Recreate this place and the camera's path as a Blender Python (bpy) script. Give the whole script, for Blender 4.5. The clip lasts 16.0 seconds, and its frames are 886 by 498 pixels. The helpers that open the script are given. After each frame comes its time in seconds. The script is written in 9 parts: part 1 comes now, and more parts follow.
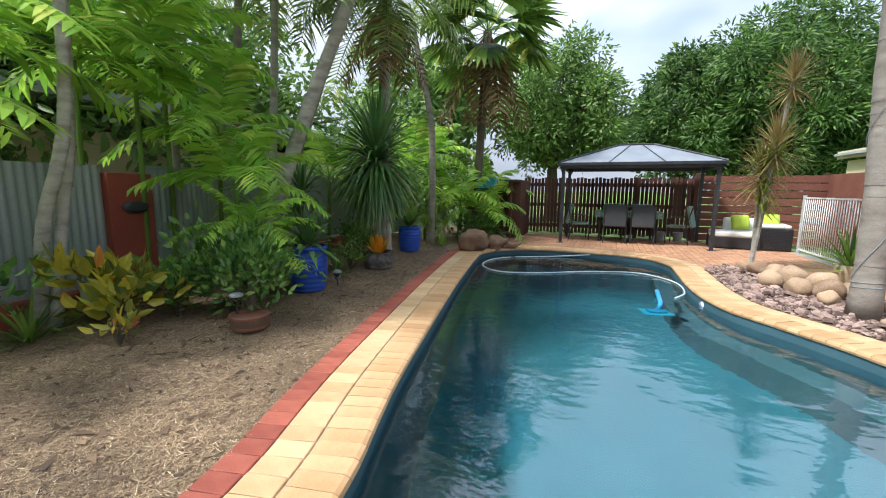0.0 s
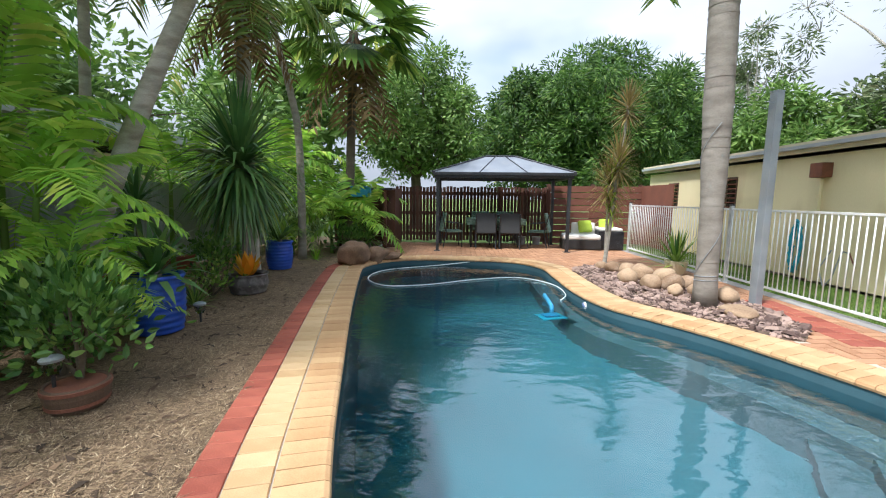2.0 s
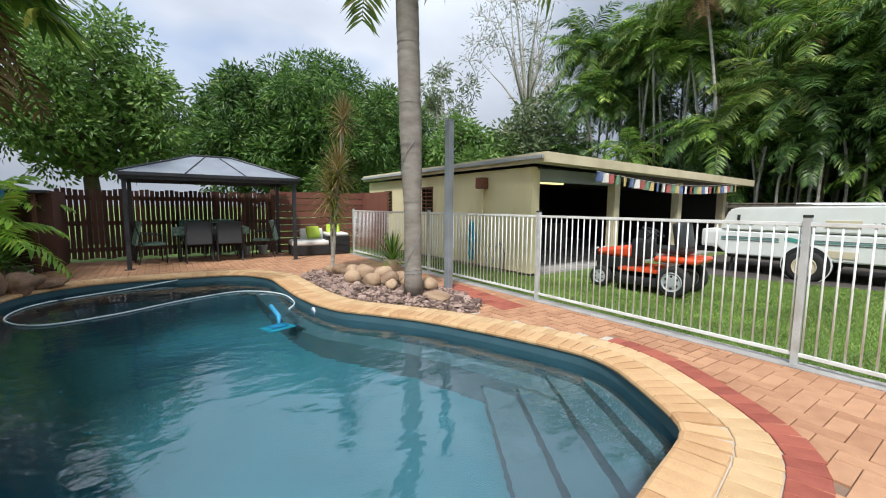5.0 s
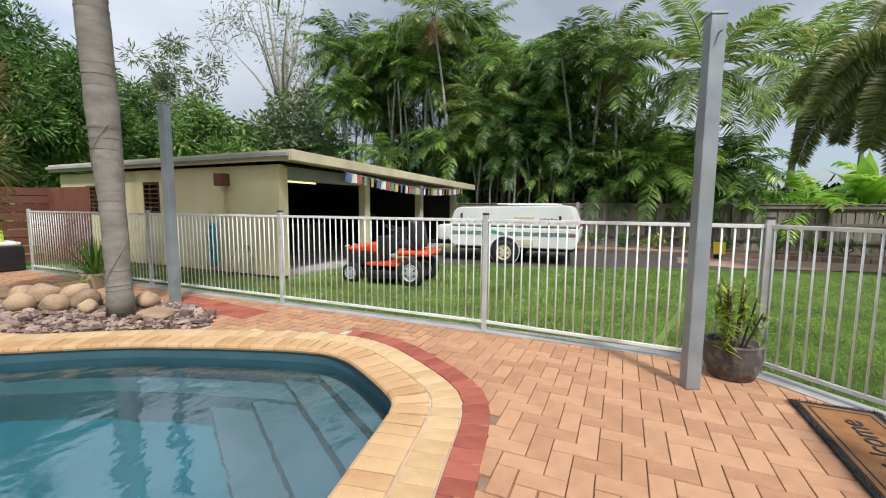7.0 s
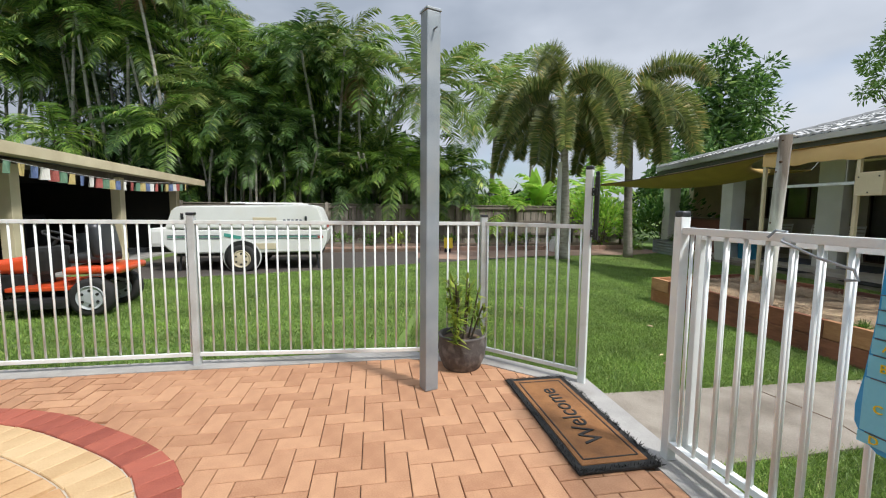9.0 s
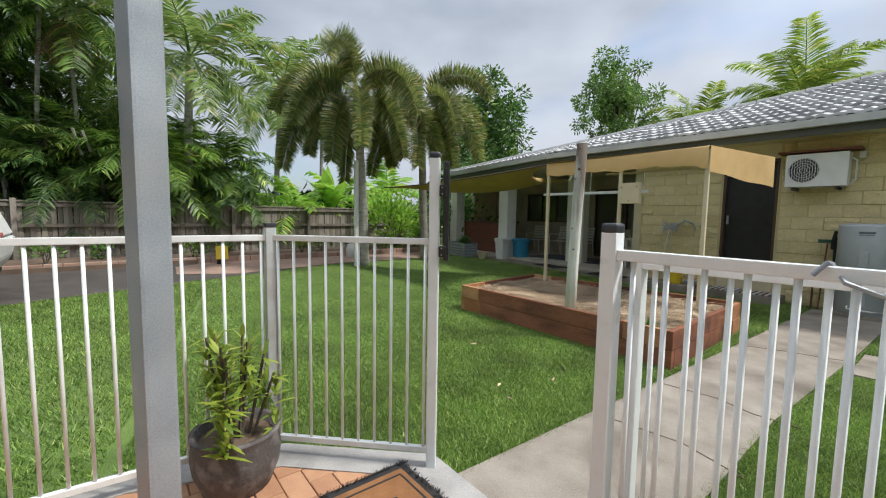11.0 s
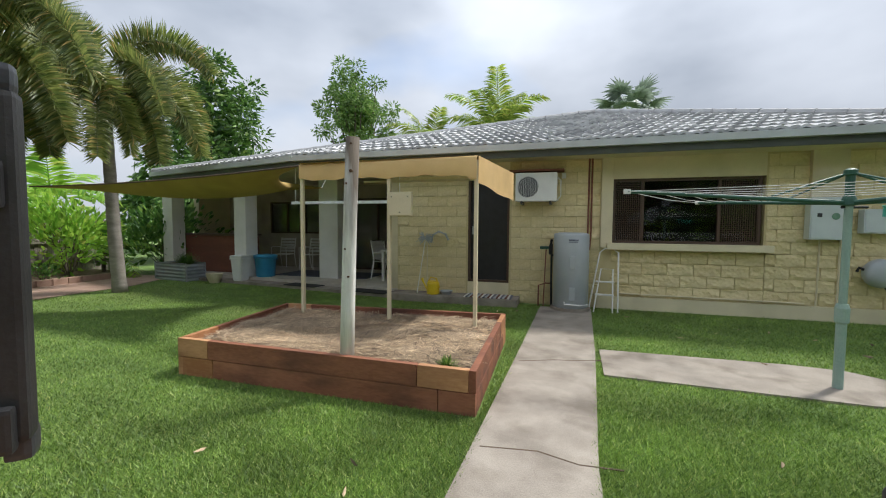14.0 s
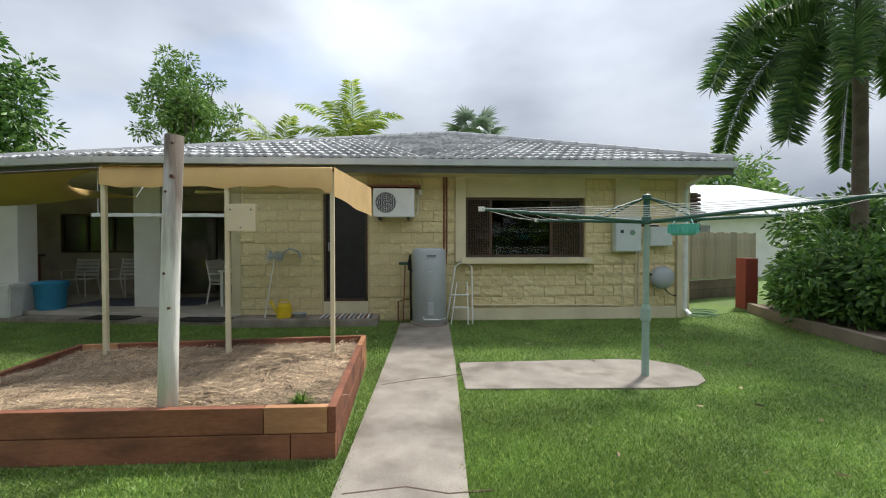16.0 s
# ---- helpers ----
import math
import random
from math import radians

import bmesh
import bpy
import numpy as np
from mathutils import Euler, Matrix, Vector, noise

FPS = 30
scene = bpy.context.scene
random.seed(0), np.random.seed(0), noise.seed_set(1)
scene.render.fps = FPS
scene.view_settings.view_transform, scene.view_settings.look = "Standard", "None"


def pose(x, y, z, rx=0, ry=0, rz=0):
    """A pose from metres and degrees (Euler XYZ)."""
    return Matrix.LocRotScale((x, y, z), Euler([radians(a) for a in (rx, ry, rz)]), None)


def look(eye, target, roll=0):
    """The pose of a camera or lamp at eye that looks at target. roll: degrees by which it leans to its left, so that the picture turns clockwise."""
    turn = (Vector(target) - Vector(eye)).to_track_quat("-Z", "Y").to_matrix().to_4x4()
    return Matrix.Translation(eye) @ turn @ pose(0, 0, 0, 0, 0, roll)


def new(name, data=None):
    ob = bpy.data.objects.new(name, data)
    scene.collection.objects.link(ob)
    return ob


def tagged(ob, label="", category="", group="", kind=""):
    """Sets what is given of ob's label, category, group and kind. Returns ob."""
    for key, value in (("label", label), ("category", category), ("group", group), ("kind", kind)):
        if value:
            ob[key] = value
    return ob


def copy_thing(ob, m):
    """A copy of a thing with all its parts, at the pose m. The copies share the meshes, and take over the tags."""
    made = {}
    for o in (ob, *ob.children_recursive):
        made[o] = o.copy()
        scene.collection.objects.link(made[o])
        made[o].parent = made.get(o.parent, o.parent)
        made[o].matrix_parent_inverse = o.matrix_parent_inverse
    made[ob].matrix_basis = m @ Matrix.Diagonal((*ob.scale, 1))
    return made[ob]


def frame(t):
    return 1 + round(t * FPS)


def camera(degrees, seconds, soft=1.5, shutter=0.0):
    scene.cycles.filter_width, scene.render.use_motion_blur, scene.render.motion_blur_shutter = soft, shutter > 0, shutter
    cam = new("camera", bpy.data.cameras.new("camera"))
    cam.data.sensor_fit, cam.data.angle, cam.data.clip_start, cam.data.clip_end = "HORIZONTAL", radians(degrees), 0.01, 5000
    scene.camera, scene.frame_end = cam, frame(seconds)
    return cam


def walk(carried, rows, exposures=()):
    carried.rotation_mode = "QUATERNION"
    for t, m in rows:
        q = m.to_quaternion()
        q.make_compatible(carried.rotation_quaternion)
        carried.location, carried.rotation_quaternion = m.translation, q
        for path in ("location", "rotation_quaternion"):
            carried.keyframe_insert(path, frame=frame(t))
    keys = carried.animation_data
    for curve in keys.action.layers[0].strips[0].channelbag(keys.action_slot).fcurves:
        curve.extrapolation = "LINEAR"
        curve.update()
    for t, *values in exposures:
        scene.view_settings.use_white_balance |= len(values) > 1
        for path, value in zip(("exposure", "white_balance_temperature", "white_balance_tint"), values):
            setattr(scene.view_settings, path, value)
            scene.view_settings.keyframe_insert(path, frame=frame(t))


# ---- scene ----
cam = camera(94.8, 16.0, 1.1)
PATH = [
    (0, (0.364, -0.184, 1.249), (-0.372, 1.653, 0.96), 0.6),
    (0.5, (0.136, -0.141, 1.26), (-0.471, 1.744, 0.984), 0.6),
    (1, (-0.033, -0.066, 1.247), (-0.472, 1.868, 0.982), 0.6),
    (1.5, (-0.161, 0.069, 1.265), (-0.412, 2.037, 1.011), 0.6),
    (2, (-0.241, 0.131, 1.278), (-0.296, 2.115, 1.031), 0.6),
    (2.5, (-0.297, 0.151, 1.28), (-0.153, 2.132, 1.045), 0.5),
    (3, (-0.296, 0.151, 1.288), (0.051, 2.107, 1.058), 0.5),
    (3.2, (-0.282, 0.151, 1.296), (0.146, 2.091, 1.066), 0.5),
    (5.3, (-0.099, 0.077, 1.27), (1.168, 1.611, 1.065), 0.4),
    (5.5, (-0.098, 0.05, 1.272), (1.26, 1.503, 1.066), 0.4),
    (6, (-0.056, -0.003, 1.269), (1.487, 1.253, 1.065), 0.4),
    (6.5, (0.015, -0.076, 1.277), (1.713, 0.961, 1.072), 0.3),
    (7, (0.108, -0.166, 1.279), (1.929, 0.638, 1.078), 0.4),
    (7.5, (0.184, -0.239, 1.278), (2.095, 0.316, 1.079), 0.5),
    (8, (0.258, -0.252, 1.277), (2.229, 0.023, 1.078), 0.5),
    (8.5, (0.444, -0.245, 1.283), (2.434, -0.273, 1.088), 0.4),
    (9, (0.653, -0.284, 1.263), (2.616, -0.617, 1.074), 0.5),
    (9.5, (0.923, -0.383, 1.277), (2.815, -1.005, 1.092), 0.5),
    (10, (1.203, -0.419, 1.278), (2.988, -1.299, 1.087), 0.4),
    (10.2, (1.326, -0.444, 1.281), (3.068, -1.409, 1.098), 0.6),
    (12.3, (2.273, -1.014, 1.295), (3.481, -2.598, 1.123), 0.5),
    (12.5, (2.329, -1.106, 1.315), (3.472, -2.739, 1.147), 0.4),
    (13, (2.46, -1.267, 1.323), (3.437, -3.006, 1.17), 0.4),
    (13.5, (2.579, -1.392, 1.331), (3.362, -3.227, 1.198), 0.4),
    (14, (2.664, -1.505, 1.355), (3.235, -3.418, 1.243), 0.4),
    (14.5, (2.694, -1.612, 1.361), (3.056, -3.577, 1.276), 0.2),
    (15, (2.686, -1.68, 1.365), (2.855, -3.672, 1.301), 0.2),
    (15.5, (2.69, -1.7, 1.371), (2.696, -3.699, 1.324), 0.0),
    (16, (2.716, -1.71, 1.369), (2.602, -3.706, 1.334), -0.0),
]
EXPOSURES = [(0, 0.90, 5950, 10), (3, 0.78, 5950, 10), (6, 0.38, 6150, 10), (10, 0.38, 6200, 10), (16, 0.54, 6200, 10)]
walk(cam, [(t, look(eye, target, roll)) for t, eye, target, roll in PATH], EXPOSURES)

# ---- light ----
SUN_ELEV, SUN_AZ = 55.0, 226.0
world = bpy.data.worlds.new("sky")
scene.world = world
world.use_nodes = True
wn, wl = world.node_tree.nodes, world.node_tree.links
wn.clear()
w_out = wn.new("ShaderNodeOutputWorld")
w_bg = wn.new("ShaderNodeBackground")
w_sky = wn.new("ShaderNodeTexSky")
w_sky.sky_type = "NISHITA"
w_sky.sun_disc = False
w_sky.sun_elevation, w_sky.sun_rotation = radians(SUN_ELEV), radians(SUN_AZ)
w_gain = wn.new("ShaderNodeMix")
w_gain.data_type, w_gain.blend_type = "RGBA", "MULTIPLY"
w_gain.inputs[0].default_value = 1.0
w_gain.inputs[7].default_value = (0.10, 0.10, 0.10, 1)
w_tc = wn.new("ShaderNodeTexCoord")
w_map = wn.new("ShaderNodeMapping")
w_map.inputs["Scale"].default_value = (1.0, 1.0, 2.0)
w_n1 = wn.new("ShaderNodeTexNoise")
w_n1.inputs["Scale"].default_value, w_n1.inputs["Detail"].default_value, w_n1.inputs["Roughness"].default_value = 1.7, 5.0, 0.46
w_ramp = wn.new("ShaderNodeValToRGB")
cr = w_ramp.color_ramp
cr.elements[0].position, cr.elements[0].color = 0.34, (0.22, 0.245, 0.285, 1)
cr.elements[1].position, cr.elements[1].color = 0.66, (0.49, 0.51, 0.545, 1)
w_n2 = wn.new("ShaderNodeTexNoise")
w_n2.inputs["Scale"].default_value, w_n2.inputs["Detail"].default_value = 1.3, 4.0
w_cov = wn.new("ShaderNodeMapRange")
w_cov.inputs[1].default_value, w_cov.inputs[2].default_value = 0.60, 0.72
w_cov.inputs[3].default_value, w_cov.inputs[4].default_value = 1.0, 0.35
w_mix = wn.new("ShaderNodeMix")
w_mix.data_type = "RGBA"
wl.new(w_tc.outputs["Generated"], w_map.inputs[0])
wl.new(w_map.outputs[0], w_n1.inputs["Vector"])
wl.new(w_map.outputs[0], w_n2.inputs["Vector"])
wl.new(w_n1.outputs["Fac"], w_ramp.inputs[0])
wl.new(w_n2.outputs["Fac"], w_cov.inputs[0])
wl.new(w_sky.outputs[0], w_gain.inputs[6])
wl.new(w_cov.outputs[0], w_mix.inputs[0])
wl.new(w_gain.outputs[2], w_mix.inputs[6])
wl.new(w_ramp.outputs[0], w_mix.inputs[7])
# an overcast sky is brightest overhead
w_sep = wn.new("ShaderNodeSeparateXYZ")
w_zen = wn.new("ShaderNodeMapRange")
w_zen.inputs[1].default_value, w_zen.inputs[2].default_value = 0.0, 1.0
w_zen.inputs[3].default_value, w_zen.inputs[4].default_value = 0.84, 2.2
wl.new(w_tc.outputs["Generated"], w_sep.inputs[0])
wl.new(w_sep.outputs["Z"], w_zen.inputs[0])
wl.new(w_mix.outputs[2], w_bg.inputs[0])
wl.new(w_zen.outputs[0], w_bg.inputs[1])
wl.new(w_bg.outputs[0], w_out.inputs[0])

sun = new("sun", bpy.data.lights.new("sun", "SUN"))
sun.data.energy, sun.data.angle, sun.data.color = 3.1, radians(7), (1.0, 0.95, 0.86)
sun.matrix_world = look((0, 0, 30), (-30 * math.sin(radians(SUN_AZ)) / math.tan(radians(SUN_ELEV)), -30 * math.cos(radians(SUN_AZ)) / math.tan(radians(SUN_ELEV)), 0))

# ---- materials ----
def surf(name, c1, c2, scale=6.0, rough=0.7, bump=0.2, fine=60.0, metal=0.0, dirt=None, dirt_scale=1.2, dirt_amt=0.4, island=0.0, rand=0.0, stretch=(1, 1, 1), coat=0.0, bump_dist=0.01):
    """Two-scale noise colour between c1 and c2, an optional dirt tone in large patches, and a fine bump."""
    m = bpy.data.materials.new(name)
    m.use_nodes = True
    nt = m.node_tree
    N, L = nt.nodes, nt.links
    b = N["Principled BSDF"]
    tc = N.new("ShaderNodeTexCoord")
    mp = N.new("ShaderNodeMapping")
    mp.inputs["Scale"].default_value = stretch
    L.new(tc.outputs["Object"], mp.inputs[0])
    n1, n2 = N.new("ShaderNodeTexNoise"), N.new("ShaderNodeTexNoise")
    n1.inputs["Scale"].default_value, n1.inputs["Detail"].default_value = scale, 6
    n2.inputs["Scale"].default_value, n2.inputs["Detail"].default_value = fine, 4
    for n in (n1, n2):
        L.new(mp.outputs[0], n.inputs["Vector"])
    add = N.new("ShaderNodeMath")
    add.operation = "ADD"
    half = N.new("ShaderNodeMath")
    half.operation = "MULTIPLY"
    half.inputs[1].default_value = 0.6
    L.new(n2.outputs["Fac"], half.inputs[0])
    L.new(n1.outputs["Fac"], add.inputs[0])
    L.new(half.outputs[0], add.inputs[1])
    last = add.outputs[0]
    if island or rand:
        src = N.new("ShaderNodeNewGeometry").outputs["Random Per Island"] if island else N.new("ShaderNodeObjectInfo").outputs["Random"]
        k = N.new("ShaderNodeMath")
        k.operation = "MULTIPLY_ADD"
        k.inputs[1].default_value = island or rand
        L.new(src, k.inputs[0])
        L.new(last, k.inputs[2])
        sub = N.new("ShaderNodeMath")
        sub.operation = "SUBTRACT"
        sub.inputs[1].default_value = (island or rand) / 2
        L.new(k.outputs[0], sub.inputs[0])
        last = sub.outputs[0]
    mr = N.new("ShaderNodeMapRange")
    mr.inputs[1].default_value, mr.inputs[2].default_value = 0.5, 1.1
    L.new(last, mr.inputs[0])
    mix = N.new("ShaderNodeMix")
    mix.data_type = "RGBA"
    mix.inputs[6].default_value, mix.inputs[7].default_value = (*c1, 1), (*c2, 1)
    L.new(mr.outputs[0], mix.inputs[0])
    col = mix.outputs[2]
    if dirt:
        n3 = N.new("ShaderNodeTexNoise")
        n3.inputs["Scale"].default_value, n3.inputs["Detail"].default_value = dirt_scale, 8
        L.new(mp.outputs[0], n3.inputs["Vector"])
        r3 = N.new("ShaderNodeMapRange")
        r3.inputs[1].default_value, r3.inputs[2].default_value = 0.48, 0.7
        r3.inputs[4].default_value = dirt_amt
        L.new(n3.outputs["Fac"], r3.inputs[0])
        mx = N.new("ShaderNodeMix")
        mx.data_type = "RGBA"
        mx.inputs[7].default_value = (*dirt, 1)
        L.new(r3.outputs[0], mx.inputs[0])
        L.new(col, mx.inputs[6])
        col = mx.outputs[2]
    L.new(col, b.inputs["Base Color"])
    rr = N.new("ShaderNodeMapRange")
    rr.inputs[1].default_value, rr.inputs[2].default_value = 0.3, 0.7
    rr.inputs[3].default_value, rr.inputs[4].default_value = max(0.02, rough - 0.1), min(1, rough + 0.1)
    L.new(n1.outputs["Fac"], rr.inputs[0])
    L.new(rr.outputs[0], b.inputs["Roughness"])
    b.inputs["Metallic"].default_value = metal
    b.inputs["Coat Weight"].default_value = coat
    if bump:
        bp = N.new("ShaderNodeBump")
        bp.inputs["Strength"].default_value, bp.inputs["Distance"].default_value = bump, bump_dist
        L.new(add.outputs[0], bp.inputs["Height"])
        L.new(bp.outputs[0], b.inputs["Normal"])
    return m


def leaf_mat(name, c1, c2, c3=None, rough=0.45, through_light=0.35):
    """Foliage: colour varies from leaf to leaf, with some light passing through."""
    m = bpy.data.materials.new(name)
    m.use_nodes = True
    N, L = m.node_tree.nodes, m.node_tree.links
    b, out = N["Principled BSDF"], N["Material Output"]
    g = N.new("ShaderNodeNewGeometry")
    ramp = N.new("ShaderNodeValToRGB")
    e = ramp.color_ramp.elements
    e[0].color, e[1].color = (*c1, 1), (*c2, 1)
    if c3:
        x = ramp.color_ramp.elements.new(0.9)
        x.color = (*c2, 1)
        e[len(e) - 1].color = (*c3, 1)
    L.new(g.outputs["Random Per Island"], ramp.inputs[0])
    tc, n = N.new("ShaderNodeTexCoord"), N.new("ShaderNodeTexNoise")
    n.inputs["Scale"].default_value, n.inputs["Detail"].default_value = 1.5, 3
    L.new(tc.outputs["Object"], n.inputs["Vector"])
    hsv = N.new("ShaderNodeHueSaturation")
    mr = N.new("ShaderNodeMapRange")
    mr.inputs[1].default_value, mr.inputs[2].default_value, mr.inputs[3].default_value, mr.inputs[4].default_value = 0.3, 0.7, 0.7, 1.35
    L.new(n.outputs["Fac"], mr.inputs[0])
    L.new(mr.outputs[0], hsv.inputs["Value"])
    L.new(ramp.outputs[0], hsv.inputs["Color"])
    L.new(hsv.outputs[0], b.inputs["Base Color"])
    b.inputs["Roughness"].default_value = rough
    t = N.new("ShaderNodeBsdfTranslucent")
    L.new(hsv.outputs[0], t.inputs[0])
    mixs = N.new("ShaderNodeMixShader")
    mixs.inputs[0].default_value = through_light
    L.new(b.outputs[0], mixs.inputs[1])
    L.new(t.outputs[0], mixs.inputs[2])
    L.new(mixs.outputs[0], out.inputs[0])
    return m


def water_mat():
    m = bpy.data.materials.new("pool_water")
    m.use_nodes = True
    N, L = m.node_tree.nodes, m.node_tree.links
    N.remove(N["Principled BSDF"])
    out = N["Material Output"]
    tc, n1, n2 = N.new("ShaderNodeTexCoord"), N.new("ShaderNodeTexNoise"), N.new("ShaderNodeTexNoise")
    mp = N.new("ShaderNodeMapping")
    mp.inputs["Scale"].default_value = (1.0, 1.6, 1.0)
    mp.inputs["Rotation"].default_value = (0, 0, 0.5)
    L.new(tc.outputs["Object"], mp.inputs[0])
    n1.inputs["Scale"].default_value, n1.inputs["Detail"].default_value, n1.inputs["Distortion"].default_value = 1.3, 2.0, 0.8
    n2.inputs["Scale"].default_value, n2.inputs["Detail"].default_value = 9.0, 2.0
    L.new(mp.outputs[0], n1.inputs["Vector"])
    L.new(mp.outputs[0], n2.inputs["Vector"])
    k = N.new("ShaderNodeMath")
    k.operation = "MULTIPLY_ADD"
    k.inputs[1].default_value = 0.20
    L.new(n2.outputs["Fac"], k.inputs[0])
    L.new(n1.outputs["Fac"], k.inputs[2])
    bp = N.new("ShaderNodeBump")
    bp.inputs["Strength"].default_value, bp.inputs["Distance"].default_value = 0.26, 0.05
    L.new(k.outputs[0], bp.inputs["Height"])
    gl, tr, fr, mx = N.new("ShaderNodeBsdfGlossy"), N.new("ShaderNodeBsdfRefraction"), N.new("ShaderNodeFresnel"), N.new("ShaderNodeMixShader")
    gl.inputs["Roughness"].default_value = 0.02
    tr.inputs["Color"].default_value, tr.inputs["Roughness"].default_value, tr.inputs["IOR"].default_value = (0.62, 0.86, 0.92, 1), 0.0, 1.33
    fr.inputs[0].default_value = 2.15
    for s in (gl, tr, fr):
        L.new(bp.outputs[0], s.inputs["Normal"])
    L.new(fr.outputs[0], mx.inputs[0])
    L.new(tr.outputs[0], mx.inputs[1])
    L.new(gl.outputs[0], mx.inputs[2])
    L.new(mx.outputs[0], out.inputs[0])
    return m


def glass_mat(name, tint=(0.8, 0.85, 0.85)):
    m = bpy.data.materials.new(name)
    m.use_nodes = True
    b = m.node_tree.nodes["Principled BSDF"]
    b.inputs["Base Color"].default_value = (*tint, 1)
    b.inputs["Transmission Weight"].default_value = 1.0
    b.inputs["Roughness"].default_value = 0.02
    b.inputs["IOR"].default_value = 1.45
    return m


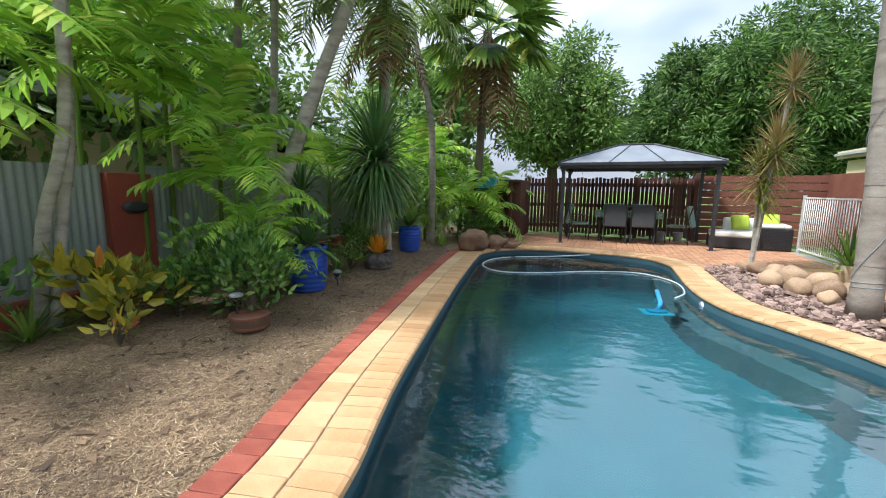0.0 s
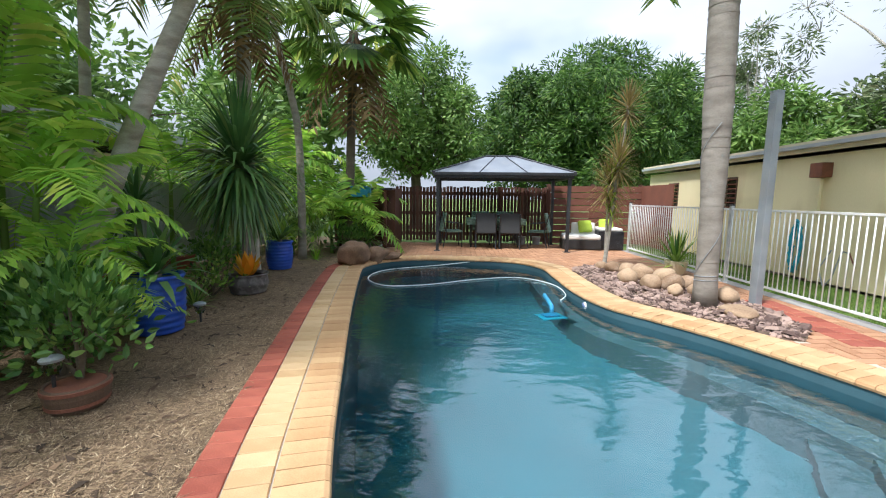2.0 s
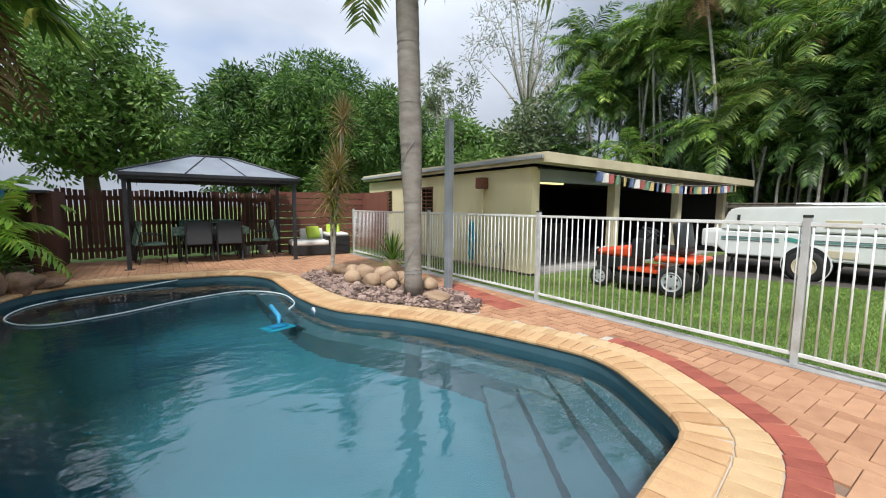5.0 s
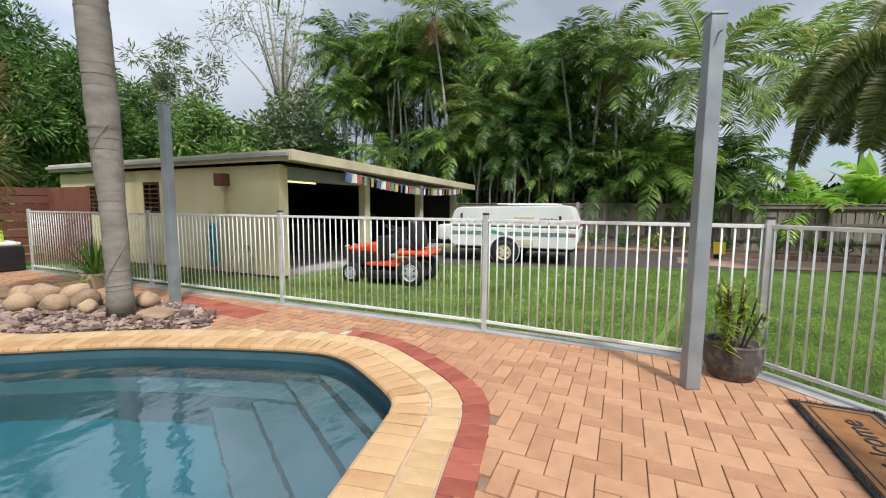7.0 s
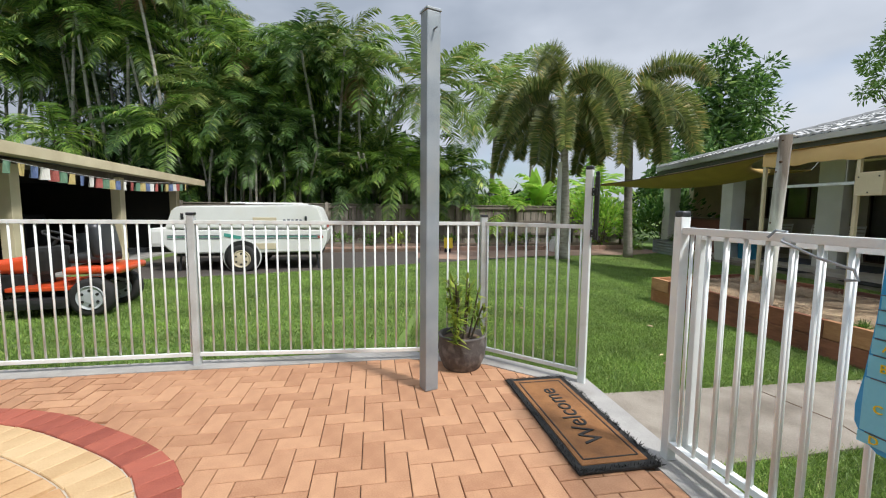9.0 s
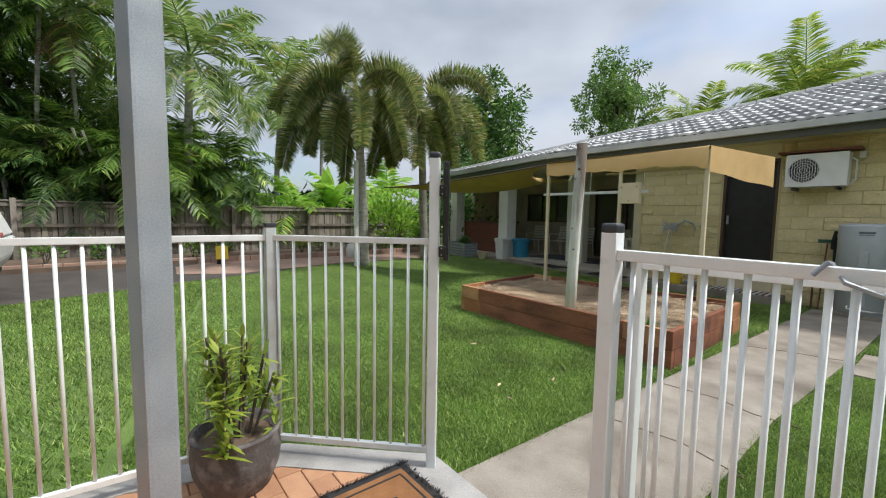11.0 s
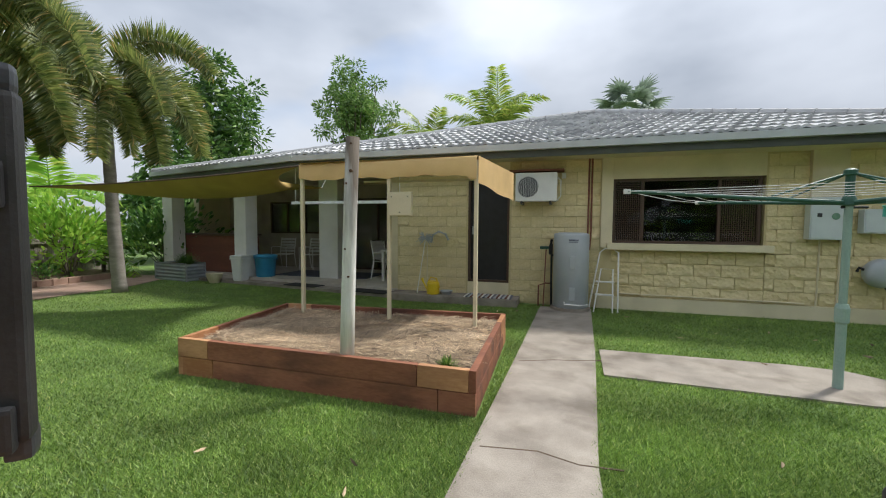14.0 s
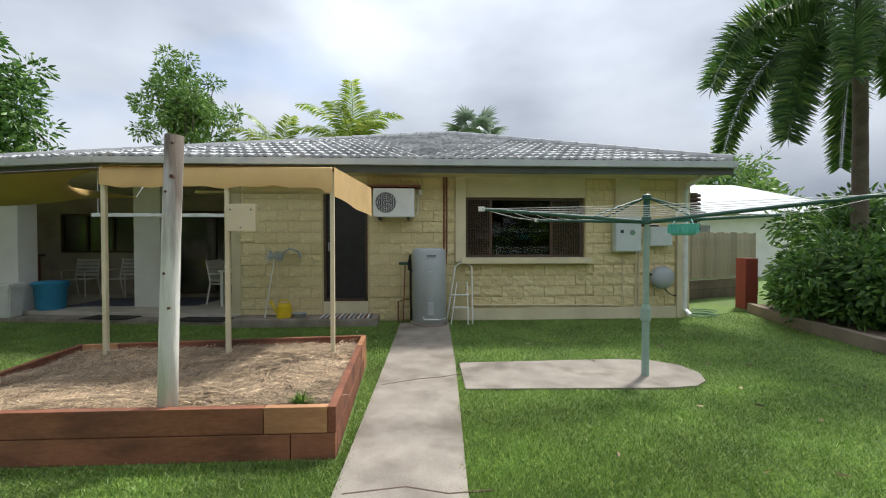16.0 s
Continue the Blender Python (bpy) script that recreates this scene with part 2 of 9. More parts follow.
M = {
    "mulch": surf("mulch", (0.12, 0.08, 0.052), (0.37, 0.265, 0.17), 9, 0.95, 0.9, 90, dirt=(0.10, 0.07, 0.045), dirt_scale=0.9, dirt_amt=0.5, bump_dist=0.02),
    "lawn": surf("lawn", (0.075, 0.14, 0.025), (0.18, 0.27, 0.06), 1.2, 0.9, 0.8, 120, dirt=(0.16, 0.17, 0.06), dirt_scale=0.5, dirt_amt=0.35, bump_dist=0.03),
    "grass": leaf_mat("grass", (0.06, 0.125, 0.02), (0.29, 0.43, 0.085), (0.52, 0.54, 0.20), 0.5, 0.35),
    "paver": surf("paver", (0.37, 0.185, 0.10), (0.52, 0.29, 0.165), 9, 0.82, 0.3, 120, dirt=(0.33, 0.18, 0.105), dirt_scale=1.3, dirt_amt=0.4, rand=0.5),
    "paver_far": surf("paver_far", (0.37, 0.185, 0.10), (0.52, 0.29, 0.165), 9, 0.82, 0.3, 120, dirt=(0.33, 0.18, 0.105), dirt_scale=1.3, dirt_amt=0.4, island=0.5),
    "red_paver": surf("red_paver", (0.24, 0.055, 0.035), (0.40, 0.11, 0.07), 9, 0.8, 0.25, 120, dirt=(0.20, 0.08, 0.06), rand=0.5),
    "coping": surf("coping", (0.46, 0.26, 0.12), (0.60, 0.39, 0.205), 7, 0.72, 0.2, 130, dirt=(0.45, 0.27, 0.13), dirt_scale=2, dirt_amt=0.3, rand=0.6),
    "coping_light": surf("coping_light", (0.48, 0.31, 0.155), (0.63, 0.45, 0.255), 7, 0.75, 0.2, 130, dirt=(0.5, 0.33, 0.17), dirt_scale=2, dirt_amt=0.25, rand=0.5),
    "mortar": surf("mortar", (0.42, 0.37, 0.30), (0.60, 0.54, 0.46), 9, 0.95, 0.4, 160),
    "sand_joint": surf("sand_joint", (0.20, 0.13, 0.09), (0.32, 0.22, 0.15), 9, 0.95, 0.4, 160),
    "concrete": surf("concrete", (0.20, 0.17, 0.14), (0.38, 0.335, 0.28), 4, 0.9, 0.5, 110, dirt=(0.13, 0.105, 0.08), dirt_scale=2.6, dirt_amt=0.75),
    "kerb": surf("kerb", (0.28, 0.27, 0.26), (0.45, 0.43, 0.41), 5, 0.9, 0.35, 120, dirt=(0.16, 0.15, 0.13), dirt_scale=3, dirt_amt=0.6),
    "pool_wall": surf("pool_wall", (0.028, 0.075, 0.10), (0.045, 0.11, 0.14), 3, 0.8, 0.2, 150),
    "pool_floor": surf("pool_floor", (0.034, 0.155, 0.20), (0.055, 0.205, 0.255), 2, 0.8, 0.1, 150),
    "pool_step": surf("pool_step", (0.062, 0.125, 0.15), (0.092, 0.16, 0.19), 4, 0.8, 0.1, 150),
    "water": water_mat(),
    "fence_metal": surf("fence_metal", (0.76, 0.78, 0.78), (0.87, 0.89, 0.88), 8, 0.45, 0.05, 200, dirt=(0.42, 0.38, 0.32), dirt_scale=6, dirt_amt=0.35),
    "gate_metal": surf("gate_metal", (0.73, 0.76, 0.77), (0.85, 0.88, 0.89), 8, 0.35, 0.05, 200, dirt=(0.5, 0.5, 0.48), dirt_scale=8, dirt_amt=0.25),
    "galv": surf("galv", (0.24, 0.275, 0.31), (0.42, 0.455, 0.49), 5, 0.5, 0.1, 160, metal=0.35, dirt=(0.30, 0.27, 0.22), dirt_scale=2.5, dirt_amt=0.4),
    "dark_metal": surf("dark_metal", (0.035, 0.038, 0.045), (0.07, 0.072, 0.08), 6, 0.4, 0.05, 200, metal=0.4),
    "black": surf("black", (0.012, 0.012, 0.013), (0.03, 0.03, 0.032), 8, 0.5, 0.1, 200),
    "rubber": surf("rubber", (0.012, 0.012, 0.012), (0.035, 0.034, 0.033), 8, 0.85, 0.3, 150),
    "trunk_grey": surf("trunk_grey", (0.20, 0.175, 0.15), (0.36, 0.33, 0.29), 5, 0.9, 0.5, 60, dirt=(0.13, 0.11, 0.09), dirt_scale=3, dirt_amt=0.5, stretch=(1, 1, 2.5)),
    "trunk_pale": surf("trunk_pale", (0.30, 0.28, 0.24), (0.52, 0.49, 0.43), 5, 0.9, 0.5, 60, dirt=(0.16, 0.14, 0.11), dirt_scale=4, dirt_amt=0.6, stretch=(1, 1, 3)),
    "trunk_dark": surf("trunk_dark", (0.07, 0.055, 0.04), (0.17, 0.14, 0.10), 5, 0.95, 0.7, 50),
    "frond": leaf_mat("frond", (0.035, 0.10, 0.016), (0.25, 0.40, 0.065), (0.56, 0.60, 0.14)),
    "frond_bright": leaf_mat("frond_bright", (0.17, 0.38, 0.04), (0.42, 0.64, 0.09), (0.64, 0.70, 0.15), 0.35, 0.5),
    "frond_dark": leaf_mat("frond_dark", (0.022, 0.065, 0.015), (0.12, 0.22, 0.05), (0.28, 0.36, 0.09)),
    "frond_olive": leaf_mat("frond_olive", (0.07, 0.13, 0.03), (0.28, 0.36, 0.09), (0.58, 0.48, 0.17)),
    "dead_frond": leaf_mat("dead_frond", (0.16, 0.09, 0.045), (0.34, 0.22, 0.11), None, 0.8, 0.15),
    "leaf_mango": leaf_mat("leaf_mango", (0.03, 0.085, 0.018), (0.15, 0.28, 0.055), (0.30, 0.42, 0.10)),
    "leaf_soft": leaf_mat("leaf_soft", (0.08, 0.17, 0.035), (0.22, 0.35, 0.08), (0.34, 0.43, 0.14)),
    "leaf_gum": leaf_mat("leaf_gum", (0.09, 0.14, 0.06), (0.20, 0.25, 0.12), (0.30, 0.30, 0.16)),
    "leaf_shrub": leaf_mat("leaf_shrub", (0.04, 0.12, 0.025), (0.16, 0.30, 0.06), (0.30, 0.43, 0.10), 0.38, 0.4),
    "leaf_croton": leaf_mat("leaf_croton", (0.06, 0.12, 0.025), (0.70, 0.58, 0.06), (0.60, 0.13, 0.05), 0.35, 0.25),
    "leaf_orange": leaf_mat("leaf_orange", (0.75, 0.42, 0.02), (0.80, 0.28, 0.02), None, 0.35, 0.25),
    "leaf_yucca": leaf_mat("leaf_yucca", (0.05, 0.14, 0.045), (0.16, 0.29, 0.09), (0.30, 0.38, 0.14), 0.32, 0.3),
    "leaf_tan": leaf_mat("leaf_tan", (0.20, 0.16, 0.06), (0.42, 0.33, 0.13), (0.30, 0.34, 0.10), 0.5, 0.3),
    "leaf_lime": leaf_mat("leaf_lime", (0.16, 0.26, 0.03), (0.36, 0.44, 0.06), (0.55, 0.55, 0.12), 0.4, 0.35),
    "blue_plastic": surf("blue_plastic", (0.012, 0.06, 0.42), (0.03, 0.11, 0.58), 5, 0.35, 0.08, 120, dirt=(0.05, 0.08, 0.25), dirt_scale=4, dirt_amt=0.3),
    "sky_plastic": surf("sky_plastic", (0.03, 0.24, 0.46), (0.06, 0.34, 0.58), 5, 0.4, 0.05, 120),
    "white_plastic": surf("white_plastic", (0.66, 0.66, 0.64), (0.80, 0.80, 0.78), 5, 0.45, 0.05, 120, dirt=(0.5, 0.48, 0.42), dirt_amt=0.25),
    "yellow_plastic": surf("yellow_plastic", (0.72, 0.50, 0.01), (0.85, 0.62, 0.03), 5, 0.4, 0.05, 120),
    "terracotta": surf("terracotta", (0.09, 0.055, 0.036), (0.16, 0.10, 0.065), 6, 0.85, 0.3, 100),
    "dark_pot": surf("dark_pot", (0.05, 0.045, 0.045), (0.12, 0.105, 0.10), 9, 0.75, 0.5, 60, dirt=(0.26, 0.24, 0.23), dirt_scale=14, dirt_amt=0.7),
    "corrugated": surf("corrugated", (0.26, 0.30, 0.30), (0.42, 0.46, 0.46), 3, 0.5, 0.1, 120, metal=0.3, dirt=(0.22, 0.20, 0.17), dirt_scale=1.5, dirt_amt=0.4, stretch=(1, 1, 0.3)),
    "red_paint": surf("red_paint", (0.24, 0.045, 0.03), (0.34, 0.075, 0.05), 5, 0.75, 0.25, 90, dirt=(0.15, 0.05, 0.04), dirt_scale=2, dirt_amt=0.5),
    "brown_fence": surf("brown_fence", (0.055, 0.022, 0.015), (0.13, 0.055, 0.037), 4, 0.75, 0.3, 70, stretch=(1, 1, 0.2), rand=0.5),
    "red_fence": surf("red_fence", (0.12, 0.04, 0.025), (0.22, 0.085, 0.055), 4, 0.75, 0.3, 70, stretch=(0.2, 1, 1), rand=0.4),
    "grey_timber": surf("grey_timber", (0.16, 0.135, 0.11), (0.36, 0.32, 0.27), 5, 0.92, 0.5, 70, dirt=(0.11, 0.09, 0.07), dirt_scale=2, dirt_amt=0.5, stretch=(1, 1, 0.15), rand=0.6, island=0.0),
    "post_timber": surf("post_timber", (0.60, 0.60, 0.55), (0.84, 0.83, 0.77), 5, 0.92, 0.6, 50, dirt=(0.36, 0.29, 0.21), dirt_scale=3, dirt_amt=0.35, stretch=(4, 4, 0.25)),
    "sleeper": surf("sleeper", (0.19, 0.065, 0.032), (0.36, 0.15, 0.08), 4, 0.78, 0.4, 60, dirt=(0.07, 0.03, 0.02), dirt_scale=4.5, dirt_amt=0.8, stretch=(0.3, 1, 1), rand=0.6),
    "sleeper_light": surf("sleeper_light", (0.32, 0.13, 0.05), (0.54, 0.29, 0.14), 7, 0.78, 0.4, 60, dirt=(0.17, 0.065, 0.035), dirt_scale=5, dirt_amt=0.5, stretch=(0.3, 1, 1), rand=0.4),
    "block": surf("block", (0.64, 0.53, 0.28), (0.80, 0.69, 0.42), 3, 0.9, 1.0, 26, dirt=(0.38, 0.30, 0.16), dirt_scale=2.4, dirt_amt=0.5, rand=0.25, bump_dist=0.02),
    "render_cream": surf("render_cream", (0.62, 0.55, 0.37), (0.75, 0.67, 0.46), 2, 0.85, 0.2, 90, dirt=(0.38, 0.33, 0.22), dirt_scale=1.2, dirt_amt=0.35),
    "shed_wall": surf("shed_wall", (0.76, 0.66, 0.39), (0.86, 0.77, 0.50), 1.5, 0.85, 0.25, 80, dirt=(0.42, 0.28, 0.12), dirt_scale=1.3, dirt_amt=0.45, stretch=(1, 1, 0.35)),
    "shed_trim": surf("shed_trim", (0.58, 0.50, 0.33), (0.72, 0.64, 0.45), 3, 0.7, 0.1, 90, dirt=(0.40, 0.32, 0.2), dirt_amt=0.35),
    # near-black: the shade of unlit interiors put into the colour
    "inside_shade": surf("inside_shade", (0.02, 0.02, 0.02), (0.05, 0.045, 0.04), 4, 0.9, 0.1, 60),
    "white_paint": surf("white_paint", (0.70, 0.69, 0.66), (0.82, 0.81, 0.78), 3, 0.6, 0.1, 90, dirt=(0.55, 0.52, 0.45), dirt_amt=0.3),
    "roof_tile": surf("roof_tile", (0.25, 0.25, 0.255), (0.45, 0.45, 0.45), 4, 0.85, 0.35, 80, dirt=(0.25, 0.24, 0.23), dirt_scale=1.6, dirt_amt=0.5, island=0.4),
    "gutter": surf("gutter", (0.42, 0.45, 0.46), (0.55, 0.58, 0.58), 3, 0.4, 0.05, 90, dirt=(0.3, 0.3, 0.28), dirt_amt=0.3),
    "fascia": surf("fascia", (0.05, 0.06, 0.055), (0.10, 0.11, 0.10), 3, 0.6, 0.1, 90),
    "frame_brown": surf("frame_brown", (0.06, 0.035, 0.022), (0.11, 0.065, 0.042), 6, 0.5, 0.1, 90),
    "glass_dark": glass_mat("glass_dark", (0.55, 0.58, 0.58)),
    "tan_cloth": surf("tan_cloth", (0.56, 0.36, 0.14), (0.70, 0.48, 0.21), 3, 0.9, 0.3, 200, dirt=(0.34, 0.21, 0.09), dirt_amt=0.4),
    "sail_cloth": surf("sail_cloth", (0.36, 0.24, 0.07), (0.48, 0.34, 0.11), 3, 0.9, 0.3, 200, dirt=(0.28, 0.18, 0.06), dirt_amt=0.4),
    "heater": surf("heater", (0.34, 0.37, 0.39), (0.46, 0.49, 0.51), 3, 0.4, 0.05, 90, dirt=(0.3, 0.3, 0.3), dirt_amt=0.3),
    "orange_paint": surf("orange_paint", (0.55, 0.055, 0.012), (0.72, 0.095, 0.025), 4, 0.35, 0.05, 90, coat=0.3),
    "trailer": surf("trailer", (0.74, 0.75, 0.74), (0.84, 0.85, 0.84), 3, 0.4, 0.05, 90, dirt=(0.5, 0.46, 0.38), dirt_scale=1.5, dirt_amt=0.3),
    "hoist_green": surf("hoist_green", (0.015, 0.07, 0.045), (0.03, 0.10, 0.07), 5, 0.5, 0.1, 90),
    "hoist_pole": surf("hoist_pole", (0.22, 0.33, 0.28), (0.34, 0.45, 0.40), 5, 0.55, 0.1, 90, dirt=(0.35, 0.33, 0.28), dirt_amt=0.4),
    "stone": surf("stone", (0.24, 0.15, 0.09), (0.52, 0.37, 0.24), 4, 0.85, 0.4, 50, dirt=(0.35, 0.30, 0.26), dirt_scale=3, dirt_amt=0.5, rand=0.6),
    "pebble": surf("pebble", (0.11, 0.07, 0.06), (0.42, 0.30, 0.25), 6, 0.85, 0.3, 60, island=1.0),
    "rock": surf("rock", (0.16, 0.09, 0.055), (0.36, 0.22, 0.14), 5, 0.9, 0.8, 40, dirt=(0.10, 0.07, 0.05), dirt_scale=4, dirt_amt=0.6),
    "coir": surf("coir", (0.20, 0.085, 0.03), (0.36, 0.17, 0.065), 12, 0.98, 0.8, 220, dirt=(0.13, 0.06, 0.025), dirt_scale=4, dirt_amt=0.5),
    "cushion_white": surf("cushion_white", (0.66, 0.64, 0.60), (0.78, 0.76, 0.72), 5, 0.9, 0.2, 120),
    "cushion_lime": surf("cushion_lime", (0.38, 0.52, 0.04), (0.48, 0.62, 0.08), 5, 0.9, 0.2, 120),
    "leaf_fabric": surf("leaf_fabric", (0.01, 0.10, 0.07), (0.35, 0.48, 0.42), 26, 0.9, 0.1, 60),
    "dirt": surf("dirt", (0.09, 0.06, 0.04), (0.20, 0.14, 0.10), 3, 0.95, 0.5, 80),
    "tarmac": surf("tarmac", (0.045, 0.037, 0.032), (0.10, 0.085, 0.075), 3, 0.8, 0.4, 120),
}
M["mortar_cream"] = surf("mortar_cream", (0.52, 0.43, 0.225), (0.63, 0.54, 0.31), 5, 0.9, 0.3, 90)
M["tile_piece"] = surf("tile_piece", (0.36, 0.365, 0.37), (0.62, 0.62, 0.62), 4, 0.85, 0.3, 80, dirt=(0.16, 0.155, 0.15), dirt_scale=5, dirt_amt=0.5, rand=0.7)
# leaf colour darkened to paint the shaded gaps between the grove's palms
M["grove_shade"] = leaf_mat("grove_shade", (0.010, 0.028, 0.008), (0.035, 0.07, 0.018), (0.07, 0.12, 0.03))
M["aqua"] = surf("aqua", (0.10, 0.52, 0.48), (0.18, 0.62, 0.56), 5, 0.45, 0.05, 90)
M["teal_hose"] = surf("teal_hose", (0.02, 0.30, 0.42), (0.05, 0.42, 0.55), 5, 0.5, 0.05, 90)
M["pale_hose"] = surf("pale_hose", (0.55, 0.68, 0.70), (0.70, 0.80, 0.82), 5, 0.45, 0.05, 90)
M["flag_red"] = surf("flag_red", (0.30, 0.06, 0.05), (0.48, 0.16, 0.14), 9, 0.9, 0.1, 90)
M["flag_blue"] = surf("flag_blue", (0.07, 0.11, 0.26), (0.20, 0.26, 0.42), 9, 0.9, 0.1, 90)
M["flag_green"] = surf("flag_green", (0.08, 0.20, 0.12), (0.22, 0.34, 0.24), 9, 0.9, 0.1, 90)
M["flag_yellow"] = surf("flag_yellow", (0.48, 0.36, 0.12), (0.60, 0.50, 0.24), 9, 0.9, 0.1, 90)
M["rust"] = surf("rust", (0.14, 0.05, 0.03), (0.26, 0.10, 0.06), 9, 0.8, 0.3, 90)
M["rim_cream"] = surf("rim_cream", (0.55, 0.47, 0.32), (0.68, 0.60, 0.44), 9, 0.5, 0.1, 90)
M["stripe"] = surf("stripe", (0.06, 0.07, 0.10), (0.12, 0.13, 0.18), 9, 0.5, 0.0, 90)
M["stripe_green"] = surf("stripe_green", (0.05, 0.30, 0.25), (0.10, 0.38, 0.32), 9, 0.5, 0.0, 90)
M["lamp_on"] = None
_m = bpy.data.materials.new("lamp_on")
_m.use_nodes = True
_m.node_tree.nodes["Principled BSDF"].inputs["Emission Color"].default_value = (1.0, 0.88, 0.35, 1)
_m.node_tree.nodes["Principled BSDF"].inputs["Emission Strength"].default_value = 0.9
M["lamp_on"] = _m
M["solar_panel"] = surf("solar_panel", (0.30, 0.34, 0.40), (0.38, 0.42, 0.48), 2, 0.12, 0.0, 90, coat=0.5)
M["roof_far"] = surf("roof_far", (0.34, 0.36, 0.385), (0.46, 0.48, 0.51), 3, 0.6, 0.1, 90)
M["retaining"] = surf("retaining", (0.16, 0.12, 0.085), (0.30, 0.24, 0.18), 4, 0.92, 0.5, 70, dirt=(0.10, 0.08, 0.06), dirt_amt=0.5, rand=0.4)
M["paling"] = surf("paling", (0.34, 0.29, 0.22), (0.54, 0.48, 0.38), 4, 0.9, 0.4, 70, dirt=(0.22, 0.18, 0.13), dirt_amt=0.4, stretch=(1, 1, 0.2), rand=0.5)
M["straw"] = leaf_mat("straw", (0.085, 0.055, 0.036), (0.43, 0.305, 0.185), (0.68, 0.55, 0.37), 0.9, 0.05)
M["bed_mulch"] = surf("bed_mulch", (0.085, 0.058, 0.042), (0.34, 0.245, 0.17), 14, 0.95, 0.9, 90, dirt=(0.12, 0.09, 0.075), dirt_scale=2.2, dirt_amt=0.6, bump_dist=0.02)
M["bed_straw"] = leaf_mat("bed_straw", (0.10, 0.075, 0.06), (0.64, 0.47, 0.295), (0.88, 0.70, 0.45), 0.9, 0.05)
M["patio_tile"] = surf("patio_tile", (0.46, 0.42, 0.36), (0.62, 0.57, 0.50), 3, 0.6, 0.15, 120, dirt=(0.34, 0.28, 0.22), dirt_scale=2.0, dirt_amt=0.4)
M["meter_grey"] = surf("meter_grey", (0.52, 0.58, 0.58), (0.64, 0.70, 0.70), 4, 0.45, 0.04, 90, dirt=(0.42, 0.42, 0.38), dirt_amt=0.3)
M["frond_silver"] = leaf_mat("frond_silver", (0.17, 0.22, 0.17), (0.30, 0.36, 0.29), (0.42, 0.45, 0.36), 0.5, 0.3)
M["frond_fox"] = leaf_mat("frond_fox", (0.07, 0.12, 0.03), (0.30, 0.34, 0.10), (0.62, 0.42, 0.16), 0.42, 0.4)
M["gazebo_roof"] = surf("gazebo_roof", (0.17, 0.19, 0.23), (0.27, 0.30, 0.35), 3, 0.5, 0.05, 90, dirt=(0.32, 0.33, 0.34), dirt_scale=2, dirt_amt=0.4)
M["sign_blue"] = surf("sign_blue", (0.02, 0.28, 0.62), (0.03, 0.33, 0.68), 5, 0.35, 0.0, 90)
M["brick_path"] = surf("brick_path", (0.30, 0.19, 0.14), (0.46, 0.32, 0.25), 5, 0.9, 0.3, 80, dirt=(0.22, 0.15, 0.11), dirt_amt=0.4, rand=0.4)


def weathered_post():
    """Pale limewashed timber whose top has worn to bare grey-brown wood."""
    m = M["post_timber"].copy()
    m.name = "post_weathered"
    N, L = m.node_tree.nodes, m.node_tree.links
    b = N["Principled BSDF"]
    old = b.inputs["Base Color"].links[0].from_socket
    tc, sep, n = N.new("ShaderNodeTexCoord"), N.new("ShaderNodeSeparateXYZ"), N.new("ShaderNodeTexNoise")
    mp = N.new("ShaderNodeMapping")
    mp.inputs["Scale"].default_value = (14, 14, 1.6)
    L.new(tc.outputs["Object"], mp.inputs[0])
    L.new(mp.outputs[0], n.inputs["Vector"])
    n.inputs["Scale"].default_value, n.inputs["Detail"].default_value = 1.0, 6
    L.new(tc.outputs["Object"], sep.inputs[0])
    k = N.new("ShaderNodeMath")
    k.operation = "MULTIPLY_ADD"
    k.inputs[1].default_value = 1.6
    L.new(n.outputs["Fac"], k.inputs[0])
    L.new(sep.outputs["Z"], k.inputs[2])
    r = N.new("ShaderNodeMapRange")
    r.inputs[1].default_value, r.inputs[2].default_value = 1.95, 2.75
    L.new(k.outputs[0], r.inputs[0])
    mx = N.new("ShaderNodeMix")
    mx.data_type = "RGBA"
    mx.inputs[7].default_value = (0.13, 0.105, 0.08, 1)
    L.new(r.outputs[0], mx.inputs[0])
    L.new(old, mx.inputs[6])
    L.new(mx.outputs[2], b.inputs["Base Color"])
    return m


M["post_weathered"] = weathered_post()
M["knot"] = surf("knot", (0.05, 0.028, 0.016), (0.14, 0.07, 0.035), 40, 0.9, 0.3, 200)

M["frond_coco"] = leaf_mat("frond_coco", (0.13, 0.22, 0.05), (0.30, 0.40, 0.11), (0.55, 0.47, 0.17), 0.4, 0.4)
M["frond_gold"] = leaf_mat("frond_gold", (0.15, 0.26, 0.04), (0.40, 0.47, 0.10), (0.60, 0.55, 0.14), 0.4, 0.45)
M["post_grey"] = surf("post_grey", (0.42, 0.44, 0.44), (0.60, 0.62, 0.62), 8, 0.5, 0.08, 160, dirt=(0.26, 0.22, 0.17), dirt_scale=5, dirt_amt=0.5)
M["cell_blue"] = surf("cell_blue", (0.16, 0.52, 0.72), (0.20, 0.58, 0.78), 5, 0.4, 0.0, 90)
# cream wall toned down: shade under the patio roof is in the colour
M["patio_wall_shaded"] = surf("patio_wall_shaded", (0.36, 0.32, 0.26), (0.50, 0.45, 0.37), 3, 0.85, 0.2, 90, dirt=(0.10, 0.08, 0.06), dirt_amt=0.4)
M["fallen_leaf"] = leaf_mat("fallen_leaf", (0.045, 0.03, 0.02), (0.14, 0.085, 0.05), (0.26, 0.17, 0.10), 0.8, 0.1)

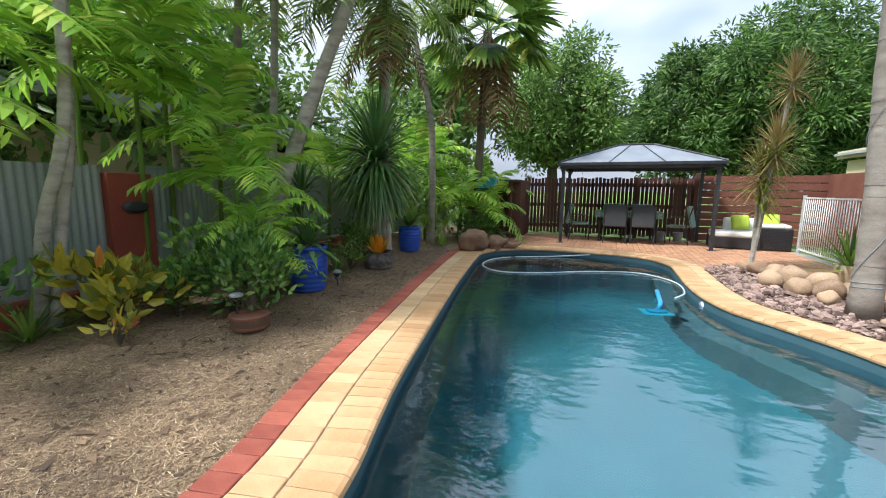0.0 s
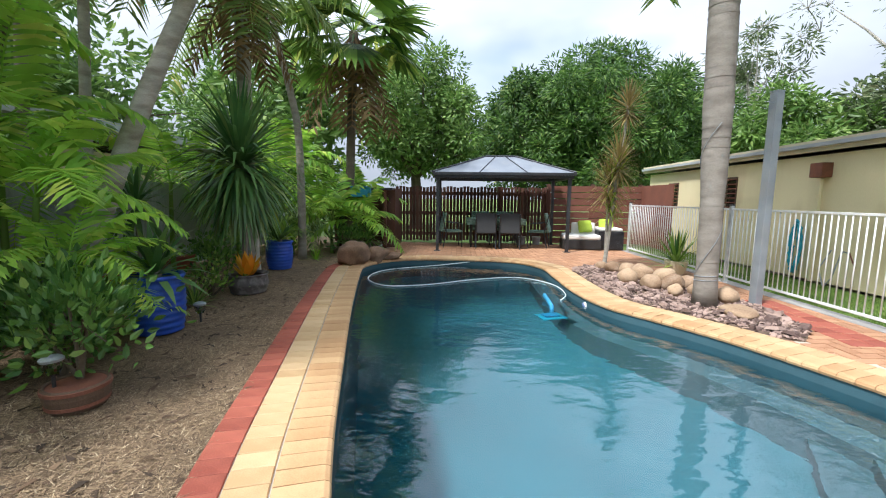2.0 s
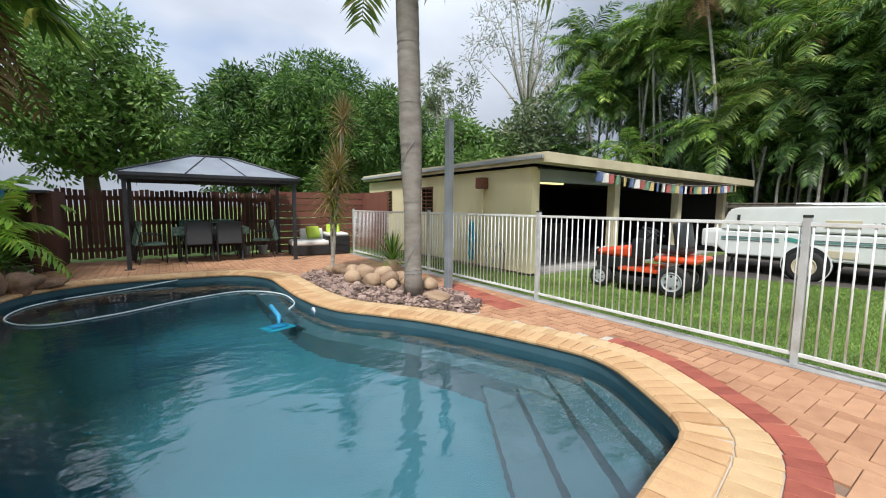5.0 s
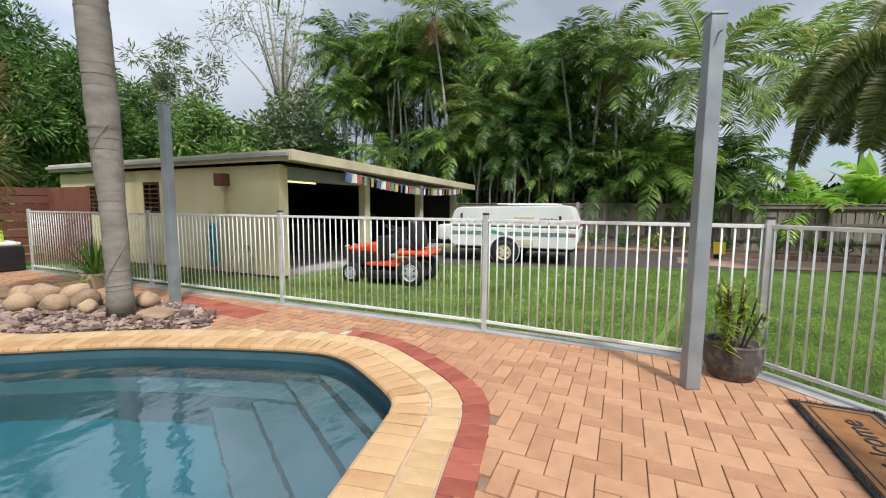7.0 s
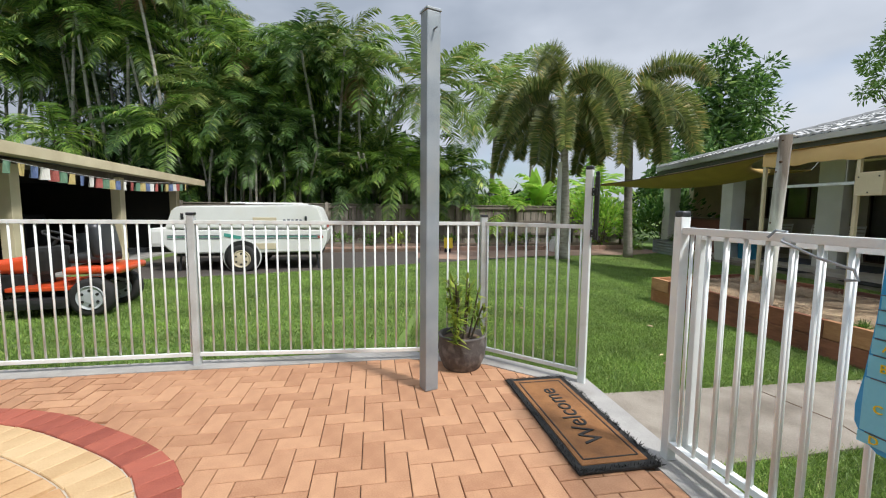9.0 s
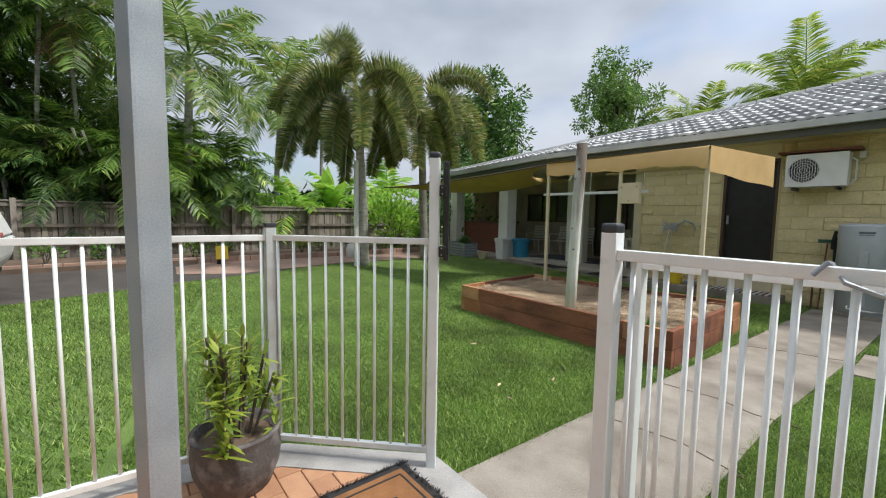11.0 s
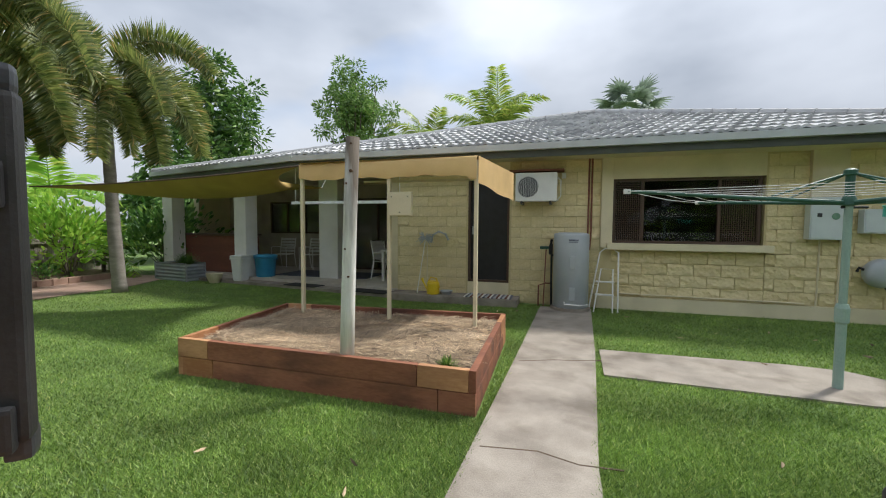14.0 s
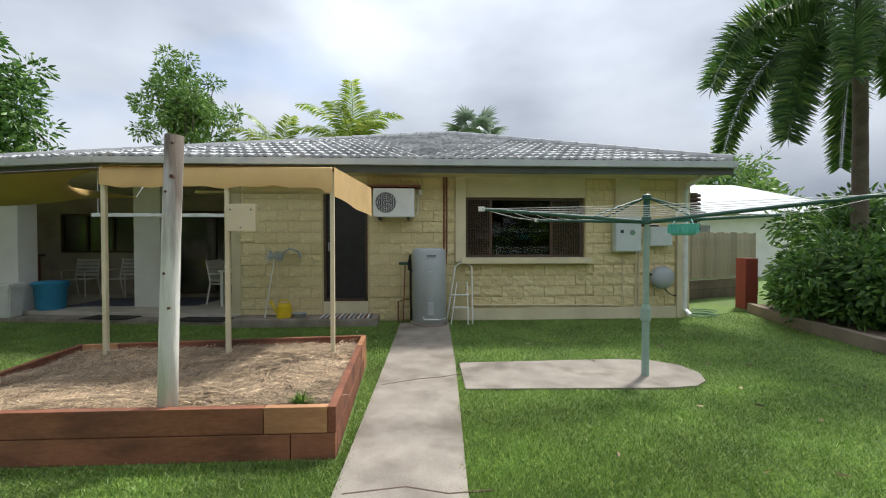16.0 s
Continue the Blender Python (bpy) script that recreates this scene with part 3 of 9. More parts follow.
# ---- building tools ----
def to_obj(name, bm, material, parent=None, label="", smooth=False):
    me = bpy.data.meshes.new(name)
    bm.to_mesh(me)
    bm.free()
    me.materials.append(M[material] if isinstance(material, str) else material)
    if smooth:
        me.polygons.foreach_set("use_smooth", [True] * len(me.polygons))
    ob = new(name, me)
    if parent:
        ob.parent = parent
    if label:
        ob["label"] = label
    return ob


def part(name, bm, material, parent, label="", smooth=False):
    return to_obj(name, bm, material, parent, label, smooth)


def thing(name, label, category, at=(0, 0, 0), rz=0.0, group="", kind=""):
    ob = new(name)
    ob.empty_display_size = 0.1
    ob.matrix_world = pose(*at, 0, 0, rz)
    return tagged(ob, label, category, group, kind)


def raw(name, verts, faces, material, parent=None, label="", smooth=False):
    me = bpy.data.meshes.new(name)
    me.from_pydata([tuple(v) for v in verts], [], [tuple(f) for f in faces])
    me.materials.append(M[material] if isinstance(material, str) else material)
    if smooth:
        me.polygons.foreach_set("use_smooth", [True] * len(me.polygons))
    ob = new(name, me)
    if parent:
        ob.parent = parent
    if label:
        ob["label"] = label
    return ob


def share(name, mesh, parent, m, label=""):
    """One more object on a mesh that is already there."""
    ob = new(name, mesh)
    ob.parent = parent
    ob.matrix_basis = m
    if label:
        ob["label"] = label
    return ob


def add_box(bm, c, s, rz=0.0, bevel=0.0, rx=0.0, ry=0.0):
    made = bmesh.ops.create_cube(bm, size=1.0)["verts"]
    m = pose(*c, rx, ry, rz) @ Matrix.Diagonal((*s, 1))
    bmesh.ops.transform(bm, matrix=m, verts=made)
    if bevel:
        edges = list({e for v in made for e in v.link_edges})
        bmesh.ops.bevel(bm, geom=edges, offset=bevel, segments=2, affect="EDGES", profile=0.7)
    return bm


def box(c, s, rz=0.0, bevel=0.0, rx=0.0, ry=0.0):
    return add_box(bmesh.new(), c, s, rz, bevel, rx, ry)


def add_bar(bm, a, b, r1, r2=None, seg=8, caps=True):
    """A round bar from a to b."""
    a, b = Vector(a), Vector(b)
    d = b - a
    made = bmesh.ops.create_cone(bm, cap_ends=caps, segments=seg, radius1=r1, radius2=r1 if r2 is None else r2, depth=d.length)["verts"]
    m = Matrix.Translation((a + b) / 2) @ d.to_track_quat("Z", "Y").to_matrix().to_4x4()
    bmesh.ops.transform(bm, matrix=m, verts=made)
    return bm


def bar(a, b, r1, r2=None, seg=8):
    return add_bar(bmesh.new(), a, b, r1, r2, seg)


def add_tube(bm, pts, radii, seg=8):
    """A tube along points, with a radius at each (or one for all)."""
    pts = [Vector(p) for p in pts]
    if not hasattr(radii, "__len__"):
        radii = [radii] * len(pts)
    rings = []
    for i, p in enumerate(pts):
        d = (pts[min(i + 1, len(pts) - 1)] - pts[max(i - 1, 0)]).normalized()
        ref = Vector((1, 0, 0)) if abs(d.x) < 0.8 else Vector((0, 1, 0))
        u = d.cross(ref).normalized()
        w = d.cross(u)
        rings.append([bm.verts.new(p + radii[i] * (math.cos(k * math.tau / seg) * u + math.sin(k * math.tau / seg) * w)) for k in range(seg)])
    for r0, r1 in zip(rings, rings[1:]):
        for k in range(seg):
            bm.faces.new((r0[k], r0[(k + 1) % seg], r1[(k + 1) % seg], r1[k]))
    bm.faces.new(rings[0][::-1])
    bm.faces.new(rings[-1])
    return bm


def tube(pts, radii, seg=8):
    return add_tube(bmesh.new(), pts, radii, seg)


def lathe(profile, seg=24):
    """A turned shape from (radius, height) pairs."""
    bm = bmesh.new()
    rings = [[bm.verts.new((r * math.cos(k * math.tau / seg), r * math.sin(k * math.tau / seg), z)) for k in range(seg)] for r, z in profile]
    for r0, r1 in zip(rings, rings[1:]):
        for k in range(seg):
            bm.faces.new((r0[k], r0[(k + 1) % seg], r1[(k + 1) % seg], r1[k]))
    bm.faces.new(rings[0][::-1])
    bm.faces.new(rings[-1])
    return bm


def prism(poly, z0, z1):
    """A closed block over a plan polygon."""
    bm = bmesh.new()
    lo = [bm.verts.new((x, y, z0)) for x, y in poly]
    hi = [bm.verts.new((x, y, z1)) for x, y in poly]
    n = len(poly)
    for i in range(n):
        bm.faces.new((lo[i], lo[(i + 1) % n], hi[(i + 1) % n], hi[i]))
    bm.faces.new(hi)
    bm.faces.new(lo[::-1])
    bmesh.ops.recalc_face_normals(bm, faces=bm.faces)
    return bm


def sheet(outer, holes, z, depth=0.0):
    """A flat sheet over a plan polygon with holes, with an optional thickness downwards."""
    bm = bmesh.new()
    for loop in (outer, *holes):
        vs = [bm.verts.new((x, y, z)) for x, y in loop]
        for i in range(len(vs)):
            bm.edges.new((vs[i], vs[(i + 1) % len(vs)]))
    bmesh.ops.triangle_fill(bm, use_beauty=True, use_dissolve=False, edges=bm.edges[:])
    for f in bm.faces:
        if f.normal.z < 0:
            f.normal_flip()
    if depth:
        got = bmesh.ops.extrude_face_region(bm, geom=bm.faces[:])
        bmesh.ops.translate(bm, vec=(0, 0, -depth), verts=[g for g in got["geom"] if isinstance(g, bmesh.types.BMVert)])
        bmesh.ops.recalc_face_normals(bm, faces=bm.faces)
    return bm


def smooth_loop(pts, n, closed=True):
    """Catmull-Rom through plan points, resampled at n even steps."""
    P = [Vector((*p, 0)) if len(p) == 2 else Vector(p) for p in pts]
    k, dense = len(P), []
    for i in range(k if closed else k - 1):
        if closed:
            a, b, c, d = P[(i - 1) % k], P[i], P[(i + 1) % k], P[(i + 2) % k]
        else:
            a, b, c, d = P[max(i - 1, 0)], P[i], P[i + 1], P[min(i + 2, k - 1)]
        for s in range(16):
            t = s / 16
            dense.append(0.5 * (2 * b + (c - a) * t + (2 * a - 5 * b + 4 * c - d) * t * t + (3 * b - a - 3 * c + d) * t ** 3))
    dense.append(P[0].copy() if closed else P[-1].copy())
    cum = [0.0]
    for a, b in zip(dense, dense[1:]):
        cum.append(cum[-1] + (b - a).length)
    out, j = [], 0
    for i in range(n):
        s = cum[-1] * i / (n if closed else n - 1)
        while j < len(cum) - 2 and cum[j + 1] < s:
            j += 1
        f = (s - cum[j]) / max(1e-9, cum[j + 1] - cum[j])
        out.append(dense[j].lerp(dense[j + 1], min(1, f)))
    return out


def inside(x, y, poly):
    r = False
    for (x0, y0), (x1, y1) in zip(poly, poly[1:] + poly[:1]):
        if (y0 > y) != (y1 > y) and x < (x1 - x0) * (y - y0) / (y1 - y0) + x0:
            r = not r
    return r


class Leaves:
    """Gathers many small blades into one mesh."""

    def __init__(self, seed):
        self.v, self.f, self.rng = [], [], random.Random(seed)

    def blade(self, base, way, side, length, width, droop=0.0, steps=2):
        """A tapered, folded blade from base along way, bending down by droop."""
        p, d = Vector(base), Vector(way).normalized()
        s = Vector(side).normalized() * width / 2
        n0 = len(self.v)
        prof = [0.35, 1.0, 0.0] if steps == 2 else [0.4, 1.0, 0.75, 0.0]
        for i in range(steps + 1):
            w = prof[i]
            if w:
                self.v += [p - s * w, p + s * w]
            else:
                self.v.append(p.copy())
            p = p + d * length / steps
            d = (d + Vector((0, 0, -droop / steps))).normalized()
        for i in range(steps - 1):
            a = n0 + 2 * i
            self.f.append((a, a + 1, a + 3, a + 2))
        a = n0 + 2 * (steps - 1)
        self.f.append((a, a + 1, a + 2))

    def leaf(self, p, way, length, width):
        d = Vector(way).normalized()
        s = d.cross(Vector((self.rng.uniform(-1, 1), self.rng.uniform(-1, 1), self.rng.uniform(-0.2, 1)))).normalized() * width / 2
        p = Vector(p)
        n = len(self.v)
        lift = d.cross(s).normalized() * width * 0.14
        mid, far = p + d * length * 0.30 + lift, p + d * length * 0.68 + lift
        self.v += [p, mid - s, far - s * 0.72, p + d * length, far + s * 0.72, mid + s]
        self.f += [(n, n + 1, n + 2, n + 3), (n, n + 3, n + 4, n + 5)]

    def frond(self, base, az, elev, length, leaflet, width, n=22, droop=1.2, lift=0.35, hang=0.5, start=0.15, stem=0.02, both=True):
        """A feather frond: an arching rib with leaflets on both sides."""
        rng = self.rng
        p = Vector(base)
        d = Vector((math.cos(az) * math.cos(elev), math.sin(az) * math.cos(elev), math.sin(elev)))
        side = Vector((-math.sin(az), math.cos(az), 0))
        seg = 14
        pts, dirs = [], []
        for i in range(seg + 1):
            pts.append(p.copy())
            dirs.append(d.copy())
            p = p + d * length / seg
            d = (d + Vector((0, 0, -droop / seg))).normalized()
        for i in range(seg):
            w0, w1 = stem * (1 - i / seg) + 0.003, stem * (1 - (i + 1) / seg) + 0.003
            k = len(self.v)
            up = side.cross(dirs[i]).normalized()
            self.v += [pts[i] - side * w0, pts[i] + side * w0, pts[i] - up * w0, pts[i + 1] - side * w1, pts[i + 1] + side * w1, pts[i + 1] - up * w1]
            self.f += [(k, k + 1, k + 4, k + 3), (k + 1, k + 2, k + 5, k + 4), (k + 2, k, k + 3, k + 5)]
        for j in range(n):
            u = start + (1 - start) * (j + 0.5) / n
            x = u * seg
            i = min(int(x), seg - 1)
            q, dd = pts[i].lerp(pts[i + 1], x - i), dirs[i]
            up = side.cross(dd).normalized() * (1 if side.cross(dd).z > -0.5 else 1)
            ln = leaflet * (0.55 + 0.9 * math.sin(math.pi * min(1, 0.12 + 0.88 * u) ** 0.8) * 0.55) * rng.uniform(0.85, 1.1)
            for sg in ((-1, 1) if both else (1,)):
                way = side * sg * rng.uniform(0.8, 1.0) + dd * rng.uniform(0.45, 0.75) + up * (lift + rng.uniform(-0.25, 0.25))
                self.blade(q, way, dd + Vector((0, 0, 0.15)), ln, width, hang * rng.uniform(0.7, 1.3), 2)

    def make(self, name, material, parent=None, label=""):
        return raw(name, self.v, self.f, material, parent, label)

# ---- ground, pool and paving ----
LAWN_Z, WATER_Z = -0.085, -0.13
POOL_PTS = [(-0.45, 0.64), (-0.66, 1.32), (-0.87, 2.05), (-1.11, 3.12), (-1.50, 4.97), (-1.88, 7.05), (-1.93, 7.75), (-1.62, 8.38), (-0.96, 8.72), (0.2, 8.70), (1.0, 8.50), (1.42, 7.85),
            (1.46, 7.0), (1.46, 6.2), (1.52, 5.5), (1.68, 4.95), (1.98, 4.5), (2.32, 3.95), (2.58, 3.35), (2.80, 2.75), (2.92, 2.25), (2.87, 1.95), (2.72, 1.66), (2.46, 1.27), (2.28, 1.13), (1.76, 1.02), (1.0, 0.87), (0.1, 0.70)]
NB = 236
pool_loop = smooth_loop(POOL_PTS, NB)


def offset(loop, d):
    """Moves a clockwise-seen closed loop outwards by d."""
    out, n = [], len(loop)
    area = sum(loop[i].x * loop[(i + 1) % n].y - loop[(i + 1) % n].x * loop[i].y for i in range(n))
    sg = 1 if area > 0 else -1
    for i in range(n):
        t = loop[(i + 2) % n] - loop[(i - 2) % n]
        out.append(loop[i] + Vector((t.y, -t.x, 0)).normalized() * d * sg)
    return out


def plan(loop):
    return [(p.x, p.y) for p in loop]


COPE_IN, COPE_OUT, RED_OUT = 0.235, 0.44, 0.62
cope_out_loop = offset(pool_loop, COPE_OUT)
red_loop = offset(pool_loop, RED_OUT)

# lawn: one sheet to the horizon, open where the pool yard lies
YARD = [(-7.0, -1.55), (3.2, -1.55), (3.95, -0.7), (3.95, 12.0), (-7.0, 12.0)]
tagged(to_obj("ground", sheet([(-900, -900), (900, -900), (900, 900), (-900, 900)], [YARD], LAWN_Z), "lawn"), "mown green lawn running out past the fences", "lawn", kind="structure")

# mulch bed on the fence side of the pool
edge_i = [p for p in plan(red_loop)]
tagged(to_obj("mulch_bed", sheet([(-7.2, -1.7), (-0.9, -1.7), (-1.0, 0.2), (-2.2, 5.0), (-2.75, 8.2), (-2.3, 9.2), (-2.2, 13.5), (-7.2, 13.5)], [], -0.02), "mulch"), "dry wood chip mulch ground beside the pool", "mulch", kind="structure")

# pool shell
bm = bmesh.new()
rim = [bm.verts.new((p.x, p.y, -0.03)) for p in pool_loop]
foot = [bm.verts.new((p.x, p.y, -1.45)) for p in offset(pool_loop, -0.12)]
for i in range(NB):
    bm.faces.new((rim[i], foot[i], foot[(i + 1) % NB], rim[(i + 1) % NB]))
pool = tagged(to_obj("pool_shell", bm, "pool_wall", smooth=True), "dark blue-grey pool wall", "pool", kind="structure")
tagged(to_obj("pool_floor", sheet(plan(offset(pool_loop, -0.10)), [], -1.25), "pool_floor"), "teal pool floor", "pool", kind="structure")
water = tagged(to_obj("water", sheet(plan(offset(pool_loop, 0.01)), [], WATER_Z), "water"), "clear rippled pool water", "water", kind="structure")
water.visible_shadow = False

# bed of mortar under the coping, and paving base
to_obj("coping_bed", sheet(plan(offset(pool_loop, RED_OUT - 0.01)), [plan(offset(pool_loop, 0.03))], -0.006, 0.05), "mortar")
tagged(bpy.data.objects["coping_bed"], "pale mortar under the coping bricks", "mortar", kind="structure")
PAVE_OUT = [(-0.9, -1.62), (2.42, -1.66), (3.34, -1.70), (3.84, -1.14), (4.05, -0.6), (4.05, 11.9), (-2.2, 11.9), (-2.3, 9.2), (-2.75, 8.2), (-2.2, 5.0), (-1.0, 0.2)]
tagged(to_obj("paving_base", sheet(PAVE_OUT, [plan(offset(pool_loop, COPE_OUT - 0.02))], -0.016), "sand_joint"), "sandy joints under the clay paving", "paving", kind="structure")

# ---- pool fence ----
POSTS = [(4.12, 10.42), (4.12, 6.70), (4.128, 3.936), (4.128, 1.127), (3.96, -1.19)]
FENCE_TOP = 1.21
pool_fence = thing("pool_fence", "cream powder-coated tubular pool fence on a concrete kerb", "fence")


def tube_mesh(name, h, r, material):
    bm = bar((0, 0, 0), (0, 0, h), r, seg=8)
    me = bpy.data.meshes.new(name)
    bm.to_mesh(me)
    bm.free()
    me.materials.append(M[material])
    me.polygons.foreach_set("use_smooth", [True] * len(me.polygons))
    return me


def fence_panel(parent, a, b, material, z_low=0.09, z_top=1.155, gap=0.083, rail=(0.030, 0.026), r=0.0076, base=0.0):
    a, b = Vector((*a, 0)), Vector((*b, 0))
    d = b - a
    rz = math.degrees(math.atan2(d.y, d.x))
    mid = (a + b) / 2
    for z in (z_low, z_top):
        part("rail", box((mid.x, mid.y, base + z), (d.length, rail[1], rail[0]), rz, 0.004), material, parent)
    n = int(d.length / gap)
    me = tube_mesh("baluster", z_top - z_low, r, material)
    for i in range(n):
        p = a + d * (i + 0.5) / n
        share("baluster", me, parent, pose(p.x, p.y, base + z_low))


def fence_post(parent, p, material, h=FENCE_TOP, w=0.05, cap="dark_metal"):
    post = part("post", box((p[0], p[1], h / 2), (w, w, h), 0, 0.004), material, parent)
    bm = box((p[0], p[1], h + 0.009), (w + 0.006, w + 0.006, 0.022), 0, 0.006)
    part("cap", bm, cap, post)


for p in POSTS:
    fence_post(pool_fence, p, "post_grey")
ordered = POSTS
for a, b in zip(ordered, ordered[1:]):
    fence_panel(pool_fence, a, b, "fence_metal")
GATE_A, GATE_B = (3.352, -1.79), (2.418, -1.765)
fence_panel(pool_fence, POSTS[-1], GATE_A, "fence_metal")
fence_panel(pool_fence, (2.395, -1.765), (-0.2, -1.80), "gate_metal", z_top=1.175, gap=0.09, rail=(0.032, 0.036), r=0.0082)
fence_post(pool_fence, (-0.2, -1.80), "gate_metal")
fence_panel(pool_fence, (-0.2, -1.80), (-2.8, -1.85), "gate_metal")
fence_post(pool_fence, (-2.8, -1.85), "gate_metal")


def gate_post(at, h, rz, label):
    """A square aluminium post with soft corners under a domed plastic cap."""
    post = part("gate_post", box((*at, h / 2), (0.05, 0.05, h), rz, 0.007), "gate_metal", pool_fence, label)
    cap = box((*at, h + 0.008), (0.0515, 0.0515, 0.034), rz, 0.011)
    part("cap", cap, "dark_metal", post, "rounded grey plastic cap", True)


gate_post(GATE_A, 1.56, 47, "tall white aluminium gate post")
gate_post(GATE_B, 1.245, 0, "short white aluminium gate post")

# concrete kerb under the fence
KERB = [(4.02, 10.6), (4.02, -0.55), (3.80, -1.18), (3.30, -1.70), (2.4, -1.66), (-3.0, -1.74), (-3.0, -1.92), (2.43, -1.84), (3.42, -1.86), (4.00, -1.26), (4.22, -0.5), (4.22, 10.6)]
tagged(to_obj("fence_kerb", prism(KERB, -0.2, 0.006), "kerb"), "weathered grey concrete kerb under the pool fence", "kerb", kind="structure")


def steel_post(at, h, rz, label):
    t = thing("shade_post", label, "post", (*at, 0), rz, "steel shade posts")
    part("column", box((0, 0, h / 2), (0.1, 0.1, h), 0, 0.012), "galv", t)
    part("cap", box((0, 0, h + 0.006), (0.11, 0.11, 0.016), 0, 0.004), "galv", t)
    bm = bmesh.new()
    add_bar(bm, (-0.05, 0, h - 0.12), (-0.10, 0, h - 0.12), 0.006)
    part("eye_bolt", bm, "galv", t)
    return t


steel_post((3.43, -0.66), 2.55, 20, "tall galvanised square steel post for a shade sail")
steel_post((3.51, 5.19), 2.55, 10, "tall galvanised square steel post beside the palm")

# ---- house ----
FY = -9.25
house = thing("house", "low cream block house with a pale tiled hip roof", "house")
TOP = 2.60


def wall_piece(x0, x1, z0, z1, material, y=FY, th=0.2, name="wall"):
    return part(name, box(((x0 + x1) / 2, y - th / 2, (z0 + z1) / 2), (abs(x1 - x0), th, z1 - z0)), material, house)


# backing walls, 4 mm behind the face of the blocks
B = FY - 0.004
wall_piece(-2.33, -0.40, -0.3, TOP, "mortar_cream", B)
wall_piece(-0.40, 1.88, -0.3, 0.97, "mortar_cream", B)
wall_piece(-0.40, 1.88, 2.2, TOP, "render_cream")
wall_piece(1.88, 3.67, -0.3, TOP, "mortar_cream", B)
wall_piece(3.67, 4.47, -0.3, 0.28, "render_cream", B)
wall_piece(3.67, 4.47, 2.32, TOP, "render_cream", B)
wall_piece(4.47, 5.95, -0.3, TOP, "mortar_cream", B)
part("pilaster", box((1.965, FY + 0.03, 1.80), (0.19, 0.10, 1.60), 0, 0.008), "render_cream", house)
part("pilaster", box((-1.19, FY + 0.03, 2.10), (0.46, 0.10, 1.00), 0, 0.008), "render_cream", house)
part("pilaster", box((-2.25, FY + 0.025, 1.2), (0.16, 0.10, 2.8), 0, 0.008), "render_cream", house)
part("plinth", box((-0.1, FY + 0.02, -0.03), (4.4, 0.06, 0.34), 0, 0.006), "render_cream", house)
part("wall", box((-2.43, -13.2, 1.2), (0.2, 7.7, 2.8)), "render_cream", house)
part("wall", box((5.0, -17.0, 1.2), (14.8, 0.2, 2.8)), "render_cream", house)
part("wall", box((6.05, -10.95, 1.2), (0.2, 3.2, 2.8)), "render_cream", house)
# this wall carries painted shade, darker than the render beside it
part("back_wall", box((9.75, -12.6, 1.2), (7.6, 0.2, 2.8)), "patio_wall_shaded", house)
part("wall", box((13.45, -12.0, 1.2), (0.2, 1.4, 2.8)), "render_cream", house)

# rooms behind the window and the door, their shade painted in as near-black
room = part("inner_wall", box((1.5, -12.4, 1.2), (7.6, 0.1, 2.8)), "inside_shade", house)
part("inner_floor", box((1.8, -10.9, 0.1), (7.8, 3.0, 0.1)), "inside_shade", house)
part("inner_wall", box((3.0, -10.9, 1.3), (0.1, 2.9, 2.5)), "inside_shade", house)


def sash_window(x0, x1, z0, z1, splits, y, name="window"):
    w = part(name, box(((x0 + x1) / 2, y - 0.12, z1 + 0.001), (x1 - x0, 0.06, 0.012)), "frame_brown", house, "brown aluminium sliding window with dark glass")
    fw = 0.045
    for z in (z0 + fw / 2, z1 - fw / 2):
        part("frame", box(((x0 + x1) / 2, y - 0.09, z), (x1 - x0, 0.07, fw), 0, 0.004), "frame_brown", w)
    for x in (x0 + fw / 2, *splits, x1 - fw / 2):
        part("frame", box((x, y - 0.088, (z0 + z1) / 2), (fw, 0.075, z1 - z0 - 2 * fw), 0, 0.004), "frame_brown", w)
    xs = [x0, *splits, x1]
    for a, b in zip(xs, xs[1:]):
        part("pane", box(((a + b) / 2, y - 0.10, (z0 + z1) / 2), (b - a - fw, 0.006, z1 - z0 - 2 * fw)), "glass_dark", w)
    return w


win = sash_window(-0.37, 1.86, 1.08, 2.2, (0.22, 1.38), FY)
# security lattice over the two side sashes
for a, b in ((1.40, 1.82), (-0.33, 0.20)):
    bm = bmesh.new()
    for i in range(int((b - a) / 0.032)):
        x = a + 0.016 + i * 0.032
        add_box(bm, (x, FY - 0.05, 1.64), (0.006, 0.008, 1.03))
    for i in range(32):
        add_box(bm, ((a + b) / 2, FY - 0.046, 1.14 + i * 0.032), (b - a, 0.008, 0.006))
    part("screen", bm, "frame_brown", win, "brown lattice security screen")["kind"] = "stuff"
part("sill", box((0.74, FY + 0.05, 1.025), (2.44, 0.26, 0.11), 0, 0.01), "render_cream", house, "cream rendered window sill")

door = part("door", box((4.07, FY - 0.10, 1.30), (0.76, 0.035, 2.0), 0, 0.003), "black", house, "dark mesh security screen door, shut")
for x in (3.69, 4.45):
    part("frame", box((x, FY - 0.06, 1.30), (0.045, 0.10, 2.04), 0, 0.004), "frame_brown", door)
part("frame", box((4.07, FY - 0.06, 2.31), (0.80, 0.10, 0.045), 0, 0.004), "frame_brown", door)
part("frame", box((4.07, FY - 0.06, 0.30), (0.80, 0.10, 0.045), 0, 0.004), "frame_brown", door)
part("handle", box((4.38, FY - 0.05, 1.28), (0.03, 0.05, 0.16), 0, 0.006), "galv", door)

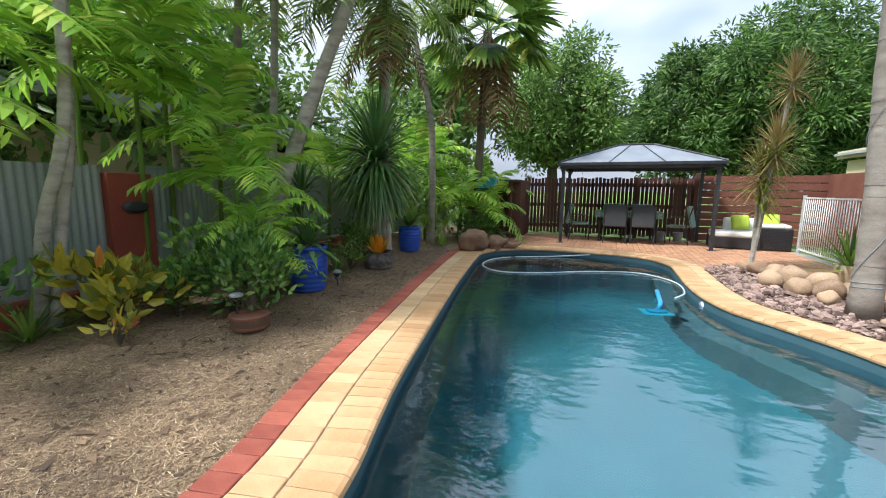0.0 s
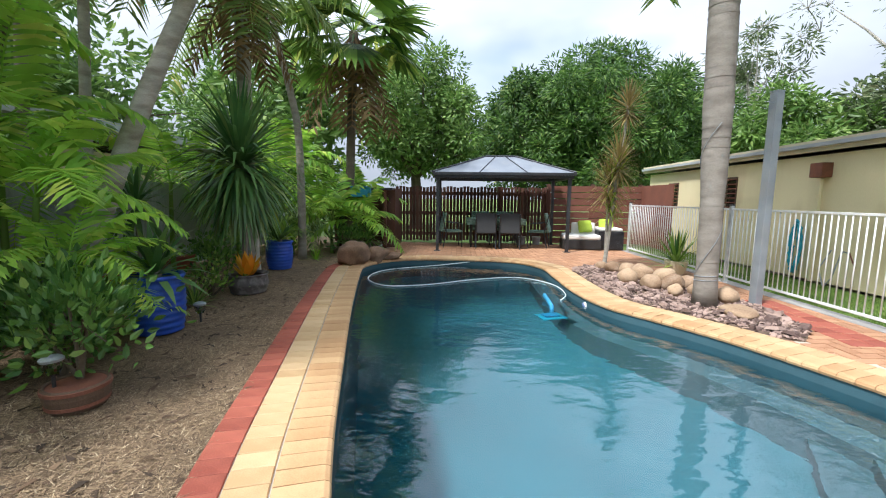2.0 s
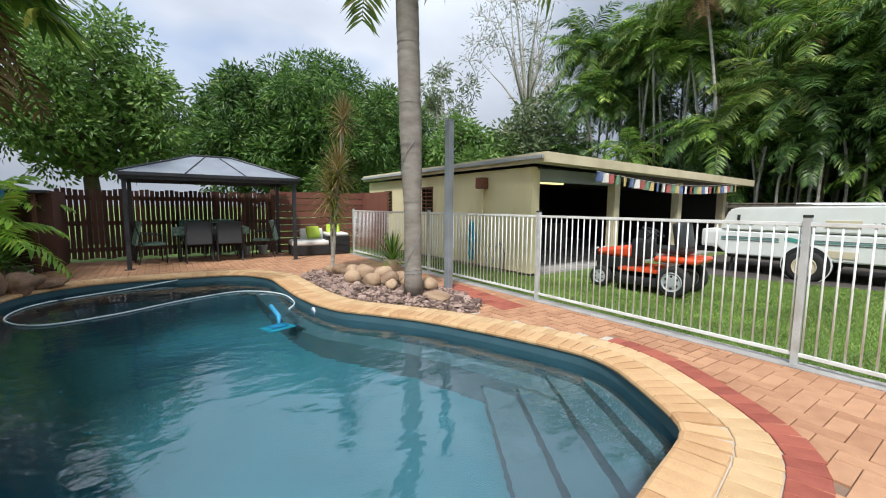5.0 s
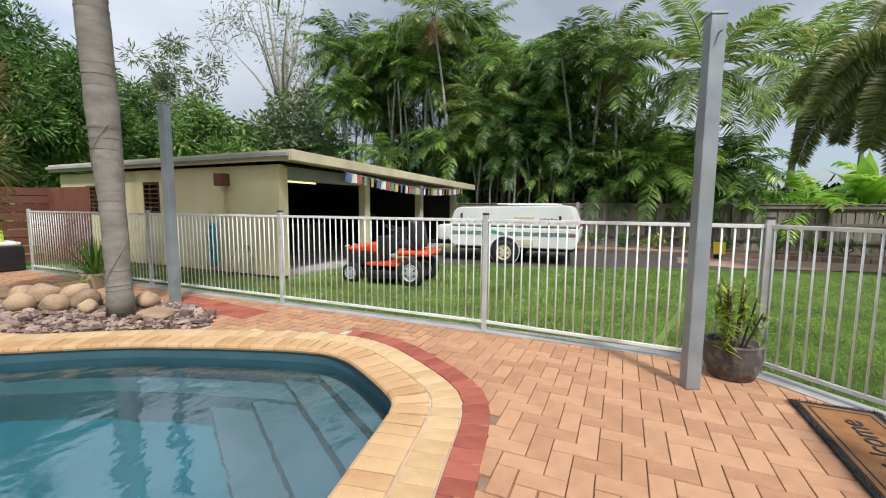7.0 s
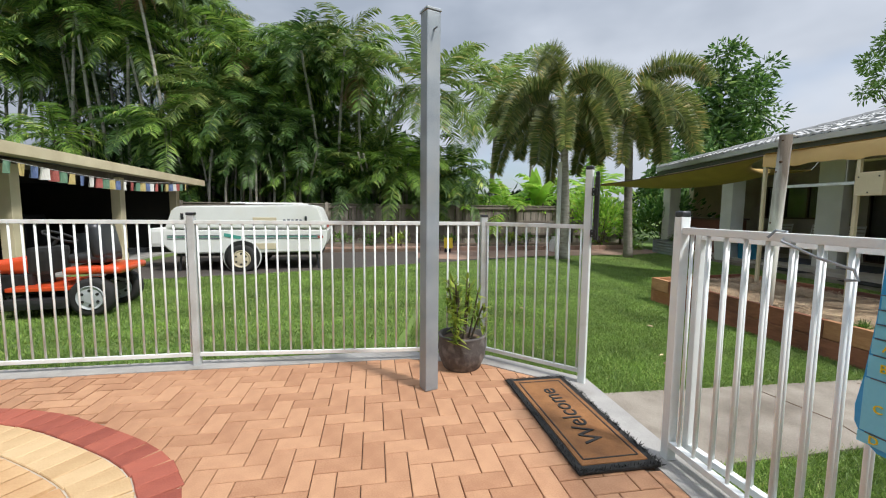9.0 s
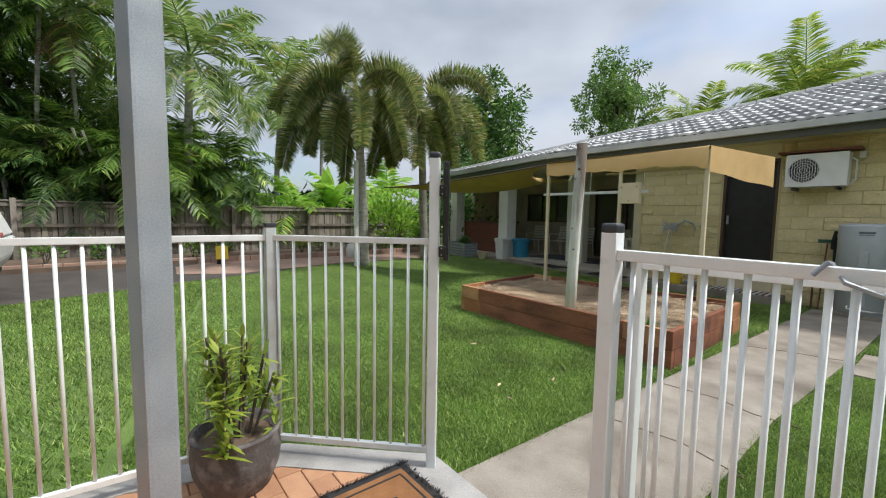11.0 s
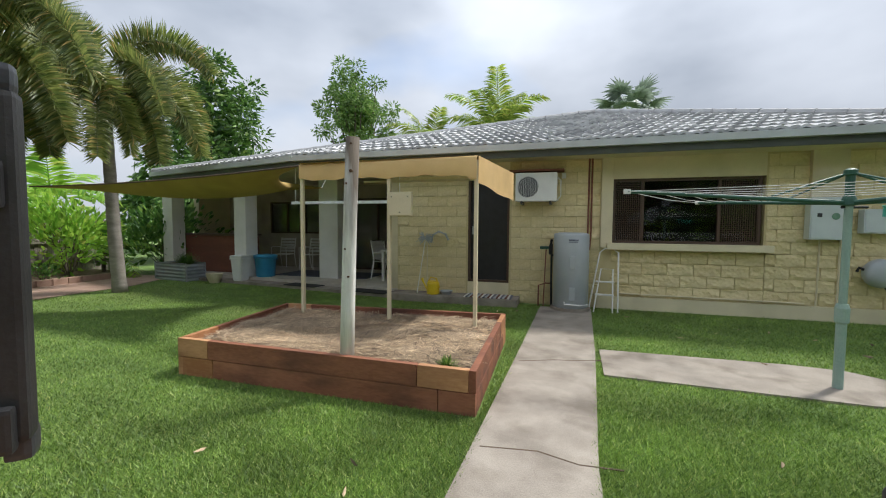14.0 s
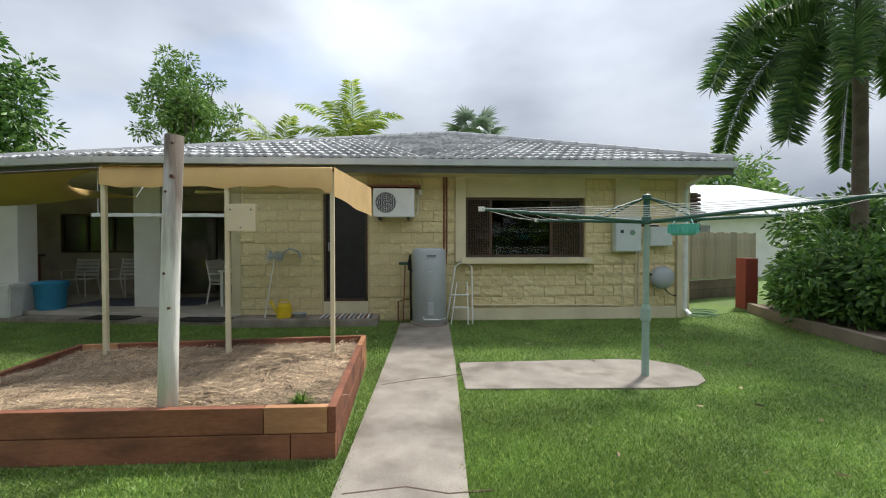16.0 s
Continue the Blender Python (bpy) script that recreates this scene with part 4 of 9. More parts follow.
# hip roof
EAVE_A, EAVE_K, EAVE_B, PEAK = Vector((-2.78, -8.60, 2.76)), Vector((8.0, -8.75, 2.76)), Vector((13.6, -10.1, 2.76)), Vector((2.0, -12.7, 4.22))
BACK_A, BACK_B = Vector((-2.78, -17.4, 2.76)), Vector((13.6, -17.4, 2.76))


def plane_mesh(pts, thick=0.05):
    bm = bmesh.new()
    up = [bm.verts.new(p) for p in pts]
    lo = [bm.verts.new(p - Vector((0, 0, thick))) for p in pts]
    bm.faces.new(up)
    bm.faces.new(lo[::-1])
    n = len(pts)
    for i in range(n):
        bm.faces.new((lo[i], lo[(i + 1) % n], up[(i + 1) % n], up[i]))
    bmesh.ops.recalc_face_normals(bm, faces=bm.faces)
    return bm


for tri in ((EAVE_A, EAVE_K, PEAK), (EAVE_K, EAVE_B, PEAK), (BACK_A, EAVE_A, PEAK), (EAVE_B, BACK_B, PEAK), (BACK_B, BACK_A, PEAK)):
    part("roof", plane_mesh(tri), "roof_tile", house)
for a, b in ((EAVE_A, PEAK), (EAVE_B, PEAK)):
    n = int((b - a).length / 0.40)
    bm = tube([(0, 0, 0), (0, 0, 0.40)], [0.11, 0.10], 10)
    me = bpy.data.meshes.new("ridge_tile")
    bm.to_mesh(me)
    bm.free()
    me.materials.append(M["roof_tile"])
    q = (b - a).to_track_quat("Z", "Y").to_matrix().to_4x4()
    for i in range(n):
        p = a + (b - a) * i / n + Vector((0, 0, 0.03))
        share("ridge_tile", me, house, Matrix.Translation(p) @ q)


def edge_run(a, b, drop, out, size, material, name):
    """A straight trim piece along the eave."""
    d = b - a
    rz, ry = math.degrees(math.atan2(d.y, d.x)), -math.degrees(math.asin(d.z / d.length))
    mid = (a + b) / 2 + Vector((0, out, -drop))
    return part(name, box(mid, (d.length, size[0], size[1]), rz, 0.008, 0, ry), material, house)


for ea, eb in ((EAVE_A, EAVE_K), (EAVE_K, EAVE_B)):
    edge_run(ea, eb, 0.05, 0.06, (0.12, 0.11), "gutter", "gutter")
    edge_run(ea, eb, 0.16, 0.02, (0.03, 0.12), "fascia", "fascia")
edge_run(Vector((-2.80, -8.6, 2.76)), Vector((-2.80, -17.4, 2.76)), 0.05, 0.0, (0.12, 0.11), "gutter", "gutter")
tagged(to_obj("ceiling", sheet([(-2.7, -8.62), (8.0, -8.77), (13.5, -10.12), (13.5, -17.0), (-2.7, -17.0)], [], 2.585, 0.02), "render_cream"), "painted eave and patio ceiling", "ceiling", kind="structure")

# roof tiles on the garden side
bm = bmesh.new()
TW, TL = 0.31, 0.34
prof = [(-0.5, 0.0), (-0.36, 0.024), (-0.22, 0.030), (-0.08, 0.012), (0.08, 0.0), (0.22, 0.018), (0.36, 0.026), (0.5, 0.004)]
for y in (0.0, TL * 1.08):
    z = 0.050 if y == 0 else 0.004
    for x, h in prof:
        bm.verts.new((x * TW * 1.02, y, h + z))
for x, h in prof:
    bm.verts.new((x * TW * 1.02, 0.0, h + 0.006))
bm.verts.ensure_lookup_table()
k = len(prof)
for i in range(k - 1):
    bm.faces.new([bm.verts[j] for j in (i, i + 1, k + i + 1, k + i)])
    bm.faces.new([bm.verts[j] for j in (2 * k + i, 2 * k + i + 1, i + 1, i)])
tile_me = bpy.data.meshes.new("roof_tile")
bm.to_mesh(tile_me)
bm.free()
tile_me.materials.append(M["tile_piece"])
for low_a, low_b in ((EAVE_A, EAVE_K), (EAVE_K, EAVE_B)):
    ex = (low_a - low_b).normalized()
    nz = ex.cross(PEAK - low_b).normalized()
    ey = nz.cross(ex)
    basis = Matrix((ex, ey, nz)).transposed().to_4x4()
    tri2 = [((p - low_b).dot(ex), (p - low_b).dot(ey)) for p in (low_b, low_a, PEAK)]
    for r in range(int(tri2[2][1] / TL)):
        for c in range(-40, int(tri2[1][0] / TW) + 40):
            u, v = (c + 0.5 * (r % 2)) * TW, r * TL
            if inside(u, v + TL / 2, tri2):
                p = low_b + ex * u + ey * v + nz * 0.01
                share("roof_tile", tile_me, house, Matrix.Translation(p) @ basis)

# patio floor, columns and what stands under the roof
tagged(to_obj("patio_floor", prism([(5.9, -9.27), (9.0, -9.75), (13.4, -10.25), (13.4, -12.5), (5.9, -12.5)], -0.2, 0.05), "patio_tile"), "pale tiled patio slab", "floor", kind="structure")
tagged(to_obj("patio_step", prism([(5.96, -8.92), (9.0, -9.40), (13.4, -9.90), (13.4, -10.25), (9.0, -9.75), (5.96, -9.27)], -0.2, -0.02), "concrete"), "worn concrete step along the patio", "step", kind="structure")
part("column", box((10.45, -10.02, 1.31), (0.40, 0.36, 2.52), -6, 0.01), "white_paint", house, "white rendered patio column")
part("column", box((13.25, -10.38, 1.31), (0.40, 0.36, 2.52), -6, 0.01), "white_paint", house, "white rendered patio column")
part("column", box((8.22, -10.4, 1.31), (0.52, 0.25, 2.52), 0, 0.01), "white_paint", house, "white painted block pier")
sash_window(9.80, 11.68, 1.1, 2.07, (10.42, 11.05), -12.375, "rear_window")
sash_window(6.9, 8.95, 0.06, 2.15, (7.93,), -12.375, "sliding_door")
part("roller_screen", box((6.9, -12.46, 1.2), (0.9, 0.04, 2.0)), "black", house)


def bar_counter():
    t = thing("bar_counter", "dark red timber bar counter under the patio roof", "counter", (11.95, -10.75, 0.05), -4)
    part("body", box((0, 0, 0.5), (2.2, 0.5, 1.0), 0, 0.01), "red_fence", t)
    part("top", box((0, 0, 1.03), (2.3, 0.6, 0.05), 0, 0.01), "frame_brown", t)
    return t


bar_counter()

# ---- house yard ----
tagged(to_obj("path", sheet([(2.42, -1.86), (3.30, -1.86), (3.205, -4.3), (3.13, -6.5), (3.06, -8.95), (2.20, -8.95), (2.30, -6.4), (2.44, -4.0)], [], LAWN_Z + 0.02, 0.1), "concrete"), "cracked pale concrete garden path", "path", kind="structure")
slab_poly = [(2.25, -6.50), (2.27, -5.64), (0.25, -5.56), (-0.05, -5.60), (-0.24, -5.74), (-0.34, -5.98), (-0.30, -6.28), (-0.05, -6.48), (0.4, -6.54)]
tagged(to_obj("clothesline_slab", prism(slab_poly, LAWN_Z - 0.1, LAWN_Z + 0.022), "concrete"), "pale concrete slab under the clothesline", "slab", kind="structure")
for pts in ([(2.30, -4.02), (2.55, -4.0), (2.8, -4.08), (3.16, -4.03)], [(2.24, -6.10), (2.5, -6.0), (2.75, -5.95), (3.1, -5.80)], [(2.36, -3.1), (2.7, -3.2), (3.2, -3.12)]):
    bm = bmesh.new()
    add_tube(bm, [(x, y, LAWN_Z + 0.019) for x, y in pts], 0.006, 5)
    tagged(to_obj("path_crack", bm, "dirt"), "dark crack across the concrete path", "crack", kind="structure")


def sleeper_bed():
    t = thing("raised_garden_bed", "raised bed of red-stained timber sleepers, two high, full of straw mulch", "garden bed")
    c = [(3.275, -4.44), (6.19, -4.46), (6.36, -6.28), (3.345, -6.55)]
    th, h = 0.055, 0.18

    def plank(a, b, z, mat):
        a, b = Vector((*a, 0)), Vector((*b, 0))
        d = b - a
        m = (a + b) / 2
        part("sleeper", box((m.x, m.y, z + h / 2), (d.length - 0.006, th, h - 0.006), math.degrees(math.atan2(d.y, d.x)), 0.006), mat, t)

    for k in range(2):
        z = LAWN_Z + k * h
        for i in range(4):
            a, b = Vector(c[i]), Vector(c[(i + 1) % 4])
            d = (b - a).normalized()
            inward = Vector((-d.y, d.x)) * (th / 2) * (-1)
            a2, b2 = a + inward + d * (th if k else 0), b + inward - d * (0 if k else th)
            e = 0.42 if k else 0.30
            if i in (0, 1, 3):
                mid = a2 + d * e
                plank(a2, mid, z, "sleeper_light" if k or i else "sleeper")
                end = b2 - d * (0.36 if i == 0 else 0.0)
                plank(mid, end, z, "sleeper")
                if i == 0:
                    plank(end, b2, z, "sleeper_light")
            else:
                plank(a2, a2 + d * 0.34, z, "sleeper_light")
                plank(a2 + d * 0.34, b2, z, "sleeper")
    inner = [(3.33, -4.50), (6.13, -4.52), (6.30, -6.22), (3.40, -6.49)]
    bm = sheet(inner, [], 0.20)
    bmesh.ops.subdivide_edges(bm, edges=bm.edges[:], cuts=30, use_grid_fill=True)
    for v in bm.verts:
        v.co.z += 0.04 * noise.noise(v.co * 3) + 0.02 * noise.noise(v.co * 11)
    part("mulch", bm, "bed_mulch", t, "straw and bark mulch")
    lv = Leaves(5)
    rng = lv.rng
    for _ in range(5200):
        u, v = rng.random(), rng.random()
        x = 3.45 + (2.55 + 0.12 * v) * u
        y = -4.60 - 1.52 * v - 0.22 * v * (1 - u)
        a = rng.uniform(0, math.tau)
        ln = rng.uniform(0.05, 0.18)
        lv.blade((x, y, 0.215 + rng.uniform(0, 0.035)), (math.cos(a), math.sin(a), rng.uniform(-0.1, 0.25)), (-math.sin(a), math.cos(a), 0.2), ln, rng.uniform(0.004, 0.010), 0.4)
    s = lv.make("straw", "bed_straw", t)
    s["kind"] = "stuff"
    return t


sleeper_bed()


def canopy():
    t = thing("garden_canopy", "tan canvas canopy on slim cream posts over the garden bed", "canopy")
    for x, y in ((3.61, -5.95), (4.67, -5.98), (5.89, -6.01)):
        part("post", box((x, y, 1.105), (0.042, 0.042, 1.95), 0, 0.004), "shed_trim", t)
    part("rail", box((4.75, -6.00, 2.07), (2.24, 0.035, 0.035), -1.5, 0.004), "shed_trim", t)
    part("rail", box((4.76, -7.88, 2.10), (2.46, 0.035, 0.035), 0, 0.004), "shed_trim", t)
    part("rail", box((3.575, -6.93, 2.09), (0.035, 1.84, 0.035), -4, 0.004), "shed_trim", t)
    nx, ny = 24, 10
    v, f = [], []
    for j in range(ny + 1):
        for i in range(nx + 1):
            u, w = i / nx, j / ny
            x0, x1 = 3.60 - 0.14 * w, 5.90 + 0.15 * w
            sag = 0.05 * math.sin(math.pi * u * 2) ** 2 * math.sin(math.pi * w) + 0.012 * math.sin(u * 31) * math.sin(w * 9)
            v.append((x0 + (x1 - x0) * u, -5.94 - 1.98 * w, 2.132 + 0.05 * w - sag))
            if i < nx and j < ny:
                a = j * (nx + 1) + i
                f.append((a, a + 1, a + nx + 2, a + nx + 1))
    raw("cloth", v, f, "tan_cloth", t, "tan canvas top", True)
    # hanging valances
    v, f = [], []
    for i in range(41):
        u = i / 40
        x = 3.60 + 2.31 * u
        drop = 0.205 + 0.010 * math.sin(u * 17) + 0.008 * math.sin(u * 43) + 0.05 * (u < 0.03)
        y = -5.91 - 0.065 * u
        v += [(x, y - 0.03, 2.132), (x, y + 0.004 * math.sin(u * 40), 2.112), (x, y + 0.010 * math.sin(u * 33 + 1), 2.128 - drop)]
        if i < 40:
            f += [(3 * i, 3 * i + 1, 3 * i + 4, 3 * i + 3), (3 * i + 1, 3 * i + 2, 3 * i + 5, 3 * i + 4)]
    raw("valance", v, f, "tan_cloth", t, "", True)
    v, f = [], []
    for i in range(21):
        u = i / 20
        x, y = 3.585 - 0.14 * u, -5.93 - 1.99 * u
        v += [(x, y, 2.13 + 0.05 * u), (x - 0.01 * math.sin(u * 9), y, 1.83 - 0.08 * u + 0.006 * math.sin(u * 9))]
        if i < 20:
            f.append((2 * i, 2 * i + 1, 2 * i + 3, 2 * i + 2))
    raw("side_flap", v, f, "tan_cloth", t, "", True)
    return t


canopy()


def shade_sail():
    t = thing("shade_sail", "mustard shade sail strung between canopy and palm", "shade sail")
    A, Bp, C = Vector((5.95, -6.08, 2.13)), Vector((11.35, -6.15, 1.98)), Vector((7.2, -8.45, 2.08))
    n, v, f, idx = 18, [], [], {}
    cen = (A + Bp + C) / 3
    for i in range(n + 1):
        for j in range(n + 1 - i):
            a, b = i / n, j / n
            c = 1 - a - b
            p = A * a + Bp * b + C * c
            pull = max(0.10 * 4 * a * b * (1 - c), 0.42 * 4 * b * c * (1 - a), 0.80 * 4 * a * c * (1 - b)) * (1 - 27 * a * b * c) ** 2
            p = p.lerp(cen, pull * 0.5)
            p.z -= 0.20 * (27 * a * b * c) + 0.10 * (4 * b * c) + 0.05 * (4 * a * b)
            idx[(i, j)] = len(v)
            v.append(p)
    for i in range(n):
        for j in range(n - i):
            f.append((idx[(i, j)], idx[(i + 1, j)], idx[(i, j + 1)]))
            if j < n - i - 1:
                f.append((idx[(i + 1, j)], idx[(i + 1, j + 1)], idx[(i, j + 1)]))
    raw("cloth", v, f, "sail_cloth", t, "", True)
    rim = [v[idx[(i, n - i)]] for i in range(n + 1)]
    part("hem", tube([p + Vector((0, 0, -0.004)) for p in rim], 0.012, 6), "frame_brown", t)
    rim = [v[idx[(0, j)]] for j in range(n + 1)]
    part("hem", tube(rim, 0.012, 6), "sail_cloth", t)
    part("rope", tube([Bp, (11.46, -5.7, 1.98)], 0.006, 5), "fence_metal", t)
    part("rope", tube([C, (7.3, -8.9, 2.45)], 0.006, 5), "fence_metal", t)
    return t


shade_sail()

timber = thing("timber_post", "weathered round timber post standing in the garden bed", "post")
bm = tube([(4.425, -4.55, 0.05), (4.41, -4.55, 0.7), (4.385, -4.55, 1.4), (4.355, -4.55, 2.08)], [0.060, 0.059, 0.058, 0.057], 16)
for v in bm.verts:
    a = math.atan2(v.co.y + 4.55, v.co.x - 4.39)
    v.co.x += 0.006 * noise.noise((a * 3, 0, v.co.z * 0.6))
part("shaft", bm, "post_weathered", timber, "", True)
for kx, kz, kr in ((4.345, 1.80, 0.014), (4.385, 1.70, 0.009), (4.40, 1.16, 0.010), (4.375, 0.93, 0.009), (4.34, 2.02, 0.008)):
    part("knot", bar((kx, -4.52, kz), (kx, -4.4905 - 0.002 * kr, kz), kr, seg=10), "knot", timber, "dark round knot")
meter = thing("switch_box", "cream metal switch box fixed to a canopy post", "electrical box", (4.49, -5.895, 1.61))
part("box", box((0, 0, 0), (0.28, 0.06, 0.27), 0, 0.008), "shed_trim", meter)
for dx, dz in ((-0.1, 0.08), (0.1, 0.08), (0.0, -0.1)):
    part("screw", bar((dx, 0.03, dz), (dx, 0.036, dz), 0.008, seg=8), "dark_metal", meter)


def seedling(at, n, size, mat, seed, label, name="shrub_seedling", cat="plant", width=0.012):
    t = thing(name, label, cat, at)
    lv = Leaves(seed)
    for _ in range(n):
        a, e = lv.rng.uniform(0, math.tau), lv.rng.uniform(0.3, 1.4)
        lv.blade((lv.rng.uniform(-0.3, 0.3) * size, lv.rng.uniform(-0.3, 0.3) * size, 0), (math.cos(a) * math.cos(e), math.sin(a) * math.cos(e), math.sin(e)), (-math.sin(a), math.cos(a), 0), size * lv.rng.uniform(0.6, 1.2), width, 0.5)
    lv.make("leaves", mat, t)
    return t


seedling((3.55, -4.62, 0.21), 120, 0.11, "frond", 7, "small green herb seedling in the mulch")


def heater():
    t = thing("water_heater", "tall grey cylindrical hot water heater on the path's end", "water heater", (2.55, -8.87, LAWN_Z + 0.02))
    part("base", lathe([(0.33, 0), (0.33, 0.045), (0.30, 0.05)], 24), "concrete", t)
    part("tank", lathe([(0.285, 0.05), (0.295, 0.06), (0.295, 1.28), (0.285, 1.305), (0.20, 1.325), (0.0, 1.33)][:-1], 40), "heater", t, "", True)
    for z in (0.95, 0.42):
        part("cover", box((-0.02, 0.30, z - 0.12), (0.10, 0.035, 0.22), 0, 0.012), "heater", t)
    part("pipe", tube([(0.1, 0.28, 0.16), (0.1, 0.33, 0.13), (-0.15, 0.32, 0.12), (-0.27, 0.2, 0.12)], 0.012, 8), "white_plastic", t)
    part("pipe", tube([(0.26, -0.12, 0.9), (0.36, -0.1, 0.95), (0.36, -0.12, 1.05), (0.33, -0.1, 1.2)], 0.022, 8), "rubber", t)
    part("pipe", tube([(0.32, -0.12, 0.0), (0.33, -0.12, 0.5), (0.33, -0.12, 1.12)], 0.018, 8), "rubber", t)
    # maker's plate, drawn as plain bars
    for dx, w, z in ((0.02, 0.16, 1.20), (0.02, 0.15, 1.165)):
        bm = bmesh.new()
        for k in range(9):
            x = -w / 2 + w * (k + 0.5) / 9 - 0.03
            yy = math.sqrt(0.295 ** 2 - x * x) + 0.003
            add_box(bm, (x, yy, z), (w / 9 * 0.72, 0.004, 0.030 if z > 1.18 else 0.008), -math.degrees(math.asin(x / 0.295)))
        part("plate_lettering", bm, "stripe", t)
    return t


heater()


def air_conditioner():
    t = thing("air_conditioner", "white split-system condenser unit bracketed to the block wall", "air conditioner", (3.17, -9.05, 1.81))
    part("case", box((0, 0, 0.25), (0.72, 0.28, 0.50), 0, 0.012), "white_plastic", t)
    part("fan_recess", bar((0.14, 0.136, 0.25), (0.14, 0.144, 0.25), 0.185, seg=32), "dark_metal", t)
    bm = bmesh.new()
    for r in (0.04, 0.075, 0.11, 0.145, 0.18):
        add_tube(bm, [(0.14 + r * math.cos(k * math.tau / 24), 0.150, 0.25 + r * math.sin(k * math.tau / 24)) for k in range(25)], 0.003, 5)
    part("grille", bm, "white_plastic", t)
    bm = bmesh.new()
    for k in range(12):
        x = 0.14 - 0.165 + k * 0.03
        hgt = math.sqrt(max(0.001, 0.18 ** 2 - (x - 0.14) ** 2))
        add_box(bm, (x, 0.148, 0.25), (0.004, 0.004, 2 * hgt))
    part("grille", bm, "white_plastic", t)
    for x in (-0.25, 0.25):
        part("bracket", box((x, -0.02, -0.03), (0.035, 0.36, 0.05), 0, 0.004), "dark_metal", t)
    part("shelf_hood", box((0, -0.05, 0.545), (0.95, 0.36, 0.03), 0, 0.004), "rust", t)
    part("conduit", tube([(-0.36, -0.02, 0.42), (-0.42, -0.06, 0.38), (-0.42, -0.08, 0.1), (-0.36, -0.08, 0.02)], 0.012, 6), "white_plastic", t)
    part("isolator", box((-0.47, -0.12, 0.46), (0.07, 0.06, 0.09), 0, 0.008), "white_plastic", t)
    return t


air_conditioner()


def ladder():
    t = thing("step_ladder", "small folded white step ladder leaning against the house", "ladder", (1.98, -9.02, LAWN_Z), -8)
    part("rail", tube([(0.25, 0.15, 0), (0.10, -0.08, 1.0), (0.02, -0.12, 1.07), (-0.12, -0.12, 1.06), (-0.20, -0.10, 1.0), (-0.22, 0.15, 0.0)], 0.013, 8), "white_paint", t)
    part("rail", tube([(0.16, 0.22, 0), (0.07, -0.02, 0.72), (-0.12, -0.02, 0.72), (-0.14, 0.22, 0.0)], 0.012, 8), "white_paint", t)
    for z in (0.28, 0.50):
        part("tread", box((0.0, 0.10 - z * 0.16, z), (0.30, 0.09, 0.02), 0, 0.004), "white_paint", t)
    return t


ladder()


def wall_box(name, label, x0, x1, z0, z1, mat, depth=0.12, dot=None):
    t = thing(name, label, "electrical box", ((x0 + x1) / 2, FY + depth / 2 + 0.045, z0))
    w, h = x1 - x0, z1 - z0
    part("case", box((0, 0, h / 2), (w, depth, h), 0, 0.008), mat, t)
    part("lid", box((0, depth / 2 + 0.004, h / 2), (w - 0.03, 0.010, h - 0.03), 0, 0.006), mat, t)
    if dot:
        part("badge", bar((-0.07, depth / 2 + 0.008, h * 0.55), (-0.07, depth / 2 + 0.014, h * 0.55), 0.05, seg=20), dot, t)
        part("badge", box((0.13, depth / 2 + 0.011, h * 0.58), (0.06, 0.006, 0.06), 0, 0.004), "dark_metal", t)
    return t


wall_box("meter_box", "pale grey meter box with a round green badge on the wall", -1.39, -0.90, 1.19, 1.83, "meter_grey", 0.16, "flag_green")
wall_box("inverter_box", "grey inverter box beside the meter box", -2.00, -1.57, 1.29, 1.65, "meter_grey", 0.14)
conduits = thing("wall_conduits", "cream pipes and conduits running on the block wall", "pipes")
for x in (-1.12, -1.38, -1.44):
    part("pipe", tube([(x, FY + 0.03, 1.25), (x, FY + 0.03, 0.4), (x + 0.02, FY + 0.035, LAWN_Z)], 0.014, 8), "shed_trim", conduits)
part("pipe", tube([(-0.95, FY + 0.06, 0.18), (1.75, FY + 0.06, 0.20)], 0.014, 8), "shed_trim", conduits)
for x in (2.22, 2.27):
    part("pipe", tube([(x, FY + 0.025, 2.6), (x, FY + 0.025, 1.2), (x + 0.02, FY + 0.05, 0.95)], 0.016, 8), "rust", conduits)
part("downpipe", tube([(-2.40, -8.68, 2.66), (-2.36, -8.78, 2.52), (-2.33, -9.12, 2.44), (-2.32, -9.17, 2.3), (-2.32, -9.17, 0.1), (-2.32, -9.0, 0.0)], 0.042, 12), "fence_metal", conduits, "cream plastic downpipe")
reel = thing("hose_reel", "grey wall-mounted retractable hose reel", "hose reel", (-1.82, FY + 0.16, 0.70))
part("shell", lathe([(0.05, -0.1), (0.19, -0.085), (0.215, -0.03), (0.215, 0.03), (0.19, 0.085), (0.05, 0.1)], 28), "heater", reel, "", True)
reel.children[0].matrix_basis = pose(0, 0, 0, 90, 0, 0)
part("nozzle", tube([(0.2, 0, 0.05), (0.27, 0.02, 0.08), (0.30, 0.02, 0.02)], 0.02, 8), "rubber", reel)
part("hose", tube([(-0.05, 0, -0.2), (-0.1, 0.02, -0.28), (-0.2, 0.0, -0.33), (-0.3, -0.03, -0.35)], 0.011, 8), "rubber", reel)
side_hood = thing("window_hood", "brown slatted window hood on the house's side wall", "window hood", (-2.62, -9.75, 1.95))
part("frame", box((0, 0, 0), (0.16, 0.75, 0.75), 0, 0.006), "frame_brown", side_hood)
